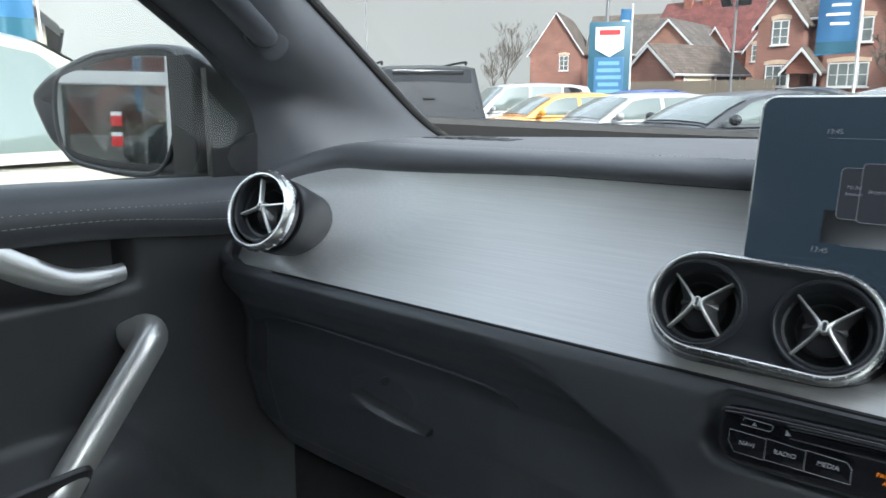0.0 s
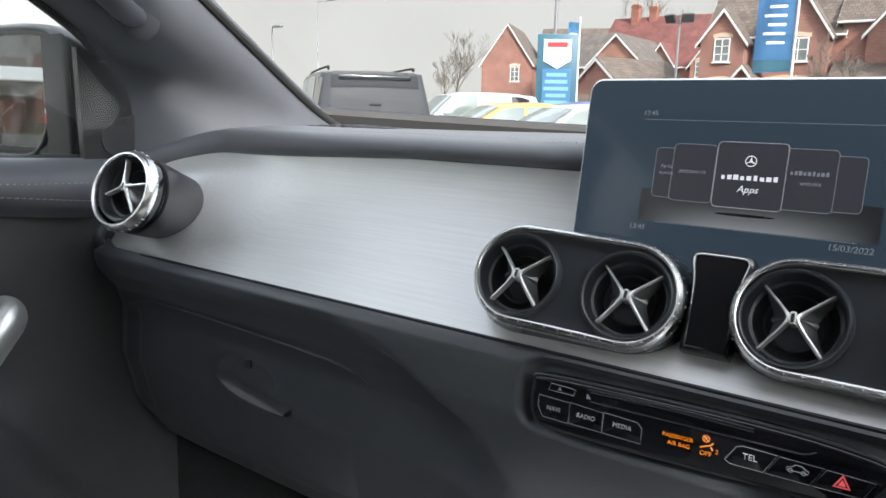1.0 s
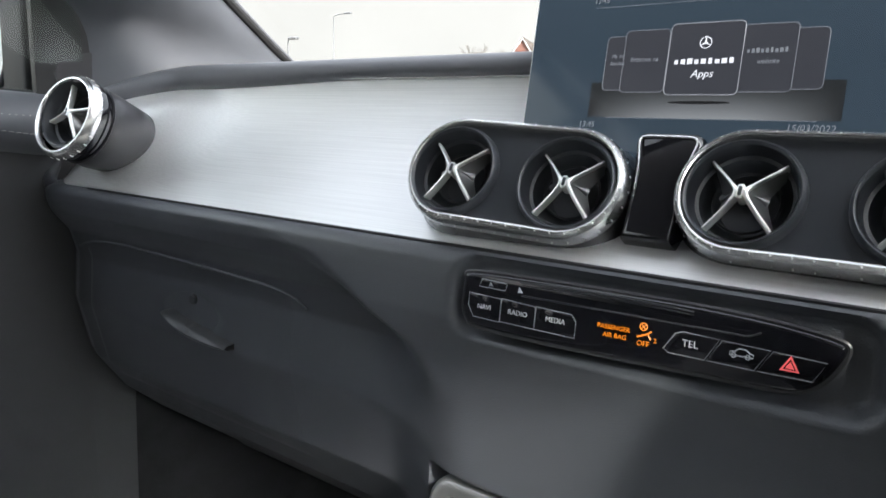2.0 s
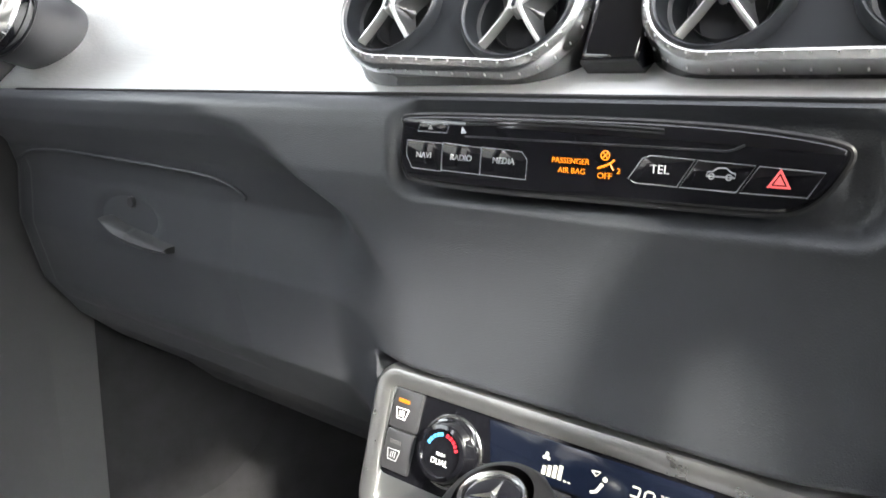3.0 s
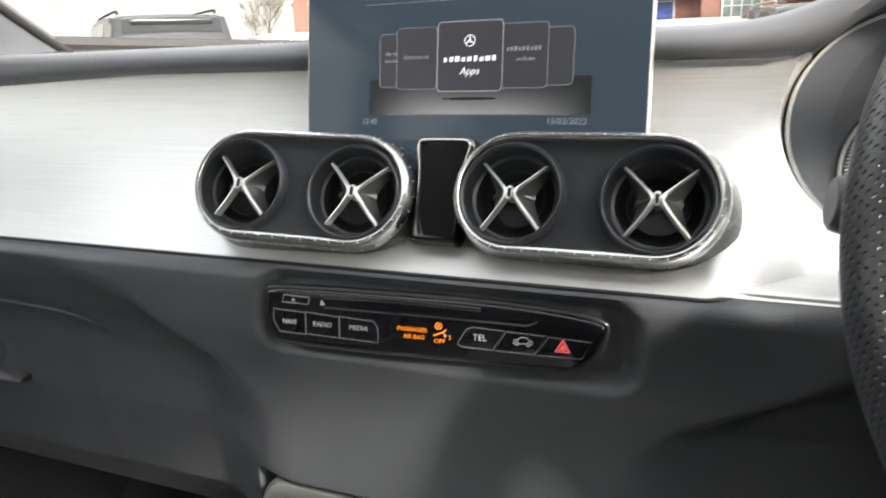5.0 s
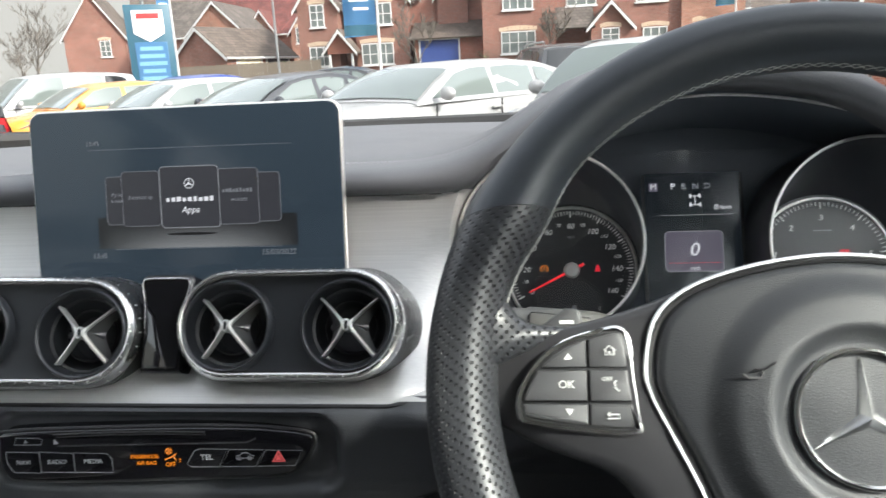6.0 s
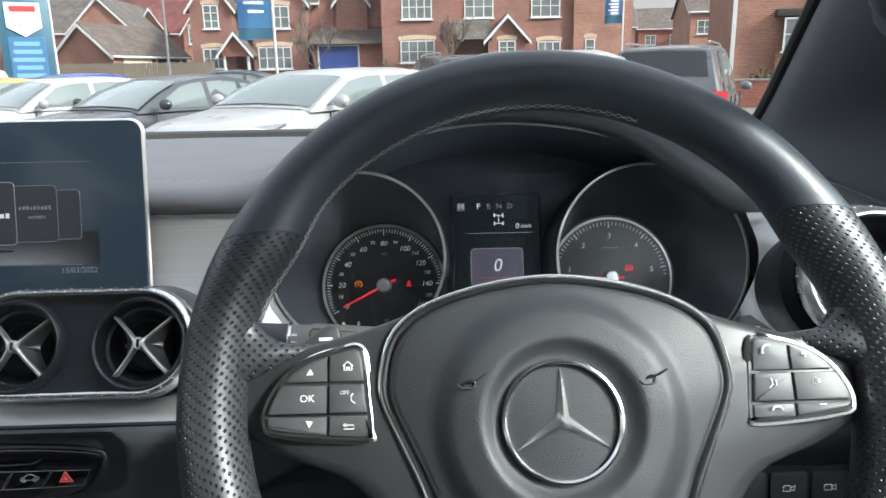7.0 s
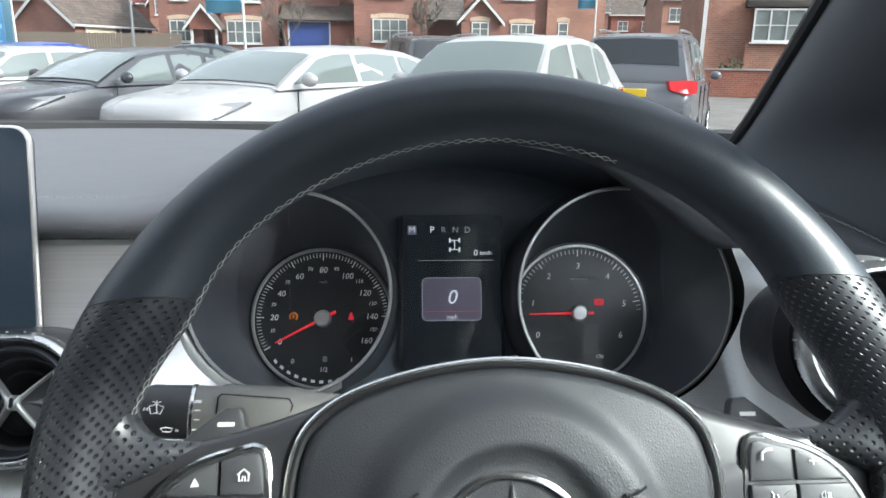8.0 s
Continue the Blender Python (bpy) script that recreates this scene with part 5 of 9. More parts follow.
# ---- button strip ----
def button_strip():
    t = thing("button_strip", "gloss black strip of media and hazard buttons under the vents", "button panel")
    m = plane_at((-0.0392, 0.4885, 1.2300), (1, 0, 0), (0, 0.10, 0.995)) @ pose(0, 0, 0, 0, 4.0, 0) @ Matrix.Diagonal((0.99, 1, 1, 1))
    ol = [(-0.0915, 0.0158), (-0.0955, 0.0105), (-0.0965, -0.004), (-0.0935, -0.0125), (-0.085, -0.0165), (-0.04, -0.0180), (0.04, -0.0170), (0.080, -0.0166), (0.0955, -0.0150), (0.1050, -0.0085), (0.1115, 0.002), (0.1135, 0.0085), (0.1100, 0.0115), (0.095, 0.0140), (0.07, 0.0162), (0.03, 0.0174), (-0.04, 0.0172)]
    out = [(p.x, p.y) for p in smooth_line([(a, b, 0) for a, b in ol], 4, True)]
    bm = bmesh.new()
    shape(bm, out, -0.012, 0.0035, m, 0.0020, 3)
    part("panel", bm, M["gloss"], t)
    bm = bmesh.new()
    tube(bm, [m @ Vector((x, y, 0.0004)) for x, y in inset(out, -0.0008)], 0.0012, 6, closed=True)
    part("surround", bm, M["smooth_plastic"], t)
    z = 0.0036
    mk = m @ Matrix.Translation((0, 0, z))

    def key(o, name, lift=0.0005):
        bm = bmesh.new()
        shape(bm, o, -0.001, lift, mk, 0.0004, 2)
        ob = part(name, bm, M["gloss"], t)
        bm = bmesh.new()
        tube(bm, [mk @ Vector((x, y, lift)) for x, y in o], 0.00024, 4, closed=True)
        part("key_edge", bm, M["grey_ink"], ob)
        return ob
    keys = []
    for x0, x1, word in ((-0.0915, -0.0692, "NAVI"), (-0.0688, -0.0462, "RADIO"), (-0.0458, -0.0205, "MEDIA")):
        o = [(x0, -0.0105), (x1, -0.0110), (x1, 0.0020), (x0, 0.0035)]
        if word == "MEDIA":
            o = [(x0, -0.0110), (x1, -0.0115), (x1, -0.002), (x1 - 0.003, 0.0015), (x0, 0.0025)]
        if word == "NAVI":
            o = [(x0 + 0.004, -0.0105), (x1, -0.0110), (x1, 0.0030), (x0, 0.0038), (x0, -0.004)]
        k = key(o, "media_key")
        lettering(word, 0.0042, mk @ Matrix.Translation(((x0 + x1) / 2, -0.0036, 0.0008)), M["soft_ink"], k, slant=0.06)
    k = key([(-0.0850, 0.0086), (-0.0670, 0.0084), (-0.0660, 0.0120), (-0.0675, 0.0128), (-0.0835, 0.0134)], "eject_key")
    bm = bmesh.new()
    shape(bm, [(-0.0785, 0.0098), (-0.0755, 0.0098), (-0.0770, 0.0120)], 0.0005, 0.0009, mk)
    part("eject_mark", bm, M["grey_ink"], k)
    # disc slot: two long lips
    for y0, x0, x1 in ((0.0148, -0.058, 0.043), (0.0132, -0.056, 0.043), (0.0072, -0.056, 0.076)):
        bm = bmesh.new()
        tube(bm, [mk @ Vector((x, y0 + (0.0010 * math.sin((x - x0) / (x1 - x0) * math.pi) if y0 > 0.01 else 0.0030 * ss(0.070, 0.077, x)), 0.0002)) for x in [lerp(x0, x1, j / 40) for j in range(41)]], 0.0005, 6)
        part("slot_lip", bm, M["smooth_plastic"], t)
    bm = bmesh.new()
    shape(bm, [(-0.0585, 0.0085), (-0.0555, 0.0088), (-0.0580, 0.0118)], 0.0, 0.0006, mk)
    part("slot_marker", bm, M["soft_ink"], t)
    # airbag tell-tale
    lettering("PASSENGER", 0.0036, mk @ Matrix.Translation((0.0015, -0.0012, 0.0004)), M["amber"], t)
    lettering("AIR BAG", 0.0036, mk @ Matrix.Translation((0.0025, -0.0056, 0.0004)), M["amber"], t)
    lettering("OFF", 0.0040, mk @ Matrix.Translation((0.0185, -0.0068, 0.0004)), M["amber"], t)
    lettering("2", 0.0036, mk @ Matrix.Translation((0.0248, -0.0042, 0.0004)), M["amber"], t)
    bm = bmesh.new()
    tube(bm, [mk @ Vector((0.0180 + 0.0020 * math.cos(a), 0.0024 + 0.0020 * math.sin(a), 0.0004)) for a in (2 * math.pi * j / 16 for j in range(16))], 0.0003, 4, closed=True)
    tube(bm, [mk @ Vector((0.0166, 0.0010, 0.0004)), mk @ Vector((0.0194, 0.0038, 0.0004))], 0.0003, 4)
    tube(bm, [mk @ Vector((0.0194, 0.0010, 0.0004)), mk @ Vector((0.0166, 0.0038, 0.0004))], 0.0003, 4)
    tube(bm, [mk @ Vector((0.0150, -0.0035, 0.0004)), mk @ Vector((0.0205, -0.0012, 0.0004)), mk @ Vector((0.0225, -0.0040, 0.0004))], 0.0005, 4)
    tube(bm, [mk @ Vector((0.0225, 0.0005, 0.0004)), mk @ Vector((0.0205, -0.0012, 0.0004))], 0.0005, 4)
    part("airbag_mark", bm, M["amber"], t)
    k = key([(0.0295, -0.0068), (0.0325, -0.0086), (0.0508, -0.0088), (0.0572, 0.0030), (0.0385, 0.0036), (0.0350, 0.0022)], "telephone_key")
    lettering("TEL", 0.0052, mk @ Matrix.Translation((0.0430, -0.0022, 0.0008)), M["soft_ink"], k)
    k = key([(0.0520, -0.0088), (0.0748, -0.0090), (0.0812, 0.0022), (0.0584, 0.0028)], "vehicle_key")
    bm = bmesh.new()
    car = [(-0.0056, -0.0014), (-0.0052, 0.0002), (-0.003, 0.0006), (-0.0012, 0.0022), (0.0022, 0.0022), (0.0042, 0.0006), (0.0058, 0.0002), (0.0058, -0.0014)]
    tube(bm, [mk @ Vector((0.0680 + x, -0.0018 + y, 0.0007)) for x, y in car], 0.0003, 4, closed=True)
    for cx in (-0.0034, 0.0034):
        tube(bm, [mk @ Vector((0.0680 + cx + x, -0.0032 + y, 0.0008)) for x, y in disc(0.0011, 12)], 0.0003, 4, closed=True)
    part("car_mark", bm, M["soft_ink"], k)
    k = key([(0.0760, -0.0090), (0.1010, -0.0088), (0.1062, 0.0012), (0.0824, 0.0020)], "hazard_key")
    for s, zz, mm in ((0.0052, 0.0007, "red_ink"), (0.0034, 0.0010, "gloss"), (0.0024, 0.0013, "red_ink")):
        bm = bmesh.new()
        shape(bm, [(0.0905 + s * math.cos(radians(a)), -0.0034 + s * math.sin(radians(a))) for a in (90, 210, 330)], 0.0003, zz, mk)
        part("hazard_triangle", bm, M[mm], k, "red warning triangle" if mm == "red_ink" else "")


button_strip()


# ---- climate panel, console, gear lever ----
SEGMENTS = {"0": "abcdef", "3": "abcdg"}


def segment_digit(figure, cx, cy, w, h, m, parent):
    """One leaning seven-bar figure of a liquid crystal display."""
    b, gap = h * 0.11, h * 0.02
    bm = bmesh.new()

    def bar(x0, y0, x1, y1):
        d = (Vector((x1, y1)) - Vector((x0, y0))).normalized()
        n = Vector((-d.y, d.x)) * (b / 2)
        p, q = Vector((x0, y0)) + d * gap, Vector((x1, y1)) - d * gap
        pts = [p, p + d * b / 2 + n, q - d * b / 2 + n, q, q - d * b / 2 - n, p + d * b / 2 - n]
        shape(bm, [(cx + v.x + 0.12 * v.y, cy + v.y) for v in pts], 0.0, 0.0002, m)
    x, y = w / 2, h / 2
    ends = {"a": (-x, y, x, y), "b": (x, 0, x, y), "c": (x, -y, x, 0), "d": (-x, -y, x, -y), "e": (-x, -y, -x, 0), "f": (-x, 0, -x, y), "g": (-x, 0, x, 0)}
    for k in SEGMENTS[figure]:
        bar(*ends[k])
    part("display_digit", bm, M["lcd_text"], parent, smooth=0)


def climate():
    t = thing("climate_panel", "grey silver climate panel with rotary knobs and a digital display", "climate panel")
    m = plane_at((-0.033, 0.4775, 1.056), (1, 0, 0), (0, 0.36, 0.933))
    bm = bmesh.new()
    ol = [(x + (0.075 * (0.049 - y) + 0.001 if x < 0 else 0.004), y) for x, y in rrect(0.266, 0.098, 0.020, 7)]
    rings = []
    for d, h in ((-0.004, -0.03), (0.0, -0.004), (0.0015, 0.002), (0.005, 0.0055), (0.010, 0.006), (0.0145, 0.0035), (0.016, -0.004)):
        rings.append([m @ Vector((x, y, h)) for x, y in inset(ol, d)])
    loft(bm, rings, caps=False)
    part("bezel", bm, M["silver_dull"], t, "satin grey silver bezel")
    bm = bmesh.new()
    shape(bm, inset(ol, 0.014), -0.012, 0.0015, m)
    part("face", bm, M["silver_dull"], t)
    bm = bmesh.new()
    shape(bm, rrect(0.236, 0.0515, 0.006, 4, 0.004, 0.0090), 0.0, 0.0019, m)
    part("button_bed", bm, M["gloss"], t)
    # display
    bm = bmesh.new()
    shape(bm, [(-0.047, 0.0325), (0.072, 0.0325), (0.062, 0.0110), (-0.041, 0.0110)], 0.0, 0.0026, m, 0.0005)
    part("display", bm, M["lcd"], t, "dark digital display")
    mk = m @ Matrix.Translation((0, 0, 0.0028))
    segment_digit("3", 0.0372, 0.0200, 0.0043, 0.0086, mk, t)
    segment_digit("0", 0.0441, 0.0200, 0.0043, 0.0086, mk, t)
    segment_digit("0", 0.0508, 0.0181, 0.0029, 0.0048, mk, t)
    bm = bmesh.new()
    box(bm, 0.0474, 0.0482, 0.0154, 0.0162, 0, 0.0002, m=mk)
    part("decimal_point", bm, M["lcd_text"], t)
    lettering("\u00b0C", 0.0040, mk @ Matrix.Translation((0.0515, 0.0233, 0)), M["lcd_text"], t)
    bm = bmesh.new()
    for k in range(4):
        box(bm, -0.0110 + k * 0.0030, -0.0088 + k * 0.0030, 0.0150, 0.0195 + 0.0009 * k, 0, 0.0002, m=mk)
    for k in range(2):
        box(bm, 0.0015 + k * 0.0024, 0.0030 + k * 0.0024, 0.0150, 0.0158, 0, 0.0002, m=mk)
    for k in range(3):
        a = radians(90 + 120 * k)
        shape(bm, disc(0.0011, 8, -0.0098 + 0.0013 * math.cos(a), 0.0242 + 0.0013 * math.sin(a)), 0, 0.0002, mk)
    part("fan_bars", bm, M["lcd_text"], t)
    bm = bmesh.new()
    tube(bm, [mk @ Vector(p) for p in ((0.0163, 0.0150, 0.0002), (0.0190, 0.0160, 0.0002), (0.0215, 0.0205, 0.0002))], 0.0009, 6)
    tube(bm, [mk @ Vector(p) for p in ((0.0150, 0.0250, 0.0002), (0.0175, 0.0230, 0.0002), (0.0195, 0.0255, 0.0002), (0.0150, 0.0250, 0.0002))], 0.0004, 6)
    shape(bm, disc(0.0013, 10, 0.0223, 0.0228), 0, 0.0003, mk)
    part("airflow_mark", bm, M["lcd_text"], t)

    def key(x0, x1, y0, y1, name, skin="smooth_plastic"):
        bm = bmesh.new()
        shape(bm, rrect(x1 - x0, y1 - y0, 0.0015, 3, (x0 + x1) / 2, (y0 + y1) / 2), 0.0, 0.0042, m, 0.0010)
        return part(name, bm, M[skin], t)
    k = key(0.0085, 0.0352, -0.016, 0.0095, "mode_key")
    lettering("MODE", 0.0050, m @ Matrix.Translation((0.0222, -0.0035, 0.0043)), M["white_ink"], k)
    k = key(0.0362, 0.0585, -0.016, 0.0095, "cooling_key")
    lettering("A/C", 0.0052, m @ Matrix.Translation((0.0478, -0.0055, 0.0043)), M["white_ink"], k)
    bm = bmesh.new()
    box(bm, 0.0438, 0.0522, 0.0010, 0.0036, 0.0040, 0.0046, m=m)
    part("key_lamp", bm, M["red_lamp"], k, "red lamp")
    k = key(-0.046, 0.0075, -0.016, 0.0095, "fan_key")
    for sx, words in ((-1, ("defrost_key", "rear_key")), (1, ("fresh_air_key", "recirculate_key"))):
        for j, nm in enumerate(words):
            y1 = 0.034 - j * 0.0240
            x0, x1 = (-0.1120, -0.0915) if sx < 0 else (0.0955, 0.1210)
            k = key(x0, x1, y1 - 0.0234, y1, nm, "smooth_plastic" if sx < 0 else "face")
            cx, cy = (x0 + x1) / 2 - (0.002 if sx < 0 else 0), y1 - 0.0142
            bm = bmesh.new()
            if sx < 0:
                tube(bm, [m @ Vector((cx + x, cy + y, 0.0044)) for x, y in ((-0.0045, 0.003), (0.0045, 0.003), (0.003, -0.003), (-0.003, -0.003))], 0.0004, 4, closed=True)
                for q in (-0.0015, 0, 0.0015):
                    tube(bm, [m @ Vector((cx + q, cy - 0.0018, 0.0044)), m @ Vector((cx + q, cy + 0.0018, 0.0044))], 0.0003, 4)
            else:
                tube(bm, [m @ Vector((cx + x * 1.3, cy + y * 1.3, 0.0044)) for x, y in ((-0.0050, -0.0014), (-0.0046, 0.0004), (-0.002, 0.0008), (-0.0005, 0.0024), (0.0022, 0.0024), (0.0034, 0.0006), (0.0052, 0.0002), (0.0052, -0.0014))], 0.0003, 4, closed=True)
            part("key_mark", bm, M["grey_ink"] if (sx < 0 and j) else M["white_ink"], k)
            bm = bmesh.new()
            box(bm, cx - 0.0040, cx + 0.0040, cy + 0.0064, cy + 0.0084, 0.0040, 0.0046, m=m)
            part("key_lamp", bm, M["amber"] if nm == "defrost_key" else M["grey_lamp"], k, "amber lamp" if nm == "defrost_key" else "")
    for cx, word in ((-0.0668, "DUAL"), (0.0790, "AUTO")):
        km = m @ Matrix.Translation((cx, 0.0085, 0)) @ Matrix.Scale(0.84, 4)
        knob = part("knob", lathe(bmesh.new(), [(0.0225, 0.0), (0.0225, 0.004), (0.0205, 0.006), (0.0195, 0.013), (0.0180, 0.0155), (0.0155, 0.0160), (0.0150, 0.0135), (0.0001, 0.0135)], km, 48), M["gloss"], t, "gloss black rotary knob")
        bm = bmesh.new()
        tube(bm, [km @ Vector((x, y, 0.003)) for x, y in disc(0.0232, 48)], 0.0012, 6, closed=True)
        part("knob_ring", bm, M["chrome"], knob, "bright ring")
        lettering(word, 0.0052, km @ Matrix.Translation((0, -0.0060, 0.0140)), M["white_ink"], knob)
        lettering("PUSH", 0.0030, km @ Matrix.Translation((0, -0.0012, 0.0140)), M["white_ink"], knob)
        for a0, a1, mm in ((95, 165, "blue_ink"), (15, 85, "red_lamp")):
            bm = bmesh.new()
            for j in range(5):
                a = radians(lerp(a0, a1, (j + 0.5) / 5))
                box(bm, 0.0105, 0.0128, -0.0010, 0.0010, 0.0133, 0.0141, m=km @ pose(0, 0, 0, 0, 0, math.degrees(a)))
            part("temperature_arc", bm, M[mm], knob)


M["grey_lamp"] = mat("unlit_lamp", (0.07, 0.07, 0.07), 0.4, vary=0.1)
climate()


def console():
    t = thing("centre_console", "black centre console running back from the dash", "console")
    bm = bmesh.new()
    rings = []
    for y, w, z in ((0.50, 0.150, 1.02), (0.46, 0.150, 0.998), (0.435, 0.150, 0.975), (0.40, 0.148, 0.955), (0.30, 0.140, 0.93), (0.0, 0.130, 0.92), (-0.30, 0.125, 0.93), (-0.34, 0.125, 0.60)):
        rings.append([(-0.033 + sx * w * k, y, zz) for sx, k, zz in ((-1, 1.0, 0.58), (-1, 1.0, z - 0.03), (-1, 0.96, z - 0.008), (-1, 0.88, z), (1, 0.88, z), (1, 0.96, z - 0.008), (1, 1.0, z - 0.03), (1, 1.0, 0.58))])
    loft(bm, rings)
    part("body", bm, M["plastic"], t)
    bm = bmesh.new()
    m = plane_at((-0.033, 0.385, 0.9555), (1, 0, 0), (0, 0.98, 0.22))
    shape(bm, rrect(0.20, 0.15, 0.03, 6), -0.004, 0.004, m, 0.003)
    part("shift_plate", bm, M["silver_dull"], t, "grey silver selector surround")
    bm = bmesh.new()
    shape(bm, rrect(0.17, 0.12, 0.025, 6), 0.0, 0.0055, m, 0.002)
    part("shift_gate", bm, M["gloss"], t)
    for s in (-1, 1):
        bm = bmesh.new()
        pts = [(-0.033 + s * 0.104, 0.462, 1.012), (-0.033 + s * 0.102, 0.436, 0.986), (-0.033 + s * 0.098, 0.39, 0.962)]
        rings = [[(x - s * 0.016, y, z + 0.004), (x + s * 0.004, y, z + 0.006), (x + s * 0.012, y, z - 0.004), (x - s * 0.016, y, z - 0.008)] for x, y, z in smooth_line(pts, 5)]
        loft(bm, rings)
        part("side_rail", bm, M["silver"], t, "silver side rail")


console()


M["knob_skin"] = mat("glossy_black_knob_leather", (0.009, 0.009, 0.010), 0.33, bump=0.08, bscale=500, kind="leather", vary=0.1, vscale=30, rvary=0.05)


def gear_lever():
    t = thing("gear_lever", "rounded black leather gear knob with a silver-ringed emblem on top", "gear lever")
    top = Vector((-0.037, 0.424, 1.089))
    ax = Vector((0.0, -0.22, 0.975)).normalized()
    u = Vector((1, 0, 0))
    m = plane_at(top, u, ax.cross(u))
    bm = bmesh.new()
    lathe(bm, [(0.0185, -0.0005), (0.0225, -0.002), (0.0265, -0.007), (0.0290, -0.015), (0.0302, -0.028), (0.0306, -0.045), (0.0300, -0.062), (0.0280, -0.076), (0.0230, -0.088), (0.0160, -0.094)], m, 48)
    for v in bm.verts:
        l = m.inverted() @ v.co
        l.y *= 1.14
        l.x *= 0.93
        v.co = m @ l
    knob = part("knob", bm, M["knob_skin"], t, "smooth black leather knob")
    bm = bmesh.new()
    em = m @ Matrix.Scale(0.82, 4)
    lathe(bm, [(0.0192, -0.0012), (0.0188, 0.0008), (0.0178, 0.0016), (0.0165, 0.0010), (0.0160, -0.0004)], em, 48)
    part("emblem_ring", bm, M["chrome"], knob, "chrome ring")
    bm = bmesh.new()
    lathe(bm, [(0.0162, -0.001), (0.012, 0.0002), (0.0001, 0.0004)], em, 40)
    part("emblem_disc", bm, M["gloss"], knob, "black disc")
    emblem(knob, em @ Matrix.Translation((0, 0, 0.0006)), 0.0125, 0.0012)
    bm = bmesh.new()
    tube(bm, [top - ax * 0.088, top - ax * 0.15], 0.010, 16)
    part("shaft", bm, M["chrome"], t, "bright shaft")
    bm = bmesh.new()
    base = top - ax * 0.142
    lathe(bm, [(0.012, 0.03), (0.018, 0.02), (0.022, 0.012), (0.034, 0.004), (0.045, -0.004)], plane_at(base, (1, 0, 0), (0, 1, 0)), 32)
    part("boot", bm, M["leather"], t, "black boot")


def emblem(parent, m, r, h, top=90):
    """A plain three-armed badge: each arm a ridge."""
    for k in range(3):
        a = radians(top + 120 * k)
        d = Vector((math.cos(a), math.sin(a), 0))
        n = Vector((-d.y, d.x, 0))
        w = r * 0.155
        bm = bmesh.new()
        tip = m @ (d * r + Vector((0, 0, h * 0.3)))
        c = m @ Vector((0, 0, h * 1.8))
        l, rr = m @ (n * w + d * w * 0.55), m @ (-n * w + d * w * 0.55)
        b0 = m @ (-d * 0.0)
        vs = [bm.verts.new(p) for p in (tip, l, c, rr, b0)]
        for q in ((0, 1, 2), (0, 2, 3), (1, 4, 2), (2, 4, 3), (0, 3, 4, 1)):
            bm.faces.new([vs[i] for i in q])
        part("badge_arm", bm, M["chrome"], parent, smooth=0)


gear_lever()

# ---- instrument cluster ----
def arch_v(u):
    """Height of the arch over the dials: a flat bow that runs into the two round cowls."""
    a = abs(u)
    c, r, join, up = (COWL_R, 0.0824, 0.1285, 0.011) if u > 0 else (COWL_L, 0.0758, 0.1265, 0.011 + COWL_UP)
    foot = up + math.sqrt(r ** 2 - (join - c) ** 2)
    if a < join:
        return 0.120 - (0.120 - foot) * (a / join) ** 2
    return up + math.sqrt(max(0.0, r ** 2 - (a - c) ** 2))


def cluster_hood():
    t = thing("instrument_hood", "black leather-grained hood arching over the instruments", "instrument hood")
    bm = bmesh.new()
    rings = []
    n = 72
    for i in range(n + 1):
        u = lerp(-0.240, 0.240, i / n)
        x = 0.343 + u
        rise = hood_rise(x)
        lip = Vector((x, 0.627, 1.3750 + rise * ss(0.190, 0.150, abs(u))))
        arch = CLUSTER @ Vector((u, arch_v(u), 0.066)) if abs(u) < 0.1980 else None
        if arch is None or arch.z < 1.3765:
            front, back = Vector((x, 0.622, 1.3745)), Vector((x, 0.640, 1.3765))
        else:
            front, back = arch, CLUSTER @ Vector((u * 0.97, arch_v(u) - 0.006, -0.006))
        rings.append([back, front, front.lerp(lip, 0.5) + Vector((0, -0.002, 0)), lip, lip + Vector((0, 0.02, 0.006))])
    loft(bm, rings, closed=False)
    part("hood_shell", bm, M["hood"], t, smooth=60)
    bm = bmesh.new()
    tube(bm, [CLUSTER @ Vector((u, arch_v(u) - 0.0005, 0.067)) for u in [lerp(-0.15, 0.15, k / 40) for k in range(41)]], 0.0014, 8)
    part("hood_strip", bm, M["silver"], t, "thin silver strip under the hood")


cluster_hood()


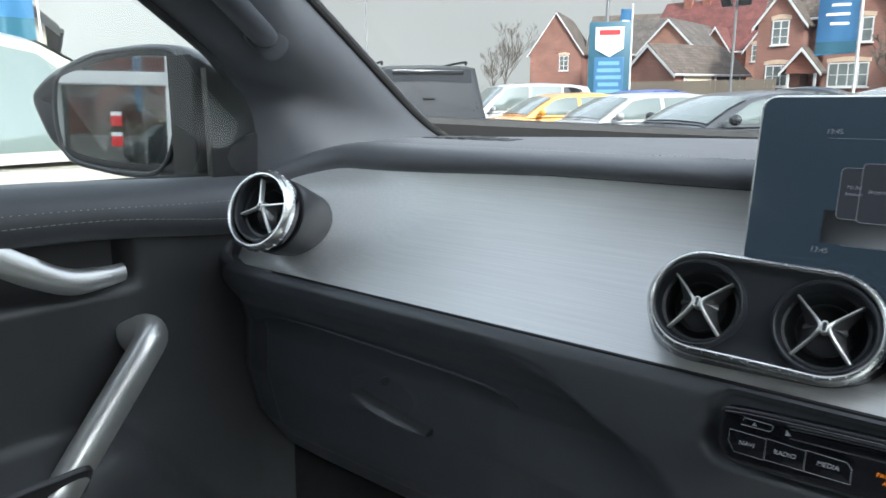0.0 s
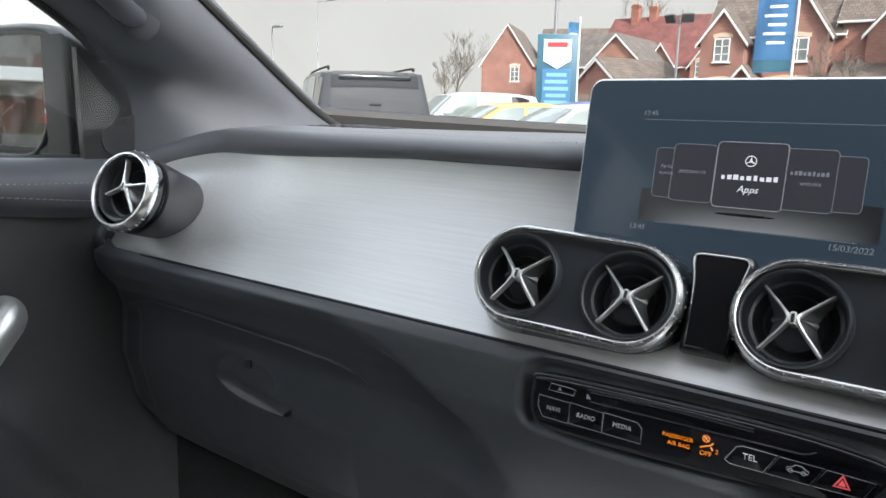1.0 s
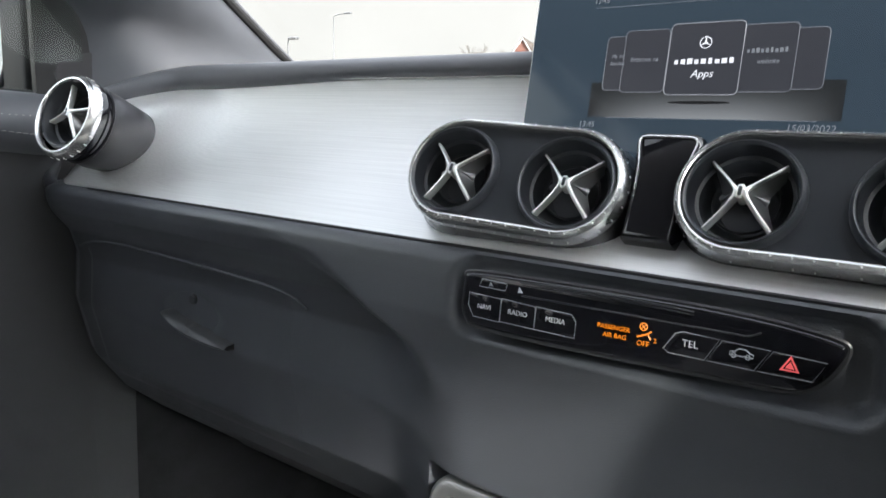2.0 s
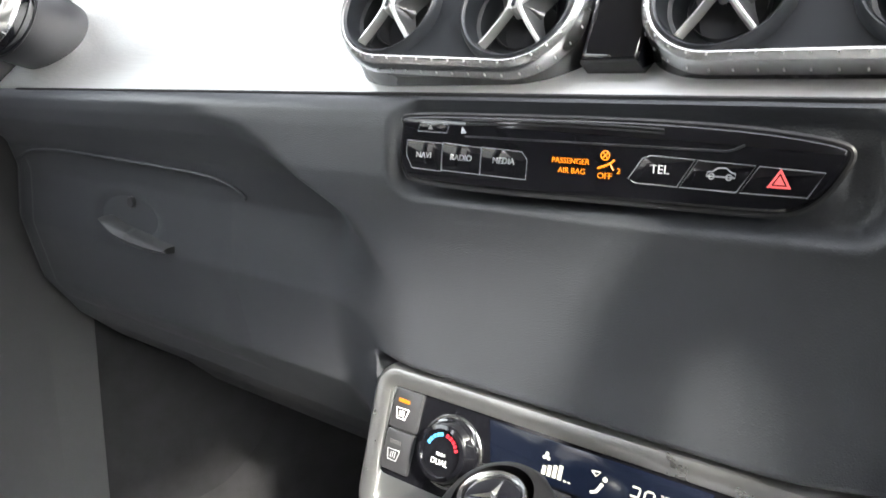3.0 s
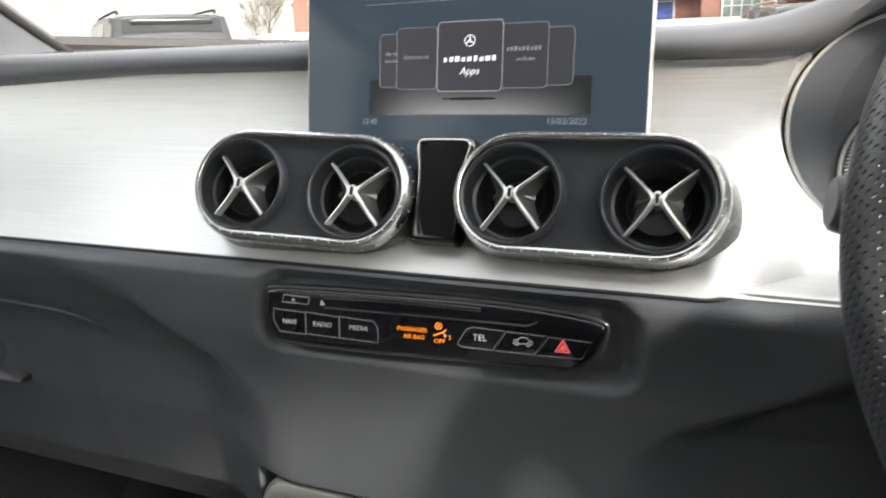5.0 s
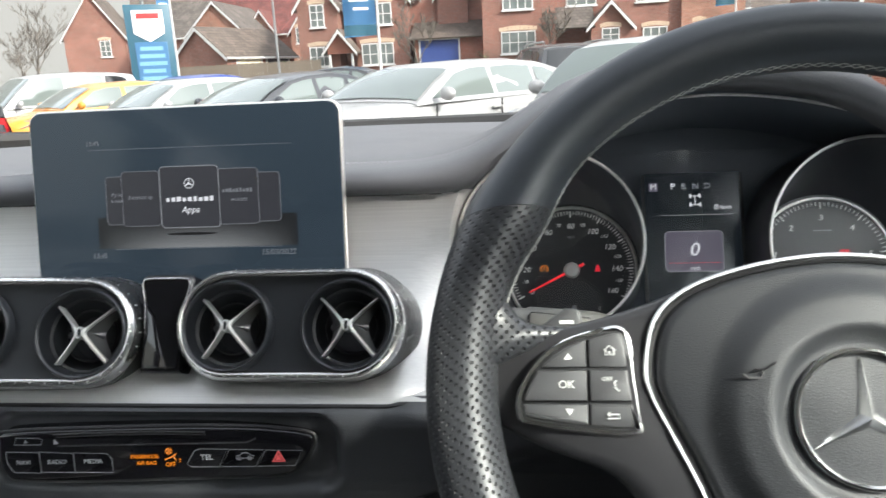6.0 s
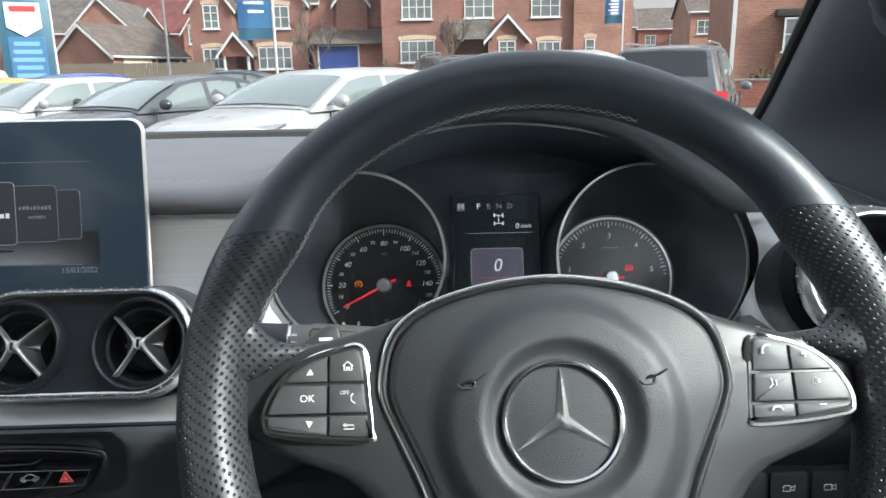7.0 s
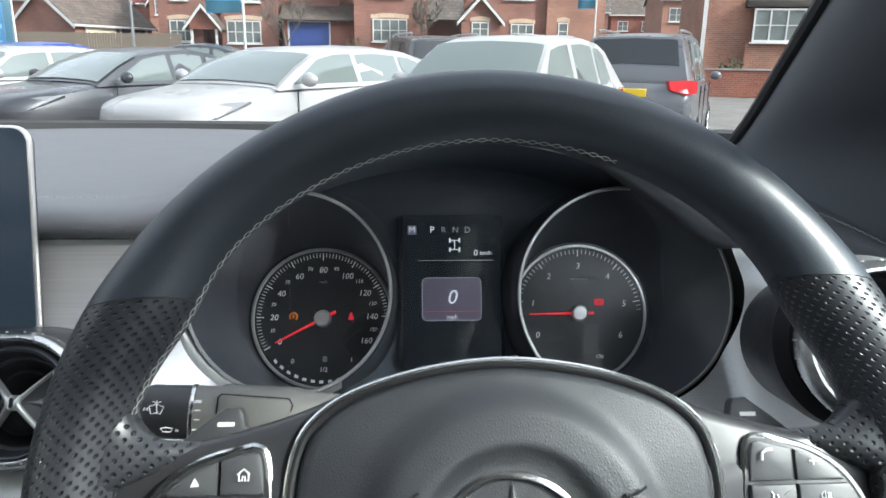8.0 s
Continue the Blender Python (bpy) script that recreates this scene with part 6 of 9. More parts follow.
def cluster():
    t = thing("instrument_cluster", "twin-dial instrument cluster with a lit centre display", "instrument cluster")
    bm = bmesh.new()
    shape(bm, [(u, arch_v(u) + 0.003) for u in [lerp(0.186, -0.186, k / 40) for k in range(41)]] + [(-0.17, -0.083), (0.17, -0.083)], -0.02, -0.002, CLUSTER)
    part("backing", bm, M["hood"], t)
    R = 0.0523

    def put(x, y, z=0.0):
        return CLUSTER @ Matrix.Translation((x, y, z))

    def dial(cx, cy, words, ang, first_tick, last, step, minor):
        cowl_x, cowl_y, big = (COWL_R, 0.011, 0.0) if cx > 0 else (-COWL_L, 0.011 + COWL_UP, -0.0070)
        cone = bmesh.new()
        rings = []
        for k in range(7):
            f = k / 6
            c = Vector((lerp(cowl_x, cx, f), lerp(cowl_y, cy, f), lerp(0.050, 0.0015, f)))
            r = lerp(0.0762 + big, 0.0555, f ** 0.8)
            rings.append([CLUSTER @ (c + Vector((r * math.cos(2 * math.pi * j / 64), r * math.sin(2 * math.pi * j / 64), 0))) for j in range(64)])
        loft(cone, rings, caps=False)
        part("cowl", cone, M["cowl"], t, "black funnel-shaped cowl")
        bm = bmesh.new()
        rings = []
        for r, h in ((0.0762, 0.050), (0.0777, 0.0515), (0.0790, 0.049), (0.0806, 0.03), (0.083, -0.01)):
            rings.append([CLUSTER @ Vector((cowl_x + (r + big) * math.cos(2 * math.pi * j / 64), cowl_y + (r + big) * math.sin(2 * math.pi * j / 64), h)) for j in range(64)])
        loft(bm, rings, caps=False)
        part("cowl_shell", bm, M["smooth_plastic"], t)
        bm = bmesh.new()
        tube(bm, [CLUSTER @ Vector((cowl_x + (0.0770 + big) * math.cos(radians(a)), cowl_y + (0.0770 + big) * math.sin(radians(a)), 0.0515)) for a in range(0, 360, 5)], 0.0013, 6, closed=True)
        part("cowl_rim", bm, M["silver"], t, "fine silver rim")
        m = put(cx, cy)
        bm = bmesh.new()
        shape(bm, disc(0.0556, 56), -0.002, 0.0012, m)
        face = part("dial_face", bm, M["dial"], t, "black dial with white figures")
        bm = bmesh.new()
        tube(bm, [m @ Vector((x, y, 0.002)) for x, y in disc(R, 64)], 0.0013, 6, closed=True)
        part("dial_ring", bm, M["silver"], face, "silver ring")
        bm = bmesh.new()
        v = first_tick
        while v <= last + 1e-6:
            a = ang(v)
            big = abs(v / step - round(v / step)) < 1e-6
            box(bm, R * (0.845 if big else 0.885), R * 0.945, -0.00042 if big else -0.00024, 0.00042 if big else 0.00024, 0.0012, 0.0016, m=m @ pose(0, 0, 0, 0, 0, a))
            v += minor
        part("tick_scale", bm, M["white_ink"], face)
        for v, word, size in words:
            a = radians(ang(v))
            rr = R * (0.70 if size > 0.005 else 0.74)
            lettering(word, size, m @ Matrix.Translation((rr * math.cos(a), rr * math.sin(a), 0.0014)), M["white_ink"], face, slant=0.15)
        return m, face
    sp = [(v, str(v), 0.0062) for v in range(0, 161, 20)] + [(v, str(v), 0.0040) for v in (10, 30, 50, 70, 90, 110, 130, 150)]
    m, face = dial(-0.098, -0.003, sp, lambda v: 208 - v / 160 * 236, 0, 160, 20, 2)
    lettering("mph", 0.0034, m @ Matrix.Translation((0, R * 0.53, 0.0014)), M["grey_ink"], face)
    for word, x, y in (("0", -0.0225, -0.0320), ("1/2", 0.0005, -0.0385), ("1", 0.0215, -0.0315)):
        lettering(word, 0.0048, m @ Matrix.Translation((x, y, 0.0014)), M["white_ink"], face)
    bm = bmesh.new()
    for k in range(11):
        a = lerp(222, 300, k / 10)
        box(bm, R * 0.885, R * 0.925, -0.0015, 0.0015, 0.0012, 0.0017, m=m @ pose(0, 0, 0, 0, 0, a))
    part("fuel_scale", bm, M["white_ink"], face)
    bm = bmesh.new()
    shape(bm, rrect(0.0034, 0.0042, 0.0004, 2, 0.0015, -0.0305), 0.0012, 0.0016, m)
    part("fuel_mark", bm, M["grey_ink"], face)

    def needle(m, a, parent):
        mm = m @ pose(0, 0, 0, 0, 0, a)
        bm = bmesh.new()
        shape(bm, [(-0.011, -0.0012), (0.0385, -0.0006), (0.0395, 0), (0.0385, 0.0006), (-0.011, 0.0012)], 0.0045, 0.0058, mm, 0.0004, 1)
        nd = part("needle", bm, M["needle"], parent, "red needle")
        bm = bmesh.new()
        lathe(bm, [(0.0066, 0.002), (0.0064, 0.0062), (0.0050, 0.0074), (0.0001, 0.0076)], m, 28)
        part("needle_cap", bm, M["silver"], parent, "silver cap")
    needle(m, 207, face)
    bm = bmesh.new()
    tube(bm, [m @ Vector((-0.0222 + 0.0028 * math.cos(radians(a)), 0.0016 + 0.0028 * math.sin(radians(a)), 0.0016)) for a in range(-50, 235, 15)], 0.0005, 4)
    box(bm, -0.0226, -0.0218, 0.0005, 0.0032, 0.0014, 0.0018, m=m)
    part("tyre_lamp", bm, M["amber"], face, "amber warning lamp")
    bm = bmesh.new()
    shape(bm, [(0.0188, -0.0012), (0.0232, -0.0012), (0.0222, 0.0028), (0.0212, 0.0050), (0.0200, 0.0030)], 0.0012, 0.0018, m)
    part("belt_lamp", bm, M["red_lamp"], face, "red warning lamp")
    tw = [(k, str(k), 0.0066) for k in range(0, 7)]
    m, face = dial(0.0985, -0.001, tw, lambda v: 207 - 39.2 * v, 0, 5.2, 1, 0.1)
    needle(m, 180.5, face)
    lettering("120", 0.0042, m @ Matrix.Translation((0.0155, -0.0335, 0.0014)), M["white_ink"], face)
    bm = bmesh.new()
    box(bm, -0.006, 0.008, 0.0262, 0.0270, 0.0012, 0.0016, m=m)
    part("unit_bar", bm, M["grey_ink"], face)
    bm = bmesh.new()
    shape(bm, rrect(0.0074, 0.0052, 0.0012, 2, 0.0165, 0.0085), 0.0012, 0.0017, m)
    lamp = part("brake_lamp", bm, M["red_lamp"], face, "red parking brake lamp")
    lettering("P", 0.0040, m @ Matrix.Translation((0.0165, 0.0084, 0.0020)), M["dark"], lamp)
    # clear curved lens over the whole cluster
    bm = bmesh.new()
    sheet(bm, lambda u, v: CLUSTER @ Vector((lerp(-0.178, 0.178, u), lerp(-0.052, 0.083, v), lerp(0.012, 0.047, v) - 0.012 * math.sin(math.pi * v) - 0.004 * (2 * u - 1) ** 2)), 24, 16)
    lens = part("lens", bm, M["lens"], t, "clear reflective lens", smooth=80)
    lens.visible_shadow = False
    # middle display
    bm = bmesh.new()
    shape(bm, rrect(0.080, 0.120, 0.004, 3, 0, 0.0155), -0.002, 0.0030, CLUSTER)
    scr = part("centre_display", bm, M["lcd_mid"], t, "dark lit display")
    bm = bmesh.new()
    for x in (-0.0385, 0.0385):
        box(bm, x - 0.0012, x + 0.0012, -0.042, 0.074, 0.0030, 0.0042, m=CLUSTER)
    part("display_edge", bm, M["smooth_plastic"], scr)
    k = put(0, 0, 0.0032)
    bm = bmesh.new()
    shape(bm, rrect(0.0070, 0.0072, 0.0008, 2, -0.0302, 0.0640), -0.0002, 0.0001, k)
    part("mode_box", bm, M["tile_violet"], scr)
    lettering("M", 0.0068, k @ Matrix.Translation((-0.0302, 0.0640, 0.0003)), M["ui_text"], scr)
    lettering("P", 0.0072, k @ Matrix.Translation((-0.0148, 0.0640, 0.0002)), M["ui_text"], scr)
    for w, x in (("R", -0.006), ("N", 0.0033), ("D", 0.0126)):
        lettering(w, 0.0066, k @ Matrix.Translation((x, 0.0640, 0.0002)), M["ui_dim"], scr)
    lettering("0", 0.0066, k @ Matrix.Translation((0.0185, 0.0462, 0.0002)), M["ui_text"], scr, slant=0.1)
    lettering("km/h", 0.0046, k @ Matrix.Translation((0.0265, 0.0460, 0.0002)), M["ui_text"], scr)
    bm = bmesh.new()
    for x in (-0.0012, 0.0062):
        for y in (0.0488, 0.0560):
            box(bm, x - 0.0006, x + 0.0006, y - 0.0017, y + 0.0017, 0, 0.0002, m=k)
    for y in (0.0488, 0.0560):
        box(bm, -0.0012, 0.0062, y - 0.0003, y + 0.0003, 0, 0.0002, m=k)
    box(bm, 0.0022, 0.0028, 0.0488, 0.0560, 0, 0.0002, m=k)
    part("axle_mark", bm, M["ui_text"], scr)
    bm = bmesh.new()
    box(bm, -0.026, 0.0325, 0.0403, 0.0407, 0, 0.0002, m=k)
    part("rule", bm, M["ui_edge"], scr)
    bm = bmesh.new()
    shape(bm, rrect(0.0452, 0.0325, 0.0034, 3, -0.0002, 0.0108), -0.0002, 0.0001, k)
    tile = part("speed_tile", bm, M["tile_violet"], scr, "violet-grey speed tile")
    bm = bmesh.new()
    tube(bm, [k @ Vector((x, y, 0.0002)) for x, y in rrect(0.0452, 0.0325, 0.0034, 3, -0.0002, 0.0108)], 0.0003, 4, closed=True)
    part("tile_edge", bm, M["ui_edge"], tile)
    lettering("0", 0.0155, k @ Matrix.Translation((-0.0002, 0.0118, 0.0003)), M["ui_text"], tile, slant=0.2)
    lettering("mph", 0.0046, k @ Matrix.Translation((0, -0.0030, 0.0003)), M["ui_text"], tile, slant=0.1)
    bm = bmesh.new()
    box(bm, -0.020, 0.020, 0.0012, 0.0015, 0.0002, 0.0003, m=k)
    part("red_rule", bm, M["red_lamp"], tile)


M["lens"] = glass("clear_lens", (0.97, 0.97, 0.97), 0.05)
# A faint added glow lifts the black dial face.
M["dial"] = mat("glowing_dial_black", (0.020, 0.021, 0.024), 0.30, emit=(0.12, 0.13, 0.14), estr=0.03, vary=0.2, vscale=60)
M["needle"] = mat("needle_red", (0.5, 0.02, 0.02), 0.4, emit=(1.0, 0.035, 0.055), estr=0.42, vary=0.05)
M["lcd_mid"] = mat("centre_lcd", (0.006, 0.008, 0.010), 0.18, emit=(0.10, 0.14, 0.18), estr=0.05, vary=0.05)
M["tile_violet"] = mat("violet_tile", (0.01, 0.01, 0.012), 0.3, emit=(0.22, 0.20, 0.28), estr=0.28, vary=0.3, vscale=60)
cluster()


# ---- steering wheel ----
WHEEL = plane_at((0.3455, 0.3945, 1.3235), (1, 0, 0), (0, math.sin(radians(27.5)), math.cos(radians(27.5))))
HUB_V = -0.0148


def rim_point(a, around, grow=0.0):
    """A point of the rim's skin: a is the clock angle (degrees, from the right, upwards), around the angle about its section."""
    R = 0.1648
    ar = radians(a)
    grip = max(ss(38, 24, abs(a - 0) if a <= 180 else abs(a - 360)), ss(38, 24, abs(a - 180)))
    thumb = math.exp(-((a - 150) / 9) ** 2) + math.exp(-((a - 30) / 9) ** 2)
    rr = 0.0158 + 0.0008 * grip + 0.0022 * thumb + grow
    rz = 0.0172 + 0.0012 * grip + grow
    # flattened towards the bottom
    Rv = R * (1 - 0.05 * ss(200, 270, a) * ss(340, 270, a))
    r = Rv + rr * math.cos(around) - 0.002 * thumb
    return Vector((r * math.cos(ar), r * math.sin(ar), rz * math.sin(around)))


def rim_piece(a0, a1, mname, t, name, label, lean0=0.0, lean1=0.0, grow=0.0):
    """A stretch of the rim; lean0 and lean1 slant its two ends, in degrees, from the inner to the outer side."""
    n = max(8, int(abs(a1 - a0) / 2))
    seg = 26
    bm = bmesh.new()
    lay = bm.loops.layers.uv.new("UVMap")
    rows = []
    for i in range(n + 1):
        f = i / n
        a = lerp(a0, a1, f)
        rows.append([bm.verts.new(WHEEL @ rim_point((a + lerp(lean0, lean1, f) * math.cos(2 * math.pi * j / seg)) % 360, 2 * math.pi * j / seg, grow)) for j in range(seg)])
    for i in range(n):
        for j in range(seg):
            k = (j + 1) % seg
            f = bm.faces.new((rows[i][j], rows[i][k], rows[i + 1][k], rows[i + 1][j]))
            for lp, (ii, jj) in zip(f.loops, ((i, j), (i, j + 1), (i + 1, j + 1), (i + 1, j))):
                lp[lay].uv = (radians(lerp(a0, a1, ii / n)) * 0.1648, jj / seg * 0.112)
    for r in (rows[0], rows[-1]):
        bm.faces.new(r)
    return part(name, bm, M[mname], t, label, smooth=60)


def polar(outline, c, n=72):
    """Distance from c to a closed outline at n even angles."""
    res = []
    for k in range(n):
        a = 2 * math.pi * k / n
        d = Vector((math.cos(a), math.sin(a)))
        best = 0.0
        for i in range(len(outline)):
            p, q = Vector(outline[i]) - Vector(c), Vector(outline[(i + 1) % len(outline)]) - Vector(c)
            e = q - p
            den = d.x * e.y - d.y * e.x
            if abs(den) < 1e-12:
                continue
            s = (p.x * e.y - p.y * e.x) / den
            w = (p.x * d.y - p.y * d.x) / den
            if s > 0 and -1e-9 <= w <= 1 + 1e-9:
                best = max(best, s)
        res.append(best)
    return res


def mirrored(pts):
    """The right half from the left half of an outline (from the top middle, down the left, to the bottom middle)."""
    return pts + [(-x, y) for x, y in reversed(pts[1:-1])]


def steering_wheel():
    t = thing("steering_wheel", "black leather multi-function steering wheel with perforated grips and silver accents", "steering wheel")
    rim_piece(32, 151, "wheel_leather", t, "upper_rim", "smooth black leather upper rim", -4.4, 4.4)
    rim_piece(151.15, 212, "wheel_dots", t, "perforated_grip", "perforated leather grip", 4.4, 0.0)
    rim_piece(-32, 31.85, "wheel_dots", t, "perforated_grip", "perforated leather grip", 0.0, -4.4)
    rim_piece(212.6, 327.4, "wheel_leather", t, "lower_rim", "smooth black leather lower rim")
    # cross-stitched seam along the inner side of the rim
    bm = bmesh.new()
    for base, ph in ((0.935, 0.0), (0.965, math.pi)):
        pts = []
        for k in range(500):
            a = 69 + k * 0.2
            w = 0.5 + 0.5 * math.sin(a * 2 * math.pi / 2.1 + ph)
            pts.append(WHEEL @ rim_point(a, math.pi * (base + 0.022 * w ** 2), 0.0003 + 0.0002 * w))
        tube(bm, pts, 0.00019, 4)
    part("stitching", bm, M["wheel_thread"], t, "pale grey cross stitching")
    # thumb rests: the grip's leather runs in a hollow curve into the spoke
    for s in (-1, 1):
        line = [(-0.1075, 0.0255, 178.5, 0.45), (-0.1175, 0.0252, 178.0, 0.7)]
        for k in range(9):
            a = radians(lerp(-90, -198.6, k / 8))
            line.append((-0.1275 + 0.0165 * math.cos(a), 0.0425 + 0.0165 * math.sin(a), lerp(177.0, 163.0, k / 8), 1.0))
        line += [(-0.1425, 0.0525, 160.0, 0.9), (-0.1425, 0.0590, 157.0, 0.6)]
        bm = bmesh.new()
        lay = bm.loops.layers.uv.new("UVMap")
        rows = []
        for px, py, a, full in line:
            qx, qy = 0.1575 * math.cos(radians(a)), 0.1575 * math.sin(radians(a))
            if py < 0.0258:
                qy = 0.004
            ring = []
            for k, h in ((0.0, 0.0115), (0.25, 0.0112), (0.5, 0.0100), (0.75, 0.0080), (0.92, 0.0050), (1.0, 0.0006), (0.95, -0.0050), (0.7, -0.0085), (0.0, -0.0110)):
                ring.append(bm.verts.new(Vector((s * -lerp(qx, px, k), lerp(qy, py, k), h * full + 0.003 * (full - 1)))))
            rows.append(ring)
        for p, q in zip(rows, rows[1:]):
            for k in range(len(p)):
                n = (k + 1) % len(p)
                f = bm.faces.new((p[k], p[n], q[n], q[k]))
                for lp in f.loops:
                    lp[lay].uv = (lp.vert.co.x, lp.vert.co.y)
        for ring in (rows[0], rows[-1]):
            bm.faces.new(ring)
        bmesh.ops.recalc_face_normals(bm, faces=bm.faces[:])
        bm.transform(WHEEL)
        part("thumb_rest", bm, M["wheel_dots"], t, smooth=70)
    # hub and spokes in one moulded shell
    left = [(0.0, 0.0560), (-0.030, 0.0525), (-0.052, 0.0475), (-0.078, 0.0365), (-0.105, 0.0285), (-0.130, 0.0238), (-0.1455, 0.0275), (-0.158, 0.022), (-0.156, -0.010), (-0.1505, -0.0180), (-0.125, -0.0300), (-0.098, -0.0400), (-0.080, -0.062), (-0.060, -0.095), (-0.040, -0.120), (-0.032, -0.148), (-0.018, -0.152), (0.0, -0.152)]
    out = mirrored(left)
    pr = polar([(p.x, p.y) for p in smooth_line([(x, y, 0) for x, y in out], 4, True)], (0, -0.010), 120)
    bm = bmesh.new()
    rings = []
    for f, h in ((1.0, -0.012), (1.0, -0.002), (0.985, 0.0035), (0.955, 0.0062), (0.90, 0.0075), (0.6, 0.0085), (0.2, 0.0085)):
        rings.append([WHEEL @ Vector((f * d * math.cos(2 * math.pi * k / 120), -0.010 + f * d * math.sin(2 * math.pi * k / 120), h - 0.006 * ss(0.09, 0.15, f * d))) for k, d in enumerate(pr)])
    loft(bm, rings)
    part("spoke_shell", bm, M["smooth_plastic"], t, "satin black spoke moulding", smooth=60)
    # airbag cover: bowed, with a round swelling and a dished ring about the badge
    left = [(0.0, 0.0525), (-0.026, 0.0500), (-0.050, 0.0440), (-0.067, 0.0360), (-0.0775, 0.0245), (-0.0815, 0.006), (-0.0795, -0.006), (-0.0705, -0.0250), (-0.0625, -0.0420), (-0.0520, -0.0680), (-0.036, -0.090), (-0.018, -0.099), (0.0, -0.101)]
    pad = [(p.x, p.y) for p in smooth_line([(x, y, 0) for x, y in mirrored(left)], 5, True)]
    N = 140
    pr = polar(pad, (0, HUB_V), N)
    bm = bmesh.new()
    rings = []
    fr = [1.0, 0.997, 0.985, 0.97, 0.95, 0.925, 0.9, 0.875, 0.85, 0.825, 0.8, 0.775, 0.75, 0.725, 0.7, 0.675, 0.65, 0.625, 0.6, 0.575, 0.55, 0.525, 0.5, 0.47, 0.44, 0.41, 0.38, 0.35, 0.30, 0.2, 0.1]
    for f in fr:
        ring = []
        for k, d in enumerate(pr):
            r = f * d
            edge = ss(1.0, 0.95, f)
            h = 0.0040 + 0.0075 * edge ** 0.6 + 0.010 * (1 - f * f)
            h += 0.0050 * ss(0.0615, 0.0490, r)
            h -= 0.0062 * ss(0.0385, 0.0295, r)
            ring.append(WHEEL @ Vector((r * math.cos(2 * math.pi * k / N), HUB_V + r * math.sin(2 * math.pi * k / N), h)))
        rings.append(ring)
    loft(bm, rings)
    part("airbag_cover", bm, M["airbag"], t, "grained black airbag cover", smooth=60)
    bm = bmesh.new()
    line = inset(pad, -0.0022)
    low = min(range(len(line)), key=lambda i: line[i][1])
    line = line[low:] + line[:low]
    tube(bm, [WHEEL @ Vector((x, y, 0.0092)) for x, y in line if y > -0.062], 0.0011, 8)
    gap = bmesh.new()
    ring = inset(pad, -0.0004)
    tube(gap, [WHEEL @ Vector((x, y, 0.0078)) for x, y in ring[low:] + ring[:low]], 0.0015, 6)
    part("cover_gap", gap, M["dark"], t)
    part("cover_strip", bm, M["chrome"], t, "thin silver strip round the cover")
    # badge
    bmat = WHEEL @ Matrix.Translation((0, HUB_V, 0.0195))
    bm = bmesh.new()
    lathe(bm, [(0.0285, -0.006), (0.0285, 0.0010), (0.0278, 0.0026), (0.0268, 0.0030), (0.0258, 0.0020), (0.0254, -0.002)], bmat, 64)
    badge = part("badge_ring", bm, M["chrome"], t, "chrome badge ring")
    bm = bmesh.new()
    lathe(bm, [(0.0256, -0.002), (0.0001, -0.0014)], bmat, 48)
    part("badge_plate", bm, M["airbag"], badge)
    emblem(badge, bmat @ Matrix.Translation((0, 0, -0.0004)), 0.0252, 0.0030)
    # horn marks
    for s in (-1, 1):
        bm = bmesh.new()
        pts = [(-0.0042, -0.0006), (-0.0028, -0.0018), (0.0005, -0.0018), (0.0012, -0.0006), (0.0008, 0.0006), (-0.0008, 0.0006), (-0.0018, -0.0002), (0.0020, 0.0008), (0.0046, 0.0024)]
        tube(bm, [WHEEL @ Vector((s * 0.0415 + x * 1.5, 0.0035 + y * 1.5, 0.0247)) for x, y in pts], 0.0005, 4)
        part("horn_mark", bm, M["dark"], t)
    # switch groups
    for s in (-1, 1):
        left = [(-0.1010, 0.0225), (-0.0945, 0.0232), (-0.0908, 0.0185), (-0.0890, 0.0), (-0.0872, -0.0175), (-0.0895, -0.0215), (-0.110, -0.0205), (-0.1345, -0.0172), (-0.1385, -0.0130), (-0.1375, -0.0040), (-0.1300, 0.0085), (-0.1175, 0.0175)]
        o = [(p.x * (1 if s < 0 else -1) + (0.0035 if s > 0 else 0.0), p.y * (1 if s < 0 else 0.94) + (0.0015 if s > 0 else 0.0)) for p in smooth_line([(x, y, 0) for x, y in left], 4, True)]
        bm = bmesh.new()
        shape(bm, inset(o, 0.0002), 0.0, 0.0078, WHEEL, 0.0008)
        grp = part("switch_block", bm, M["smooth_plastic"], t, "group of black steering wheel switches")
        bm = bmesh.new()
        tube(bm, [WHEEL @ Vector((x, y, 0.0072)) for x, y in o], 0.0014, 6, closed=True)
        part("switch_surround", bm, M["chrome"], grp, "bright silver surround")
        o2 = inset(o, 0.0022)
        ux = 0.1085 * s + (0.005 if s > 0 else 0)
        rows = ((0.030, 0.0062), (0.0048, -0.0083), (-0.0097, -0.03))
        for c in (0, 1):
            for r, (y1, y0) in enumerate(rows):
                cell = clip(clip(clip(o2, 0, ux - 0.0006, True) if c == 0 else clip(o2, 0, ux + 0.0006, False), 1, y1, True), 1, y0, False)
                if len(cell) < 3:
                    continue
                bm = bmesh.new()
                shape(bm, cell, 0.004, 0.0102 if r == 1 else 0.0094, WHEEL, 0.0010, 2)
                part("switch", bm, M["plastic"], grp)
        zz = 0.0106

        def mark(name, lines, cx, cy, rad=0.00035):
            bm = bmesh.new()
            for ln in lines:
                tube(bm, [WHEEL @ Vector((cx + 0.8 * x, cy + 0.8 * y, zz)) for x, y in ln], rad * 0.85, 4)
            part(name, bm, M["white_ink"], grp)
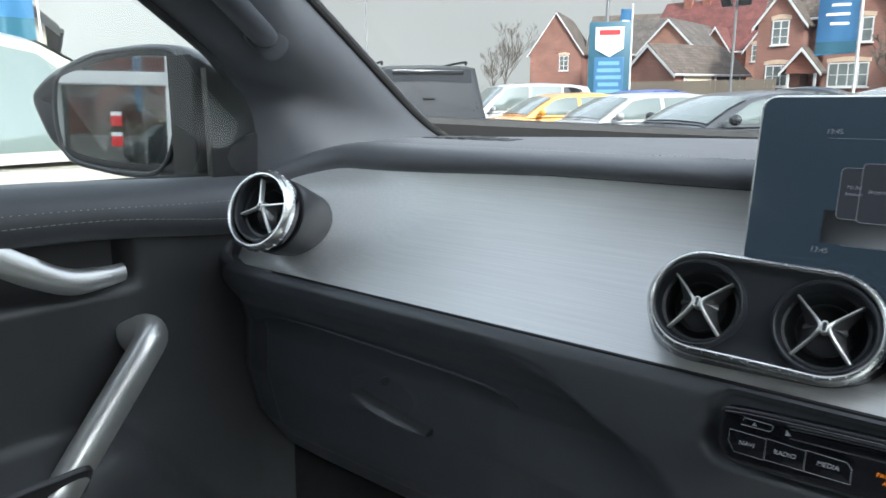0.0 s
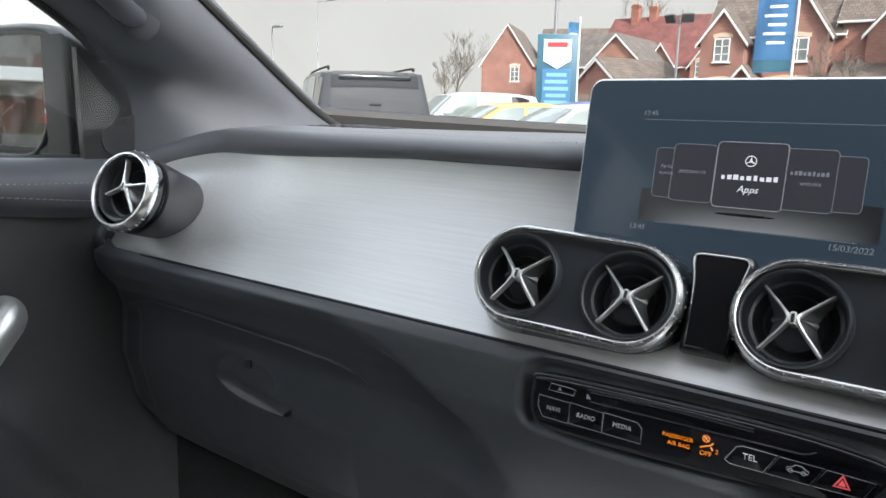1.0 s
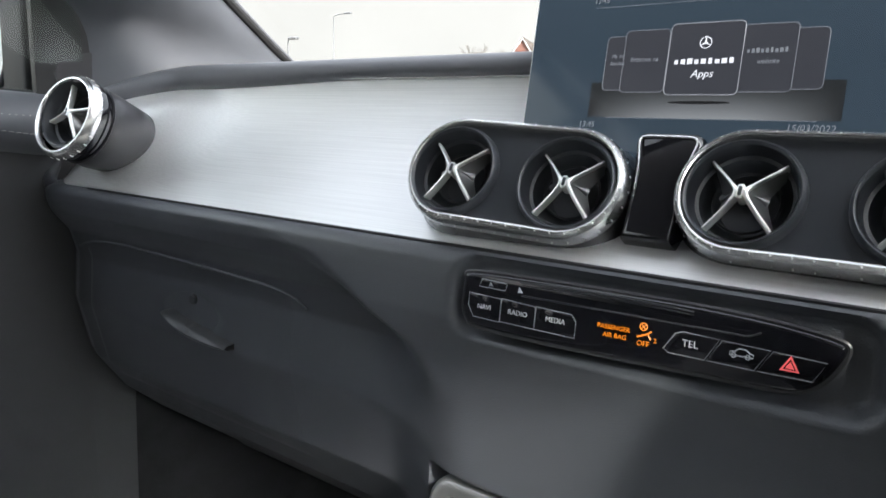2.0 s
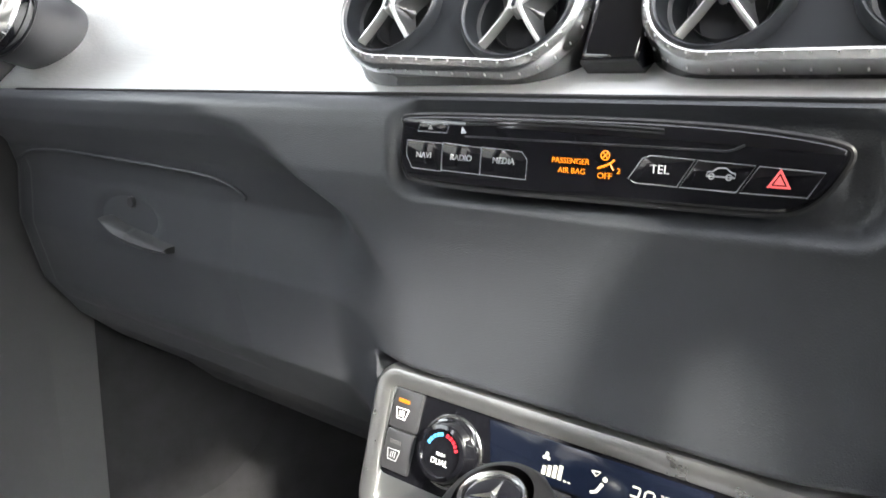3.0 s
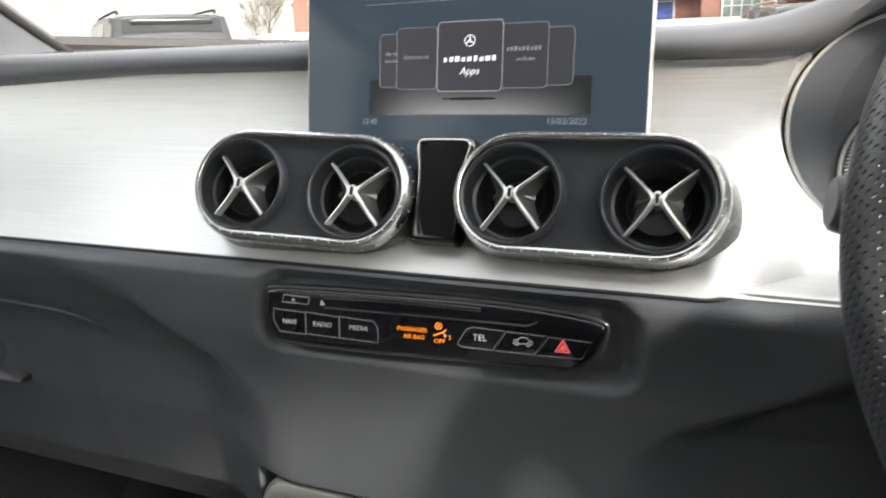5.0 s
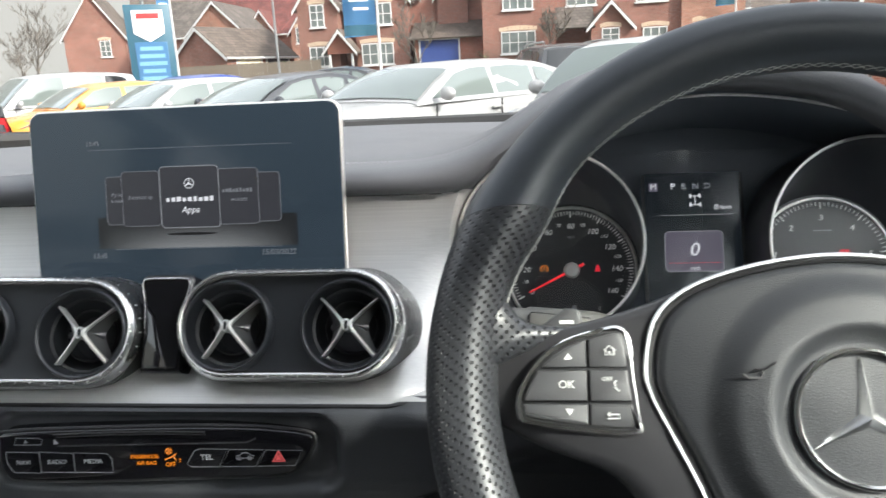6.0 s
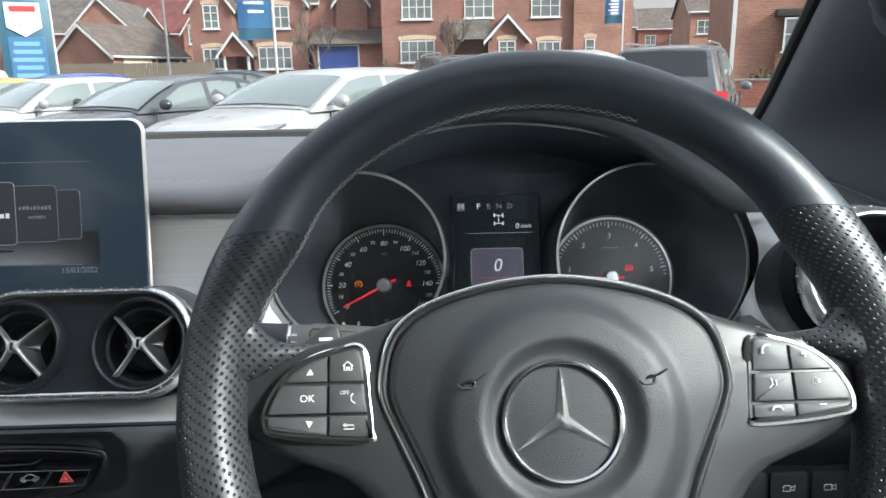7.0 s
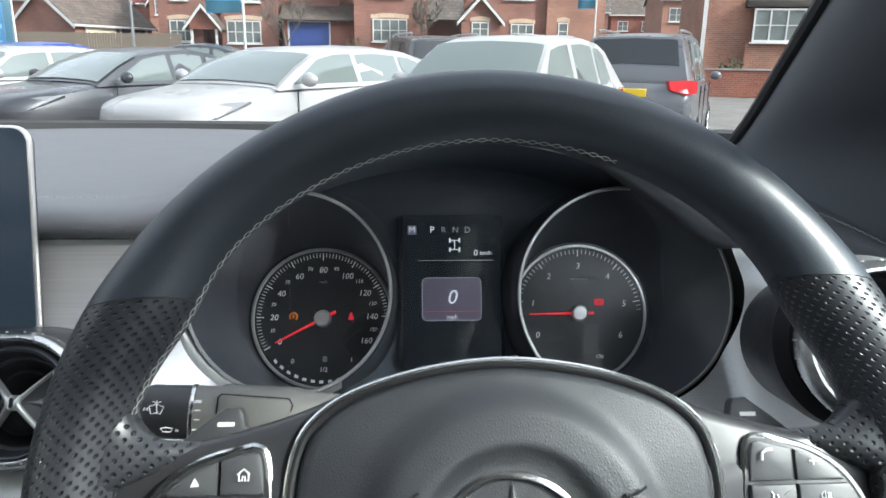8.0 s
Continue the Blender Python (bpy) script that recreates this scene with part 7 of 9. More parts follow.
        if s < 0:
            lettering("OK", 0.0048, WHEEL @ Matrix.Translation((-0.1180, -0.0014, zz)), M["white_ink"], grp)
            lettering("OFF", 0.0026, WHEEL @ Matrix.Translation((-0.1005, 0.0010, zz)), M["white_ink"], grp)
            for y, d in ((0.0110, 1), (-0.0130, -1)):
                bm = bmesh.new()
                shape(bm, [(-0.1170 - 0.0017, y - 0.0015 * d), (-0.1170 + 0.0017, y - 0.0012 * d), (-0.1170, y + 0.0016 * d)], 0.0094, 0.0099, WHEEL)
                part("arrow_mark", bm, M["white_ink"], grp)
            mark("home_mark", [[(-0.003, 0), (0, 0.0026), (0.003, 0)], [(-0.0022, 0.0006), (-0.0022, -0.0026), (-0.0006, -0.0026), (-0.0006, -0.0008), (0.0006, -0.0008), (0.0006, -0.0026), (0.0022, -0.0026), (0.0022, 0.0006)]], -0.0990, 0.0135)
            mark("voice_mark", [[(0, 0.003), (-0.0014, 0.0014), (-0.0006, 0.0006), (-0.0014, -0.0006), (0.0012, -0.0028)]], -0.0965, -0.0018)
            mark("back_mark", [[(-0.003, 0.0008), (0.003, 0.0008), (0.003, -0.0014), (-0.003, -0.0014)], [(-0.0016, 0.0020), (-0.003, 0.0008), (-0.0016, -0.0002)]], -0.0985, -0.0145)
        else:
            mark("call_mark", [[(-0.0026, -0.0024), (-0.0022, 0.0010), (0.0, 0.0026), (0.0030, 0.0026)]], 0.1020, 0.0160, 0.0006)
            mark("voice_mark", [[(-0.001, 0.003), (0.0004, 0.0014), (-0.0004, 0.0006), (0.0004, -0.0006), (-0.002, -0.0028)], [(0.0020, -0.0016), (0.0026, 0), (0.0020, 0.0016)]], 0.1030, 0.0000)
            mark("end_call_mark", [[(-0.0032, -0.0008), (-0.0020, 0.0012), (0.0020, 0.0012), (0.0032, -0.0008)]], 0.1040, -0.0120, 0.0006)
            mark("plus_mark", [[(-0.002, 0), (0.002, 0)], [(0, -0.002), (0, 0.002)]], 0.1205, 0.0135)
            mark("minus_mark", [[(-0.002, 0), (0.002, 0)]], 0.1260, -0.0105)
            mark("mute_mark", [[(-0.002, -0.0008), (-0.002, 0.0008), (0, 0.002), (0, -0.002), (-0.002, -0.0008)], [(0.0012, 0.0012), (0.0026, -0.0012)], [(0.0026, 0.0012), (0.0012, -0.0012)]], 0.1240, 0.0005)
    # shift paddles behind the spokes
    for s in (-1, 1):
        bm = bmesh.new()
        o = [(s * a, b) for a, b in ((0.080, 0.020), (0.1065, 0.0300), (0.1080, 0.0360), (0.1095, 0.0378), (0.1155, 0.0383), (0.126, 0.0305), (0.137, 0.0215), (0.130, 0.012), (0.09, 0.004))]
        shape(bm, o, -0.034, -0.028, WHEEL, 0.002)
        pd = part("shift_paddle", bm, M["plastic"], t, "dark grey shift paddle")
        bm = bmesh.new()
        box(bm, s * 0.115 - 0.0035, s * 0.115 + 0.0035, 0.0300, 0.0318, -0.029, -0.0274, m=WHEEL)
        part("paddle_mark", bm, M["white_ink"], pd)
    bm = bmesh.new()
    lathe(bm, [(0.050, -0.012), (0.056, -0.03), (0.058, -0.10), (0.060, -0.16)], WHEEL @ Matrix.Translation((0, -0.012, 0)), 32)
    part("column_shroud", bm, M["plastic"], t, "black column shroud")


steering_wheel()


M["stalk"] = mat("grey_black_stalk_plastic", (0.135, 0.133, 0.124), 0.5, bump=0.2, bscale=900, vary=0.08, vscale=40)


def stalk():
    t = thing("wiper_stalk", "black column stalk with a silver band and white wiper symbols", "column stalk")
    a, b = Vector((0.1725, 0.497, 1.3118)), Vector((0.300, 0.512, 1.2965))
    d = (b - a).normalized()
    bm = bmesh.new()
    tube(bm, [a, a + d * 0.0015, a + d * 0.005, a + d * 0.0235], [0.0110, 0.0128, 0.0137, 0.0141], 28)
    part("turn_knob", bm, M["smooth_plastic"], t)
    bm = bmesh.new()
    tube(bm, [a + d * 0.0235, a + d * 0.0240, a + d * 0.0256, a + d * 0.0260], [0.0142, 0.0147, 0.0147, 0.0142], 28)
    part("band", bm, M["chrome"], t, "bright band")
    bm = bmesh.new()
    tube(bm, [a + d * 0.026, a + d * 0.0375, a + d * 0.040, a + d * 0.078, a + d * 0.092, a + d * 0.12], [0.0140, 0.0140, 0.0152, 0.0148, 0.0125, 0.0110], 28)
    part("lever", bm, M["stalk"], t)
    n = Vector((-0.10, -0.90, 0.43)).normalized()
    m = plane_at(a + d * 0.060 + n * 0.0146, d, n.cross(d))
    o = [(-0.0185, -0.010), (-0.0185, 0.0085), (-0.0170, 0.0100), (0.0165, 0.0088), (0.0185, 0.0060), (0.0165, -0.002), (0.0135, -0.010)]
    bm = bmesh.new()
    shape(bm, inset(o, -0.0007), -0.004, 0.0004, m)
    part("rocker_gap", bm, M["dark"], t)
    bm = bmesh.new()
    shape(bm, o, -0.004, 0.0012, m, 0.0007)
    part("rocker", bm, M["stalk"], t)
    m = plane_at(a + d * 0.0125 + n * 0.0133, d, n.cross(d))
    bm = bmesh.new()
    for line in ([(-0.0035, 0.0020), (0, 0.0032), (0.0035, 0.0020), (0.0022, -0.0016), (0, -0.0010), (-0.0022, -0.0016), (-0.0035, 0.0020)], [(0, 0.0032), (0.0006, -0.0010)], [(-0.0020, 0.0046), (0, 0.0037), (0.0020, 0.0046)], [(0, 0.0037), (0, 0.0050)]):
        tube(bm, [m @ Vector((x - 0.001, y + 0.001, 0.0010)) for x, y in line], 0.00028, 4)
    for line in ([(-0.0068, 0.0018), (-0.0054, 0.0012), (-0.0068, 0.0004), (-0.0068, 0.0018)], [(-0.0050, 0.0018), (-0.0050, 0.0004)]):
        tube(bm, [m @ Vector((x, y + 0.0006, 0.0010)) for x, y in line], 0.00028, 4)
    part("wiper_mark", bm, M["white_ink"], t)
    n2 = (n + Vector((0, 0, -0.62))).normalized()
    m = plane_at(a + d * 0.0165 + n2 * 0.0137, d, n2.cross(d))
    bm = bmesh.new()
    for line in ([(-0.0030, 0.0012), (0, 0.0020), (0.0030, 0.0012), (0.0018, -0.0010), (-0.0018, -0.0010), (-0.0030, 0.0012)], [(0.0044, -0.0006), (0.0058, 0.0001), (0.0044, 0.0008), (0.0044, -0.0006)]):
        tube(bm, [m @ Vector((x, y, 0.0006)) for x, y in line], 0.00028, 4)
    part("rear_wash_mark", bm, M["white_ink"], t)
    m = plane_at(a + d * 0.0315 + n * 0.0138, d, n.cross(d))
    bm = bmesh.new()
    for y, w in ((0.0066, 0.0016), (0.0058, 0.0016), (0.0018, 0.0014), (-0.0028, 0.0014), (-0.0078, 0.0017)):
        box(bm, -w, w, y - 0.00025, y + 0.00025, -0.0008, 0.0006, m=m)
    part("setting_mark", bm, M["white_ink"], t)



stalk()


def driver_switches():
    t = thing("lower_switch_panel", "black switch panel low on the dash beside the steering column", "switch panel")
    m = plane_at((0.548, 0.512, 1.180), (1, 0, 0), (0, 0.12, 0.99))
    bm = bmesh.new()
    shape(bm, rrect(0.13, 0.055, 0.006, 4), -0.01, 0.002, m, 0.0015)
    part("plate", bm, M["smooth_plastic"], t)
    for k in range(4):
        bm = bmesh.new()
        shape(bm, rrect(0.026, 0.022, 0.002, 3, -0.044 + k * 0.029, 0.010), 0, 0.0045, m, 0.001)
        sw = part("switch", bm, M["plastic"], t)
        if k in (1, 2):
            bm = bmesh.new()
            tube(bm, [m @ Vector((-0.044 + k * 0.029 + x, 0.010 + y, 0.0047)) for x, y in ((-0.004, -0.002), (0.001, -0.002), (0.001, 0.002), (-0.004, 0.002))], 0.0003, 4, closed=True)
            tube(bm, [m @ Vector((-0.044 + k * 0.029 + x, 0.010 + y, 0.0047)) for x, y in ((0.001, 0.0005), (0.004, 0.002), (0.004, -0.002), (0.001, -0.0005))], 0.0003, 4)
            part("switch_mark", bm, M["white_ink"], sw)
    bm = bmesh.new()
    tube(bm, smooth_line([(0.47, 0.500, 1.146), (0.53, 0.496, 1.153), (0.61, 0.500, 1.156)], 6), 0.0018, 6)
    part("chrome_line", bm, M["chrome"], t, "bright trim line")


driver_switches()

# ---- outdoors: the lot, the street and the houses across it ----
def ground_z(x, y):
    return 1.2 * ss(24.0, 40.0, y)


def ground():
    bm = bmesh.new()
    ys = [-1500, -300, -60, -20, 0, 10, 20, 24, 26, 28, 30, 32, 34, 36, 38, 40, 44, 60, 120, 400, 1500]
    xs = [-1500, -300, -90, -45, -20, 0, 20, 45, 90, 300, 1500]
    vs = [[bm.verts.new((x, y, ground_z(x, y))) for x in xs] for y in ys]
    for i in range(len(ys) - 1):
        for j in range(len(xs) - 1):
            bm.faces.new((vs[i][j], vs[i][j + 1], vs[i + 1][j + 1], vs[i + 1][j]))
    tagged(part("ground", bm, M["asphalt"], smooth=60), "worn grey asphalt of the car lot and the street", "ground", kind="structure")
    bm = bmesh.new()
    for k in range(24):
        x0 = -60 + k * 4
        box(bm, x0, x0 + 3.985, 38.6, 40.4, 1.05, 1.27, 0.012, 1)
    tagged(part("pavement", bm, M["paving"]), "grey slabbed pavement with a raised kerb by the houses", "pavement", kind="structure")
    bm = bmesh.new()
    sheet(bm, lambda u, v: (lerp(-70, 40, u), lerp(40.4, 43, v), 1.235 + 0.03 * noise.noise(Vector((u * 60, v * 4, 0)))), 80, 6)
    tagged(part("lawn", bm, M["grass"]), "dull winter grass of the front gardens", "grass", kind="stuff")


ground()


# ---- parked cars ----
def car(at, heading, L, W, H, colour, label, style="hatch", name="parked_car", dark_rear=False, low=0.20):
    """A parked car in its own axes: x ahead, y to its left, z up. heading: degrees, 0 along +y, anticlockwise."""
    t = thing(name, label, "car", pose(at[0], at[1], at[2] if len(at) > 2 else 0, 0, 0, heading + 90), group="parked cars")
    pick = style == "pickup"
    belt = H * {"suv": 0.61, "pickup": 0.60, "estate": 0.735, "saloon": 0.715, "hatch": 0.695}[style]
    hood_z = belt - 0.04
    f, r = L / 2, -L / 2
    xw0, xw1 = f - L * 0.24, f - L * 0.40          # foot and head of the windscreen
    xr1, xr0 = {"hatch": (r + L * 0.10, r + L * 0.025), "estate": (r + L * 0.09, r + L * 0.02), "suv": (r + L * 0.08, r + L * 0.025),
                "saloon": (r + L * 0.28, r + L * 0.12), "pickup": (r + 0.10, r + 0.04)}[style]
    hw = W / 2
    # lower body
    stations = [(f, 0.60, 0.42, hood_z - 0.24), (f - 0.05, 0.74, 0.30, hood_z - 0.15), (f - 0.14, 0.84, 0.24, hood_z - 0.105), (f - 0.32, 0.93, low, hood_z - 0.065), (f - 0.7, 0.985, low, hood_z - 0.02), (xw0 + 0.05, 1.0, low, hood_z + 0.03),
                (xw1, 1.0, low, belt), (0, 1.0, low, belt + 0.01), (xr1, 1.0, low, belt + 0.035), (r + 0.30, 0.985, low, belt + 0.03), (r + 0.08, 0.93, 0.26, belt + 0.0 if style != "saloon" else belt), (r, 0.84, 0.36, belt - 0.12)]
    bm = bmesh.new()
    rings = []
    for x, k, z0, z1 in stations:
        w = hw * k
        rings.append([(x, s * w * a, lerp(z0, z1, b)) for s, a, b in ((1, 0.90, 0.0), (1, 0.99, 0.12), (1, 1.0, 0.45), (1, 0.985, 0.78), (1, 0.93, 0.95), (1, 0.80, 1.0), (1, 0.3, 1.015),
                                                                      (-1, 0.3, 1.015), (-1, 0.80, 1.0), (-1, 0.93, 0.95), (-1, 0.985, 0.78), (-1, 1.0, 0.45), (-1, 0.99, 0.12), (-1, 0.90, 0.0))])
    loft(bm, rings)
    body = part("body", bm, colour, t, smooth=50)
    # cabin: roof and pillars
    bm = bmesh.new()
    cab = []
    tw = hw * (0.80 if pick else 0.74)
    drop = {"hatch": 0.13, "estate": 0.13, "suv": 0.08, "saloon": 0.15, "pickup": 0.05}[style]
    spine = ((xw0, hood_z + 0.02, hw * 0.90), (lerp(xw0, xw1, 0.5), lerp(hood_z, H, 0.50), hw * 0.84), (xw1, H - 0.085, tw * 1.02), (xw1 - 0.30, H - 0.026, tw), (lerp(xw1, xr1, 0.5), H, tw),
                    (lerp(xw1, xr1, 0.8), H - drop * 0.36, tw * 0.98), (xr1, H - drop, tw * 0.95), (xr0, belt + 0.04, hw * 0.86))

    def edge_at(x):
        """Height and half width of the cabin's upper edge at x."""
        for p, q in zip(spine, spine[1:]):
            if q[0] <= x <= p[0]:
                k = (p[0] - x) / (p[0] - q[0])
                return lerp(p[1], q[1], k), lerp(p[2], q[2], k)
        return spine[-1][1:]

    def on_side(x, z, s):
        """A point on the cabin's flank."""
        zt, w = edge_at(x)
        z = min(z, zt - 0.01)
        k = (zt - z) / max(0.02, zt - (belt - 0.02))
        return (x, s * (lerp(w, hw * 0.93, min(1, k)) + 0.002), z)
    for x, z, w in spine:
        base = belt - 0.02
        cab.append([(x, w, z), (x, w * 0.80, z + 0.03), (x, 0.0, z + 0.045), (x, -w * 0.80, z + 0.03), (x, -w, z), (x, -hw * 0.93, min(base, z - 0.01)), (x, hw * 0.93, min(base, z - 0.01))])
    loft(bm, cab)
    part("cabin", bm, colour, t, smooth=50)

    def pane(name, pts, material=None, lift=0.012):
        c = sum((Vector(p) for p in pts), Vector()) / len(pts)
        n = (Vector(pts[1]) - Vector(pts[0])).cross(Vector(pts[2]) - Vector(pts[0])).normalized()
        if n.dot(c - Vector((c.x * 0.55, 0, belt * 0.9))) < 0:
            n = -n
        bm = bmesh.new()
        loft(bm, [[Vector(p) - n * 0.02 for p in pts], [Vector(p) + n * lift for p in pts]])
        return part(name, bm, material or M["car_glass"], t, smooth=30)
    def screen(name, st, w0, w1):
        """Glass that follows the cabin's own slope between stations."""
        def off(f):
            f = abs(f)
            return 0.03 + 0.015 * (1 - f / 0.8) if f < 0.8 else 0.03 * (1 - (f - 0.8) / 0.2)
        (x0, z0), (x1, z1) = (st[0][0], st[0][1]), (st[-1][0], st[-1][1])
        n = Vector((z1 - z0, 0, -(x1 - x0)))
        n = n if n.z > 0 else -n
        n.normalize()
        bm = bmesh.new()
        rows = []
        for lift in (0.014, -0.03):
            grid_rows = []
            for i, (x, z, w) in enumerate(st):
                k = lerp(w0, w1, i / (len(st) - 1))
                grid_rows.append([Vector((x, f * k * w, z + off(f * k))) + n * lift for f in (-1, -0.9, -0.6, 0, 0.6, 0.9, 1)])
            rows.append(grid_rows)
        for g in rows:
            loft(bm, g, closed=False)
        part(name, bm, M["canopy_glass"] if name == "rear_window" and pick else M["dark_glass"] if name == "rear_window" and style == "suv" else M["car_glass"], t, smooth=60)
    cut = lambda a, b, f: tuple(lerp(p, q, f) for p, q in zip(a, b))
    if not pick:
        screen("windscreen", [cut(spine[0], spine[1], 0.12), spine[1], cut(spine[1], spine[2], 0.92)], 0.955, 0.945)
    screen("rear_window", [cut(spine[6], spine[7], 0.06), cut(spine[6], spine[7], 0.34 if pick else 0.66 if style == "suv" else 0.72)], 0.90, 0.88)
    zt = H - 0.075
    cuts = [xw0 - 0.20, lerp(xw1, xr1, 0.30) + 0.02, lerp(xw1, xr1, 0.68), xr1 + 0.12]
    for s in (1, -1):
        for i in range(3):
            a, b = cuts[i] - 0.05, cuts[i + 1] + 0.05
            ta, tb = min(a, xw1 - 0.02), max(b, xr1 + 0.22)
            if i == 2 and style == "saloon":
                tb = max(b, xr1 + 0.12)
            if a - b < 0.15:
                continue
            z0 = belt + 0.03
            tm = (ta + tb) / 2
            top = [edge_at(v)[0] - 0.055 for v in (ta, tm, tb)]
            if i == 2:
                top[2] -= 0.03
            pane("side_window", [on_side(a, z0, s), on_side((a + ta) / 2, (z0 + top[0]) / 2, s), on_side(ta, top[0], s), on_side(tm, top[1], s), on_side(tb, top[2], s), on_side(b, z0 + (0.06 if i == 2 else 0), s), on_side((a + b) / 2, z0, s)],
                 M["dark_glass"] if i == 2 and style in ("suv", "pickup") else M["car_glass"], 0.010)
        bm = bmesh.new()
        c = (xw0 - 0.30, s * (hw + 0.09), belt + 0.08)
        for k in range(1):
            bmesh.ops.create_uvsphere(bm, u_segments=12, v_segments=8, radius=0.1)
        for v in bm.verts:
            v.co = Vector((v.co.x * 0.7 + c[0], v.co.y * 1.0 + c[1], v.co.z * 0.75 + c[2]))
        part("door_mirror", bm, colour, t)
        for x in (f - L * 0.185, r + L * 0.185):
            m = plane_at((x, s * (hw - 0.09), 0.325), (1, 0, 0), (0, 0, 1)) if s < 0 else plane_at((x, s * (hw - 0.09), 0.325), (-1, 0, 0), (0, 0, 1))
            bm = bmesh.new()
            shape(bm, disc(0.385, 28), -0.02, 0.085, m)
            part("wheel_arch", bm, M["tyre"], t)
            wheel = part("wheel", lathe(bmesh.new(), [(0.225, -0.02), (0.30, 0.075), (0.325, 0.06), (0.325, -0.06), (0.22, -0.08)], m @ Matrix.Translation((0, 0, 0.03)), 28), M["tyre"], t, "black tyre")
            bm = bmesh.new()
            lathe(bm, [(0.222, 0.05), (0.21, 0.066), (0.195, 0.045), (0.0001, 0.03)], m @ Matrix.Translation((0, 0, 0.04)), 24)
            for k in range(5):
                box(bm, 0.03, 0.20, -0.022, 0.022, 0.035, 0.062, m=m @ Matrix.Translation((0, 0, 0.04)) @ pose(0, 0, 0, 0, 0, 72 * k))
            part("rim", bm, M["alloy"], wheel, "silver alloy rim")
        # lamps and door details
        bm = bmesh.new()
        hl = [(f - 0.12, s * hw * 0.66, hood_z - 0.16), (f - 0.11, s * hw * 0.62, hood_z - 0.27), (f - 0.30, s * hw * 0.905, hood_z - 0.22), (f - 0.66, s * hw * 0.975, hood_z - 0.08), (f - 0.42, s * hw * 0.88, hood_z - 0.09)]
        nn = Vector((0.75, s * 0.6, 0.3)).normalized()
        loft(bm, [[Vector(p) - nn * 0.05 for p in hl], [Vector(p) + nn * 0.035 for p in hl]])
        part("headlamp", bm, M["lamp_glass"], t, "clear headlamp")
        bm = bmesh.new()
        up = 0.12 if style == "suv" else 0.0
        tl = [(r + 0.03, s * hw * 0.58, belt - 0.06), (r + 0.05, s * hw * 0.86, belt - 0.04), (r + 0.32, s * hw * 0.975, belt - 0.06), (r + 0.22, s * hw * 0.98, belt - 0.22), (r + 0.02, s * hw * 0.84, belt - 0.24), (r + 0.0, s * hw * 0.62, belt - 0.18)]
        nn = Vector((-0.8, s * 0.6, 0.1)).normalized()
        loft(bm, [[Vector(p) - nn * 0.05 + Vector((0, 0, up)) for p in tl], [Vector(p) + nn * 0.035 + Vector((0, 0, up * 0.9)) for p in tl]])
        part("tail_lamp", bm, M["tail_lamp"], t, "red tail lamp")
        for x in (cuts[1] + 0.10, cuts[2] + 0.10):
            bm = bmesh.new()
            box(bm, x - 0.09, x + 0.09, s * hw - 0.02, s * hw + 0.02, belt - 0.14, belt - 0.11, 0.008, 1)
            part("door_handle", bm, colour, t)
        for x in (cuts[0] - 0.02, cuts[1], cuts[2] - 0.03):
            bm = bmesh.new()
            box(bm, x - 0.004, x + 0.004, s * hw * 0.985, s * hw * 1.003, 0.30, belt - 0.03)
            part("door_gap", bm, M["tyre"], t)
    bm = bmesh.new()
    box(bm, f - 0.06, f + 0.012, -hw * 0.42, hw * 0.42, 0.34, 0.58, 0.02, 2)
    part("grille", bm, M["tyre"], t, "black grille")
    bm = bmesh.new()
    zp = belt - (0.17 if style == "suv" else 0.34)
    box(bm, r - 0.012, r + 0.09, -0.26, 0.26, zp, zp + 0.11, 0.004, 1)
    part("number_plate", bm, M["plate_yellow"], t, "blank yellow plate")
    bm = bmesh.new()
    box(bm, f - 0.02, f + 0.018, -0.26, 0.26, 0.40, 0.51, 0.004, 1)
    part("number_plate", bm, M["sign_white"], t, "blank white plate")
    if pick:
        slope = lambda z: lerp(xr1, xr0, (H - drop - z) / (H - drop - belt - 0.04))
        zt = H - drop - 0.03
        bm = bmesh.new()
        box(bm, slope(zt) - 0.035, slope(zt) + 0.02, -tw * 0.72, tw * 0.72, zt - 0.07, zt + 0.01, 0.02, 2)
        part("brake_light_strip", bm, M["dark_glass"], t, "dark brake light strip")
        bm = bmesh.new()
        box(bm, slope(belt + 0.28) - 0.035, slope(belt + 0.28), -0.09, 0.09, belt + 0.265, belt + 0.295, 0.01, 2)
        part("canopy_handle", bm, M["tyre"], t, "black canopy handle")
        bm = bmesh.new()
        box(bm, r - 0.02, r + 0.10, -0.10, 0.10, belt - 0.16, belt - 0.12, 0.01, 2)
        part("tailgate_handle", bm, M["tyre"], t, "black tailgate handle")
        bm = bmesh.new()
        shape(bm, disc(0.075, 28), -0.02, 0.02, plane_at((r - 0.004, 0, belt - 0.26), (0, -1, 0), (0, 0, 1)), 0.008)
        part("badge", bm, M["alloy"], t, "round silver badge")
    if style in ("suv", "pickup") and colour is not P_WHITE:
        for s in (1, -1):
            bm = bmesh.new()
            tube(bm, smooth_line([(xw1 - 0.2, s * tw * 0.86, H + 0.02), (xw1 - 0.35, s * tw * 0.86, H + 0.06), (xr1 + 0.45, s * tw * 0.86, H + 0.06), (xr1 + 0.3, s * tw * 0.86, H + 0.02)], 4), 0.018, 8)
            part("roof_rail", bm, M["tyre"] if style == "pickup" else M["alloy"], t, "roof rail")
    return t


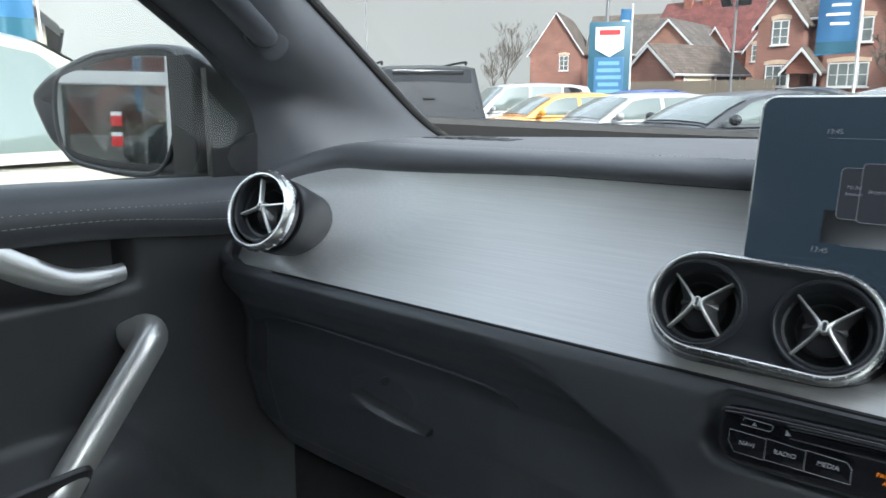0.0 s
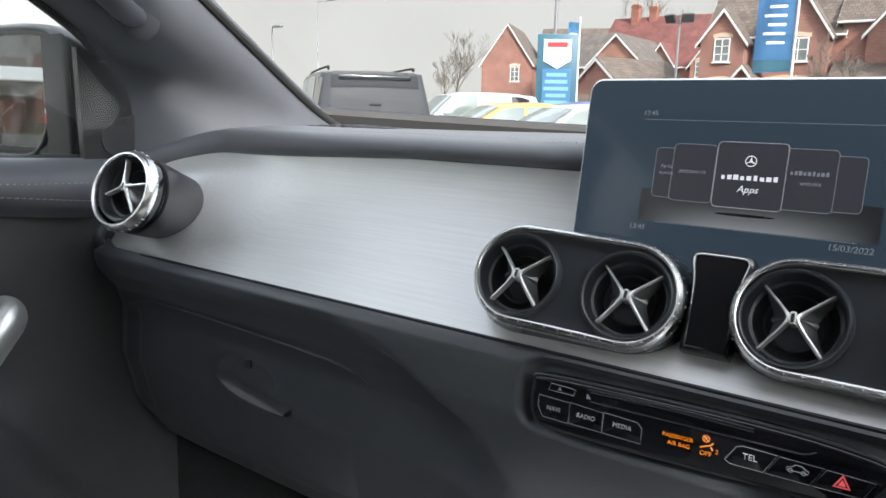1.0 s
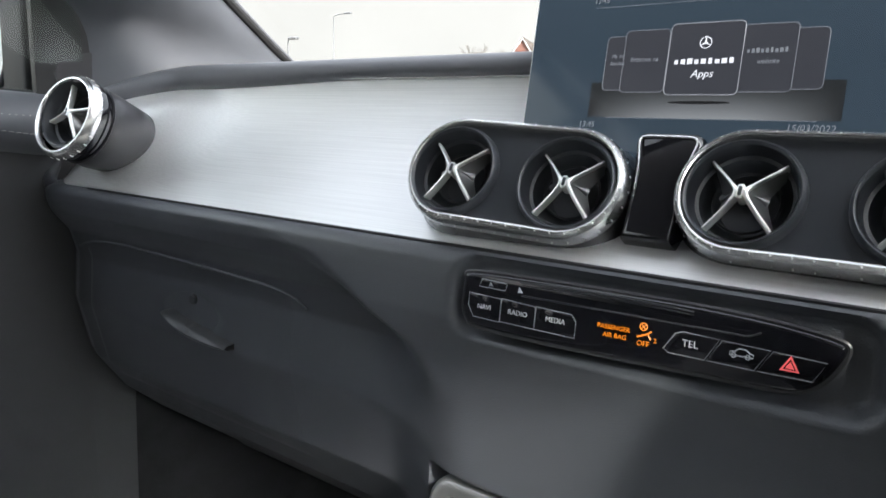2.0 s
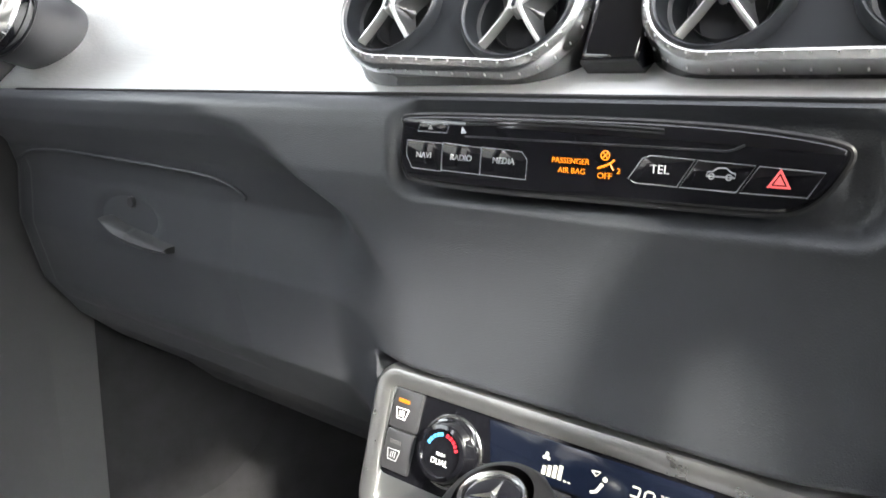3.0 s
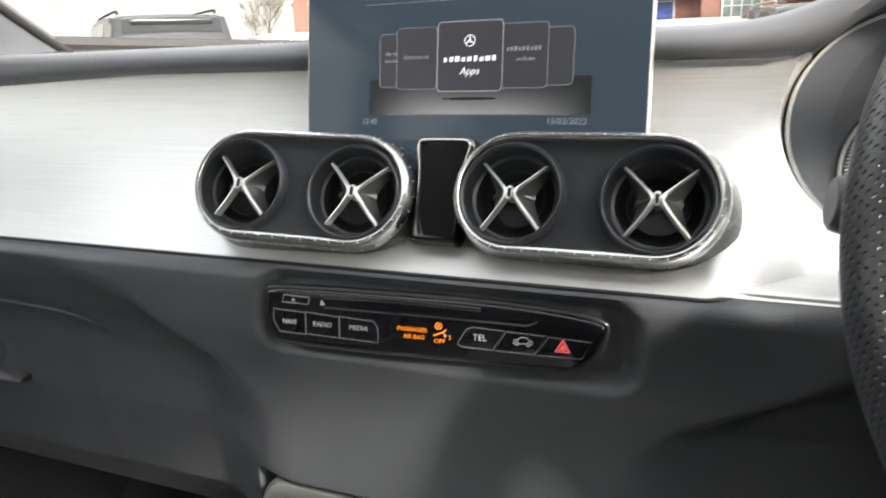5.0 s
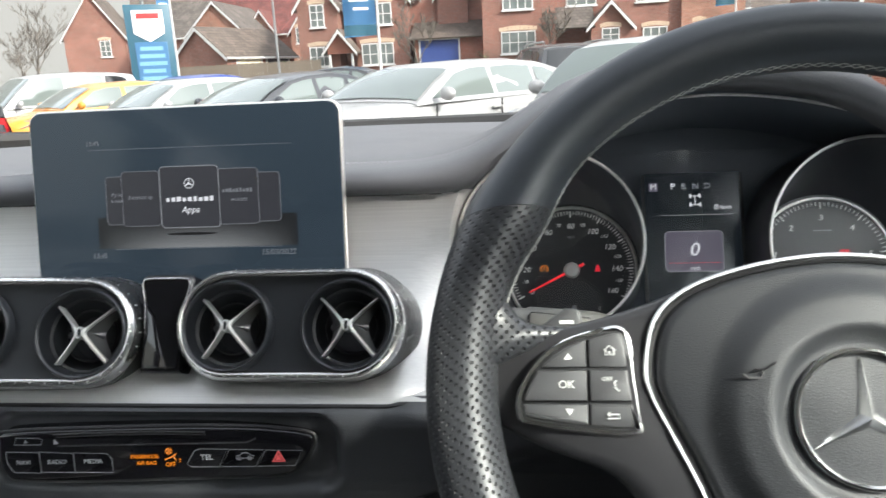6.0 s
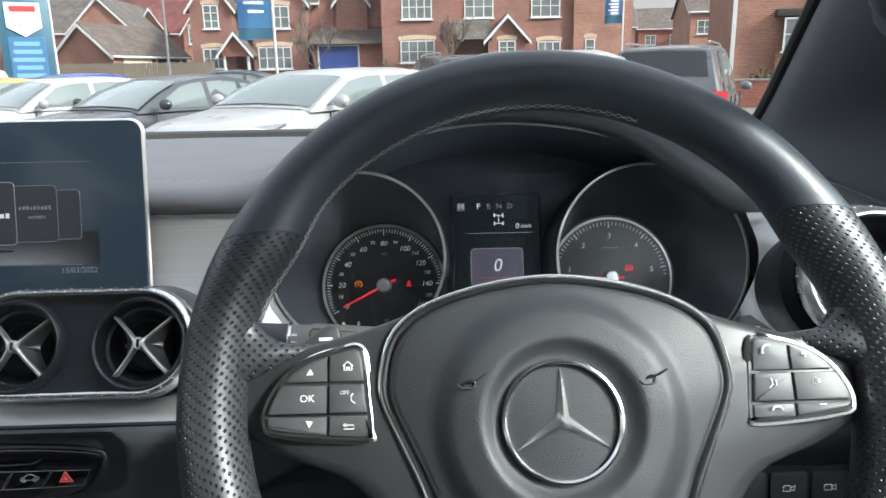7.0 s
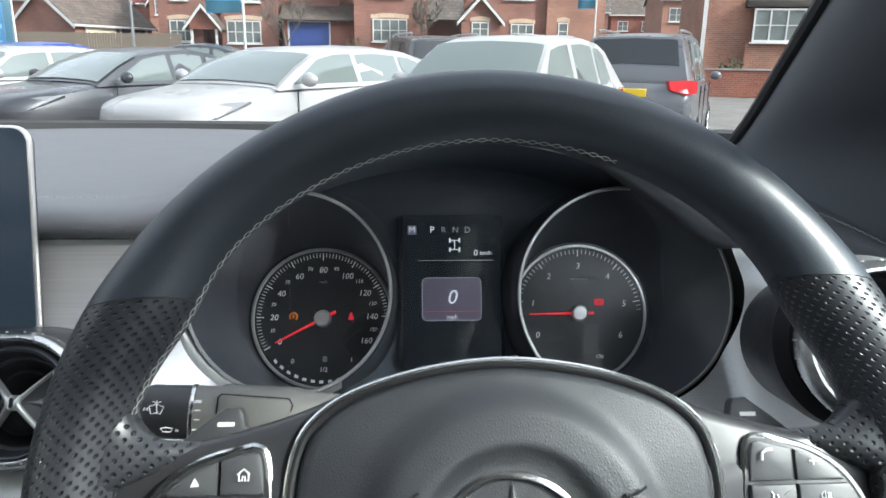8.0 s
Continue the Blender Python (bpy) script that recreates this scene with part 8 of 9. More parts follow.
P_WHITE = paint("white_car_paint", (0.33, 0.33, 0.33))
P_DARK = paint("dark_grey_car_paint", (0.035, 0.037, 0.042), 0.5)
P_GREY = paint("mid_grey_car_paint", (0.115, 0.120, 0.130), 0.6)
P_ORANGE = paint("orange_car_paint", (0.62, 0.26, 0.03), 0.2)
P_PICK = paint("slate_grey_car_paint", (0.050, 0.053, 0.059), 0.3)
P_BLUE = paint("blue_car_paint", (0.02, 0.05, 0.26), 0.3)
P_CREAM = paint("cream_white_paint", (0.28, 0.262, 0.225))
FACE = 145.0     # the row of cars that face the camera's left
car((-0.9, 9.2), FACE, 4.55, 1.82, 1.54, P_WHITE, "glossy white estate car with grey windows, parked nose towards the pickup", "estate")
car((1.46, 7.75), FACE, 3.5, 1.64, 1.67, P_WHITE, "tall white hatchback parked beside the white estate", "hatch")
car((-3.35, 10.9), FACE, 4.7, 1.84, 1.50, P_DARK, "dark grey saloon with chrome mirror trim, parked in the row", "saloon")
car((-5.9, 12.6), FACE, 4.2, 1.78, 1.50, P_WHITE, "white hatchback with a paper price card in its window", "hatch")
car((-8.5, 14.3), FACE, 4.2, 1.78, 1.52, P_ORANGE, "bright orange hatchback parked in the row", "hatch")
car((-11.2, 16.4), FACE, 4.6, 1.9, 1.80, P_WHITE, "boxy white off-roader with dark rear windows", "suv")
car((-8.6, 18.6), FACE + 20, 4.3, 1.8, 1.62, P_BLUE, "dark blue hatchback behind the front row", "hatch")
car((-4.2, 17.2), FACE - 55, 4.5, 1.8, 1.62, P_DARK, "dark grey car parked behind the front row", "saloon")
car((0.9, 14.6), 10, 4.5, 1.85, 1.78, P_DARK, "dark off-roader parked behind the white estate", "suv")
car((4.68, 12.45), -27, 4.5, 1.86, 1.82, P_GREY, "metallic dark grey off-roader seen from behind", "suv")
car((-9.2, 9.9), 52, 5.2, 1.92, 1.94, P_PICK, "grey pickup with a matching hard top, seen from behind", "pickup", "parked_pickup")
car((-3.90, 0.86), 0, 4.2, 1.88, 1.76, P_CREAM, "cream white hatchback parked alongside the pickup", "hatch")


# ---- houses ----
def block(t, m, x0, x1, y0, y1, eaves, ridge, axis, wall, roof, base=0.0, over=0.25):
    """One gabled volume of a house in its own axes (front towards -y)."""
    bm = bmesh.new()
    if axis == "x":
        yc = (y0 + y1) / 2
        prof = [(y0, base), (y1, base), (y1, eaves), (yc, ridge), (y0, eaves)]
        loft(bm, [[m @ Vector((x, y, z)) for y, z in prof] for x in (x0, x1)])
    else:
        xc = (x0 + x1) / 2
        prof = [(x0, base), (x1, base), (x1, eaves), (xc, ridge), (x0, eaves)]
        loft(bm, [[m @ Vector((x, y, z)) for x, z in prof] for y in (y0, y1)])
    uv_metres(part("wall", bm, wall, t, smooth=0))
    th = 0.12
    for s in (-1, 1):
        bm = bmesh.new()
        if axis == "x":
            ye = y0 if s < 0 else y1
            k = (ridge - eaves) / abs(yc - ye)
            a = (ye + s * over, eaves - over * k)
            pts = [a, (yc, ridge), (yc, ridge + th), (a[0], a[1] + th)]
            loft(bm, [[m @ Vector((x, y, z)) for y, z in pts] for x in (x0 - over, x1 + over)])
        else:
            xe = x0 if s < 0 else x1
            k = (ridge - eaves) / abs(xc - xe)
            a = (xe + s * over, eaves - over * k)
            pts = [a, (xc, ridge), (xc, ridge + th), (a[0], a[1] + th)]
            loft(bm, [[m @ Vector((x, y, z)) for x, z in pts] for y in (y0 - over, y1 + over)])
        uv_metres(part("roof_slope", bm, roof, t, smooth=0))
        # white verge boards on the gable ends, white gutter at the eaves
        for e in (0, 1):
            bm = bmesh.new()
            if axis == "x":
                xx = (x0 - over - 0.03) if e == 0 else (x1 + over)
                q = [(a[0], a[1] - 0.16), (yc, ridge - 0.16), (yc, ridge + th * 0.4), (a[0], a[1] + th * 0.4)]
                loft(bm, [[m @ Vector((x, y, z)) for y, z in q] for x in (xx, xx + 0.03)])
            else:
                yy = (y0 - over - 0.03) if e == 0 else (y1 + over)
                q = [(a[0], a[1] - 0.16), (xc, ridge - 0.16), (xc, ridge + th * 0.4), (a[0], a[1] + th * 0.4)]
                loft(bm, [[m @ Vector((x, y, z)) for x, z in q] for y in (yy, yy + 0.03)])
            part("verge_board", bm, M["white_frame"], t, "white verge board", smooth=0)
    if axis == "x":
        bm = bmesh.new()
        tube(bm, [m @ Vector((x0 - over, y0 - over - 0.02, eaves - over * k + 0.03)), m @ Vector((x1 + over, y0 - over - 0.02, eaves - over * k + 0.03))], 0.07, 8)
        part("gutter", bm, M["white_frame"], t, "white gutter")


def window(t, m, x, z, w, h, y, nx=2, ny=2, head=True):
    """A white framed window on the front wall at depth y: frame, bars, sill and dark panes."""
    bm = bmesh.new()
    fw = 0.07
    for a, b, c, d in ((-w / 2, w / 2, h / 2 - fw, h / 2), (-w / 2, w / 2, -h / 2, -h / 2 + fw), (-w / 2, -w / 2 + fw, -h / 2 + fw, h / 2 - fw), (w / 2 - fw, w / 2, -h / 2 + fw, h / 2 - fw)):
        box(bm, x + a, x + b, y - 0.06, y + 0.02, z + c, z + d, m=m)
    for i in range(1, nx):
        xx = x - w / 2 + w * i / nx
        box(bm, xx - 0.03, xx + 0.03, y - 0.05, y, z - h / 2 + fw, z + h / 2 - fw, m=m)
    for j in range(1, ny):
        zz = z - h / 2 + h * j / ny
        box(bm, x - w / 2 + fw, x + w / 2 - fw, y - 0.045, y, zz - 0.02, zz + 0.02, m=m)
    win = part("window", bm, M["white_frame"], t, "white window frame", smooth=0)
    for i in range(nx):
        for j in range(ny):
            bm = bmesh.new()
            a, b = x - w / 2 + w * i / nx + 0.035, x - w / 2 + w * (i + 1) / nx - 0.035
            c, d = z - h / 2 + h * j / ny + 0.025, z - h / 2 + h * (j + 1) / ny - 0.025
            box(bm, a, b, y - 0.02, y - 0.005, c, d, m=m)
            part("pane", bm, M["house_glass"], win)
    bm = bmesh.new()
    box(bm, x - w / 2 - 0.08, x + w / 2 + 0.08, y - 0.14, y + 0.0, z - h / 2 - 0.08, z - h / 2, 0.01, 1, m=m)
    part("sill", bm, M["white_frame"], win)
    if head:
        bm = bmesh.new()
        n = 9
        for k in range(n):
            x0 = x - w / 2 - 0.1 + (w + 0.2) * k / n
            x1 = x - w / 2 - 0.1 + (w + 0.2) * (k + 1) / n - 0.012
            lift = 0.10 * math.sin(math.pi * (k + 0.5) / n)
            box(bm, x0, x1, y - 0.03, y + 0.01, z + h / 2 + 0.01 + lift * 0.6, z + h / 2 + 0.22 + lift, m=m)
        part("lintel", bm, M["stone_head"], win, "pale brick arch")


def flat_door(t, m, x, z0, w, h, y, material, label, name="garage_door", ribs=6):
    bm = bmesh.new()
    box(bm, x - w / 2, x + w / 2, y - 0.03, y + 0.02, z0, z0 + h, m=m)
    d = part(name, bm, material, t, label, smooth=0)
    for k in range(ribs):
        bm = bmesh.new()
        zz = z0 + h * (k + 0.5) / ribs
        box(bm, x - w / 2 + 0.05, x + w / 2 - 0.05, y - 0.045, y - 0.03, zz - h / ribs * 0.40, zz + h / ribs * 0.40, 0.006, 1, m=m)
        part("panel", bm, material, d)
    bm = bmesh.new()
    for a, b, c, e in ((-w / 2 - 0.1, -w / 2, 0, h + 0.1), (w / 2, w / 2 + 0.1, 0, h + 0.1), (-w / 2, w / 2, h, h + 0.1)):
        box(bm, x + a, x + b, y - 0.07, y + 0.02, z0 + c, z0 + e, m=m)
    part("door_frame", bm, M["white_frame"], d)


def chimney(t, m, x, y, z0, z1):
    bm = bmesh.new()
    box(bm, x - 0.35, x + 0.35, y - 0.3, y + 0.3, z0, z1, m=m)
    box(bm, x - 0.42, x + 0.42, y - 0.37, y + 0.37, z1 - 0.25, z1 - 0.1, m=m)
    uv_metres(part("chimney", bm, M["brick_dark"], t, smooth=0))
    for dx in (-0.17, 0.17):
        bm = bmesh.new()
        lathe(bm, [(0.10, 0.0), (0.12, 0.02), (0.10, 0.3), (0.12, 0.34), (0.08, 0.36)], m @ Matrix.Translation((x + dx, y, z1)), 12)
        part("chimney_pot", bm, M["brick_orange"], t)


M["house_glass"] = mat("house_window_glass", (0.13, 0.15, 0.145), 0.06, spec=0.9, rvary=0.03, vscale=1.0, vary=0.4)
M["stone_head"] = mat("pale_brick_arch", (0.50, 0.38, 0.27), 0.8, vary=0.15, vscale=4)


def house(label, at=(0, 0, 0), turn=0.0, name="house"):
    return thing(name, label, "house", pose(at[0], at[1], at[2], 0, 0, turn), group="houses across the street"), Matrix.Identity(4)


# the pair with a front bay, a lean-to and a small gabled porch
h, m = house("red brick house with a front bay and a gabled porch")
block(h, m, -2.0, 2.2, 43.2, 51, 7.6, 9.8, "y", M["brick"], M["tile_brown"], 1.1)
window(h, m, 0.05, 2.78, 2.0, 1.25, 43.2, 4, 2)
window(h, m, 0.05, 5.25, 1.75, 1.35, 43.2, 4, 2)
block(h, m, 2.2, 9.4, 44.6, 52, 7.6, 10.4, "x", M["brick"], M["tile_brown"], 1.1)
window(h, m, 3.75, 5.35, 1.75, 1.3, 44.6, 3, 2)
window(h, m, 7.75, 5.35, 1.75, 1.3, 44.6, 3, 2)
window(h, m, 8.0, 2.75, 1.4, 1.1, 44.6, 3, 2)
block(h, m, 4.2, 6.4, 43.3, 44.6, 3.55, 4.75, "y", M["brick"], M["tile_grey"], 1.1, 0.3)
window(h, m, 5.3, 2.75, 1.0, 1.15, 43.3, 2, 3)
bm = bmesh.new()
loft(bm, [[Vector((x, y, z)) for y, z in ((43.1, 3.35), (44.6, 4.55), (44.6, 4.68), (43.0, 3.42))] for x in (2.2, 4.4)])
uv_metres(part("lean_to_roof", bm, M["tile_grey"], h, smooth=0))
block(h, m, 9.4, 12.9, 44.2, 54, 7.6, 9.6, "y", M["brick_orange"], M["tile_brown"], 1.1)
window(h, m, 10.4, 2.9, 0.6, 1.0, 44.2, 1, 2)
window(h, m, 11.9, 5.3, 0.7, 1.1, 44.2, 1, 2)
# the link with the blue garage door
h, m = house("red brick house with a blue garage door")
block(h, m, -6.2, -2.0, 46.2, 52, 6.6, 9.0, "x", M["brick"], M["tile_brown"], 1.1)
window(h, m, -3.95, 4.95, 1.75, 1.25, 46.2, 3, 2)
block(h, m, -4.9, -3.0, 45.8, 46.2, 5.9, 7.1, "y", M["brick"], M["tile_brown"], 4.2)
bm = bmesh.new()
box(bm, -6.2, -2.0, 44.4, 46.2, 1.1, 3.3)
uv_metres(part("wall", bm, M["brick_dark"], h, smooth=0))
bm = bmesh.new()
loft(bm, [[Vector((x, y, z)) for y, z in ((44.0, 3.25), (46.2, 4.25), (46.2, 4.37), (43.95, 3.33))] for x in (-6.4, -1.9)])
uv_metres(part("lean_to_roof", bm, M["tile_brown"], h, smooth=0))
flat_door(h, m, -4.7, 1.25, 2.3, 1.95, 44.4, M["blue_door"], "dark blue garage door")
# the house with two front gables and a small porch
h, m = house("red brick house with paired white-edged gables and a pale porch")
block(h, m, -13.4, -6.2, 46.2, 53, 6.0, 9.6, "x", M["brick"], M["tile_brown"], 1.1)
block(h, m, -13.4, -10.9, 44.6, 46.4, 5.6, 7.3, "y", M["brick"], M["tile_brown"], 1.1)
window(h, m, -12.15, 5.0, 0.9, 1.35, 44.6, 2, 3)
window(h, m, -12.15, 2.6, 1.3, 1.2, 44.6, 3, 2)
block(h, m, -9.9, -6.6, 45.0, 46.4, 5.9, 8.4, "y", M["brick"], M["tile_brown"], 1.1)
window(h, m, -8.4, 4.95, 1.6, 1.3, 45.0, 3, 2)
window(h, m, -8.6, 2.6, 2.0, 1.3, 45.0, 4, 2)
block(h, m, -11.5, -9.9, 43.9, 44.8, 3.05, 4.05, "y", M["brick_dark"], M["tile_brown"], 2.7, 0.3)
for x in (-11.4, -10.0):
    bm = bmesh.new()
    box(bm, x - 0.07, x + 0.07, 43.95, 44.09, 1.2, 2.75, 0.01, 1)
    part("porch_post", bm, M["white_frame"], h)
chimney(h, m, -7.0, 49.5, 8.4, 10.8)
# detached garage, turned
h, m = house("low red brick double garage with a brown tiled roof", (-17.70, 43.4, -0.32), 69.6, "garage")
block(h, m, 0.0, 6.6, 0.0, 4.3, 3.25, 5.0, "x", M["brick"], M["tile_brown"], 1.0, 0.22)
flat_door(h, m, 2.0, 1.2, 2.2, 1.95, 0.0, M["cream_door"], "cream garage door")
flat_door(h, m, 4.8, 1.2, 2.2, 1.95, 0.0, M["dark_door"], "dark garage door")
# behind it
h, m = house("orange-red brick house with a white-edged gable behind the garage", (0.8, 0, -0.6))
block(h, m, -26.2, -21.6, 55.0, 63, 5.6, 7.9, "y", M["brick_orange"], M["tile_grey"], 1.1)
block(h, m, -30.5, -26.2, 56.0, 63, 5.6, 8.4, "x", M["brick"], M["tile_grey"], 1.1)
h, m = house("house with a deep red tiled roof and small white dormer gables", (0.8, 0, -0.75))
block(h, m, -29.0, -18.0, 62.0, 72, 6.0, 10.6, "x", M["brick"], M["tile_red"], 1.1)
block(h, m, -23.6, -21.4, 61.2, 64, 6.2, 7.8, "y", M["brick_orange"], M["tile_red"], 1.1)
block(h, m, -19.9, -17.9, 61.0, 64, 6.0, 7.4, "y", M["brick_orange"], M["tile_red"], 1.1)
window(h, m, -18.9, 5.6, 1.1, 1.3, 61.0, 2, 3)
chimney(h, m, -27.0, 66.5, 9.6, 11.8)
chimney(h, m, -25.4, 66.8, 9.6, 11.6)
# far left gable
h, m = house("red brick house end with a white-edged gable and one small window", (-36.9, 61.5, -0.2), 20)
block(h, m, -2.6, 2.4, 0.0, 9.0, 6.0, 9.6, "y", M["brick"], M["tile_brown"], 1.1)
block(h, m, 2.4, 9.0, 3.5, 12.0, 6.0, 9.8, "x", M["brick"], M["tile_brown"], 1.1)
window(h, m, 0.7, 4.9, 0.9, 1.4, 0.0, 2, 3)
# nearer house on the right with a wide bay window
h, m = house("red brick house with a wide white bay window", (15.3, 28.6, 0), -14)
block(h, m, -2.6, 6.5, 0.0, 8, 6.4, 9.0, "x", M["brick_orange"], M["tile_brown"], 0.3)
window(h, m, 0.35, 2.75, 2.5, 1.25, -0.35, 4, 2, False)
bm = bmesh.new()
box(bm, -1.1, 1.8, -0.34, 0.02, 0.3, 2.1, m=m)
uv_metres(part("bay_wall", bm, M["brick_orange"], h, smooth=0))
bm = bmesh.new()
box(bm, -1.2, 1.9, -0.45, 0.02, 3.42, 3.7, 0.03, 2, m=m)
part("bay_roof", bm, M["tile_grey"], h)
bm = bmesh.new()
box(bm, -2.75, -2.6, -0.06, 0.06, 0.3, 6.3, m=m)
part("downpipe", bm, M["white_frame"], h)
# farther row seen between the houses
for k, (x, y, w, mm, rf) in enumerate(((22.5, 88, 6.5, "brick", "tile_grey"), (30.5, 92, 6.0, "brick_dark", "tile_brown"), (38.0, 84, 7.0, "brick", "tile_grey"), (27.0, 66, 5.0, "brick_orange", "tile_brown"), (24.5, 46, 4.2, "brick", "tile_grey"))):
    h, m = house("distant red brick house with white windows", (x, y, 0), -8)
    block(h, m, -w / 2, w / 2, 0, 8, 6.6, 9.2, "x", M[mm], M[rf], 1.0)
    for dx in (-w / 4, w / 4):
        window(h, m, dx, 5.2, 1.3, 1.2, 0, 2, 2, False)
        window(h, m, dx, 2.6, 1.3, 1.2, 0, 2, 2, False)


# ---- street furniture, signs, trees ----
def totem():
    t = thing("totem_sign", "tall blue and teal garage sign with a white head panel", "sign", pose(-10.50, 20.6, -0.13, 0, 0, 27))
    bm = bmesh.new()
    box(bm, -0.62, 0.62, -0.12, 0.12, 0, 3.82, 0.02, 2)
    part("case", bm, M["sign_teal"], t, "teal case")
    bm = bmesh.new()
    box(bm, -0.44, 0.44, -0.15, -0.10, 0.9, 2.78, 0.01, 1)
    part("lower_panel", bm, M["sign_blue"], t, "blue panel")
    bm = bmesh.new()
    shape(bm, [(-0.42, 0.42), (-0.42, -0.22), (0.0, -0.46), (0.42, -0.22), (0.42, 0.42)], 0.10, 0.165, plane_at((0, 0, 3.24), (1, 0, 0), (0, 0, 1)))
    part("head_panel", bm, M["sign_white"], t, "white shield panel")
    lettering("Service", 0.20, plane_at((0, -0.168, 3.27), (1, 0, 0), (0, 0, 1)), M["sign_grey"], t)
    for k, (w, z, hh, mm) in enumerate(((0.62, 3.50, 0.15, "sign_red"), )):
        bm = bmesh.new()
        box(bm, -w / 2, w / 2, -0.172, -0.160, z - hh / 2, z + hh / 2)
        part("word_bar", bm, M[mm], t)
    bm = bmesh.new()
    tube(bm, [(0.09 * math.cos(a), -0.168, 3.06 + 0.09 * math.sin(a)) for a in (2 * math.pi * k / 20 for k in range(20))], 0.012, 6, closed=True)
    part("round_mark", bm, M["sign_grey"], t)
    for k in range(8):
        bm = bmesh.new()
        z = 2.60 - k * 0.21
        w = 0.62 + 0.14 * ((k * 7) % 3) / 2
        box(bm, -w / 2, w / 2, -0.158, -0.148, z - 0.055, z + 0.055)
        part("word_bar", bm, M["sign_pale"], t)
    bm = bmesh.new()
    tube(bm, [(-0.1, 0.3, 0), (-0.1, 0.3, 5.6)], 0.05, 8)
    part("rear_pole", bm, M["metal_post"], t)


M["sign_grey"] = mat("grey_sign_print", (0.10, 0.12, 0.15), 0.4, vary=0.03)
totem()


def banner(x, y, w, z0, z1, ztop, turn, label, pole=0.045):
    t = thing("flag_banner", label, "banner", pose(x, y, 0, 0, 0, turn), group="forecourt banners")
    bm = bmesh.new()
    tube(bm, [(0, 0, 0), (0, 0, ztop)], [pole, pole * 0.67], 10)
    part("pole", bm, M["white_frame"], t, "white pole")
    bm = bmesh.new()

    def fn(u, v):
        return (-0.05 - w * u, 0.05 * math.sin(u * 6 + v * 3) * (0.3 + u), lerp(z0, z1, v) - 0.05 * u * (1 - v))
    sheet(bm, fn, 14, 16)
    bmesh.ops.solidify(bm, geom=list(bm.faces), thickness=0.006)
    cloth = part("cloth", bm, M["sign_blue_cloth"], t, "blue printed cloth", smooth=60)
    for k in range(6):
        bm = bmesh.new()
        z = lerp(z1, z0, 0.18 + k * 0.10)
        u0, u1 = 0.22, 0.80 - 0.12 * (k % 2)
        sheet(bm, lambda u, v: (-0.05 - w * lerp(u0, u1, u), 0.05 * math.sin(lerp(u0, u1, u) * 6 + ((z - z0) / (z1 - z0)) * 3) * (0.3 + lerp(u0, u1, u)) - 0.012, z + (v - 0.5) * 0.07), 8, 1)
        part("word_bar", bm, M["sign_white"], cloth)
    bm = bmesh.new()
    sheet(bm, lambda u, v: (-0.05 - w * u, 0.05 * math.sin(u * 6 + v * 0.15 * 3) * (0.3 + u) - 0.011, lerp(z0, z0 + 0.3, v)), 10, 2)
    part("dark_foot", bm, M["sign_teal"], cloth)


M["sign_blue_cloth"] = mat("blue_banner_cloth", (0.08, 0.23, 0.42), 0.8, vary=0.06, vscale=2)
banner(-3.95, 21.6, 0.95, 2.55, 4.9, 5.2, 8, "blue printed flag banner on a white pole")
banner(-10.6, 22.3, 0.5, 2.1, 4.2, 4.4, 78, "blue printed flag banner beside the garage sign")
banner(8.6, 30.5, 0.7, 3.4, 4.6, 4.8, -10, "small violet-blue flag on a white pole")


def lamp_post(x, y, hgt, arm, turn, label):
    t = thing("street_lamp", label, "street lamp", pose(x, y, ground_z(x, y), 0, 0, turn), group="street lamps")
    bm = bmesh.new()
    tube(bm, [(0, 0, 0), (0, 0, 1.2), (0, 0, 1.25), (0, 0, hgt)], [0.09, 0.09, 0.06, 0.04], 10)
    part("post", bm, M["metal_post"], t)
    bm = bmesh.new()
    tube(bm, smooth_line([(0, 0, hgt - 0.02), (arm * 0.3, 0, hgt + 0.12), (arm, 0, hgt + 0.16)], 5), 0.03, 8)
    part("arm", bm, M["metal_post"], t)
    bm = bmesh.new()
    box(bm, arm - 0.1, arm + 0.55, -0.13, 0.13, hgt + 0.10, hgt + 0.22, 0.04, 2)
    part("lantern", bm, M["metal_post"], t)


lamp_post(-43.5, 42.5, 8.2, 1.4, 0, "tall slim street lamp with one arm")
lamp_post(-30.5, 26.5, 5.2, 0.2, 0, "slim grey street lamp post")


def floodlight():
    t = thing("floodlight_post", "slim post carrying black floodlights", "floodlight", pose(-8.9, 27.0, 0.2))
    bm = bmesh.new()
    tube(bm, [(0, 0, 0), (0, 0, 4.6)], [0.06, 0.045], 10)
    part("post", bm, M["metal_post"], t)
    for s in (-1, 1):
        bm = bmesh.new()
        box(bm, -0.22, 0.22, -0.05, 0.05, -0.15, 0.15, 0.02, 1, m=pose(s * 0.32, -0.1, 4.55, 25, 0, s * 20))
        part("lamp_head", bm, M["tyre"], t, "black lamp head")
    bm = bmesh.new()
    tube(bm, [(-0.4, 0, 4.4), (0.4, 0, 4.4)], 0.025, 8)
    part("cross_bar", bm, M["metal_post"], t)


floodlight()


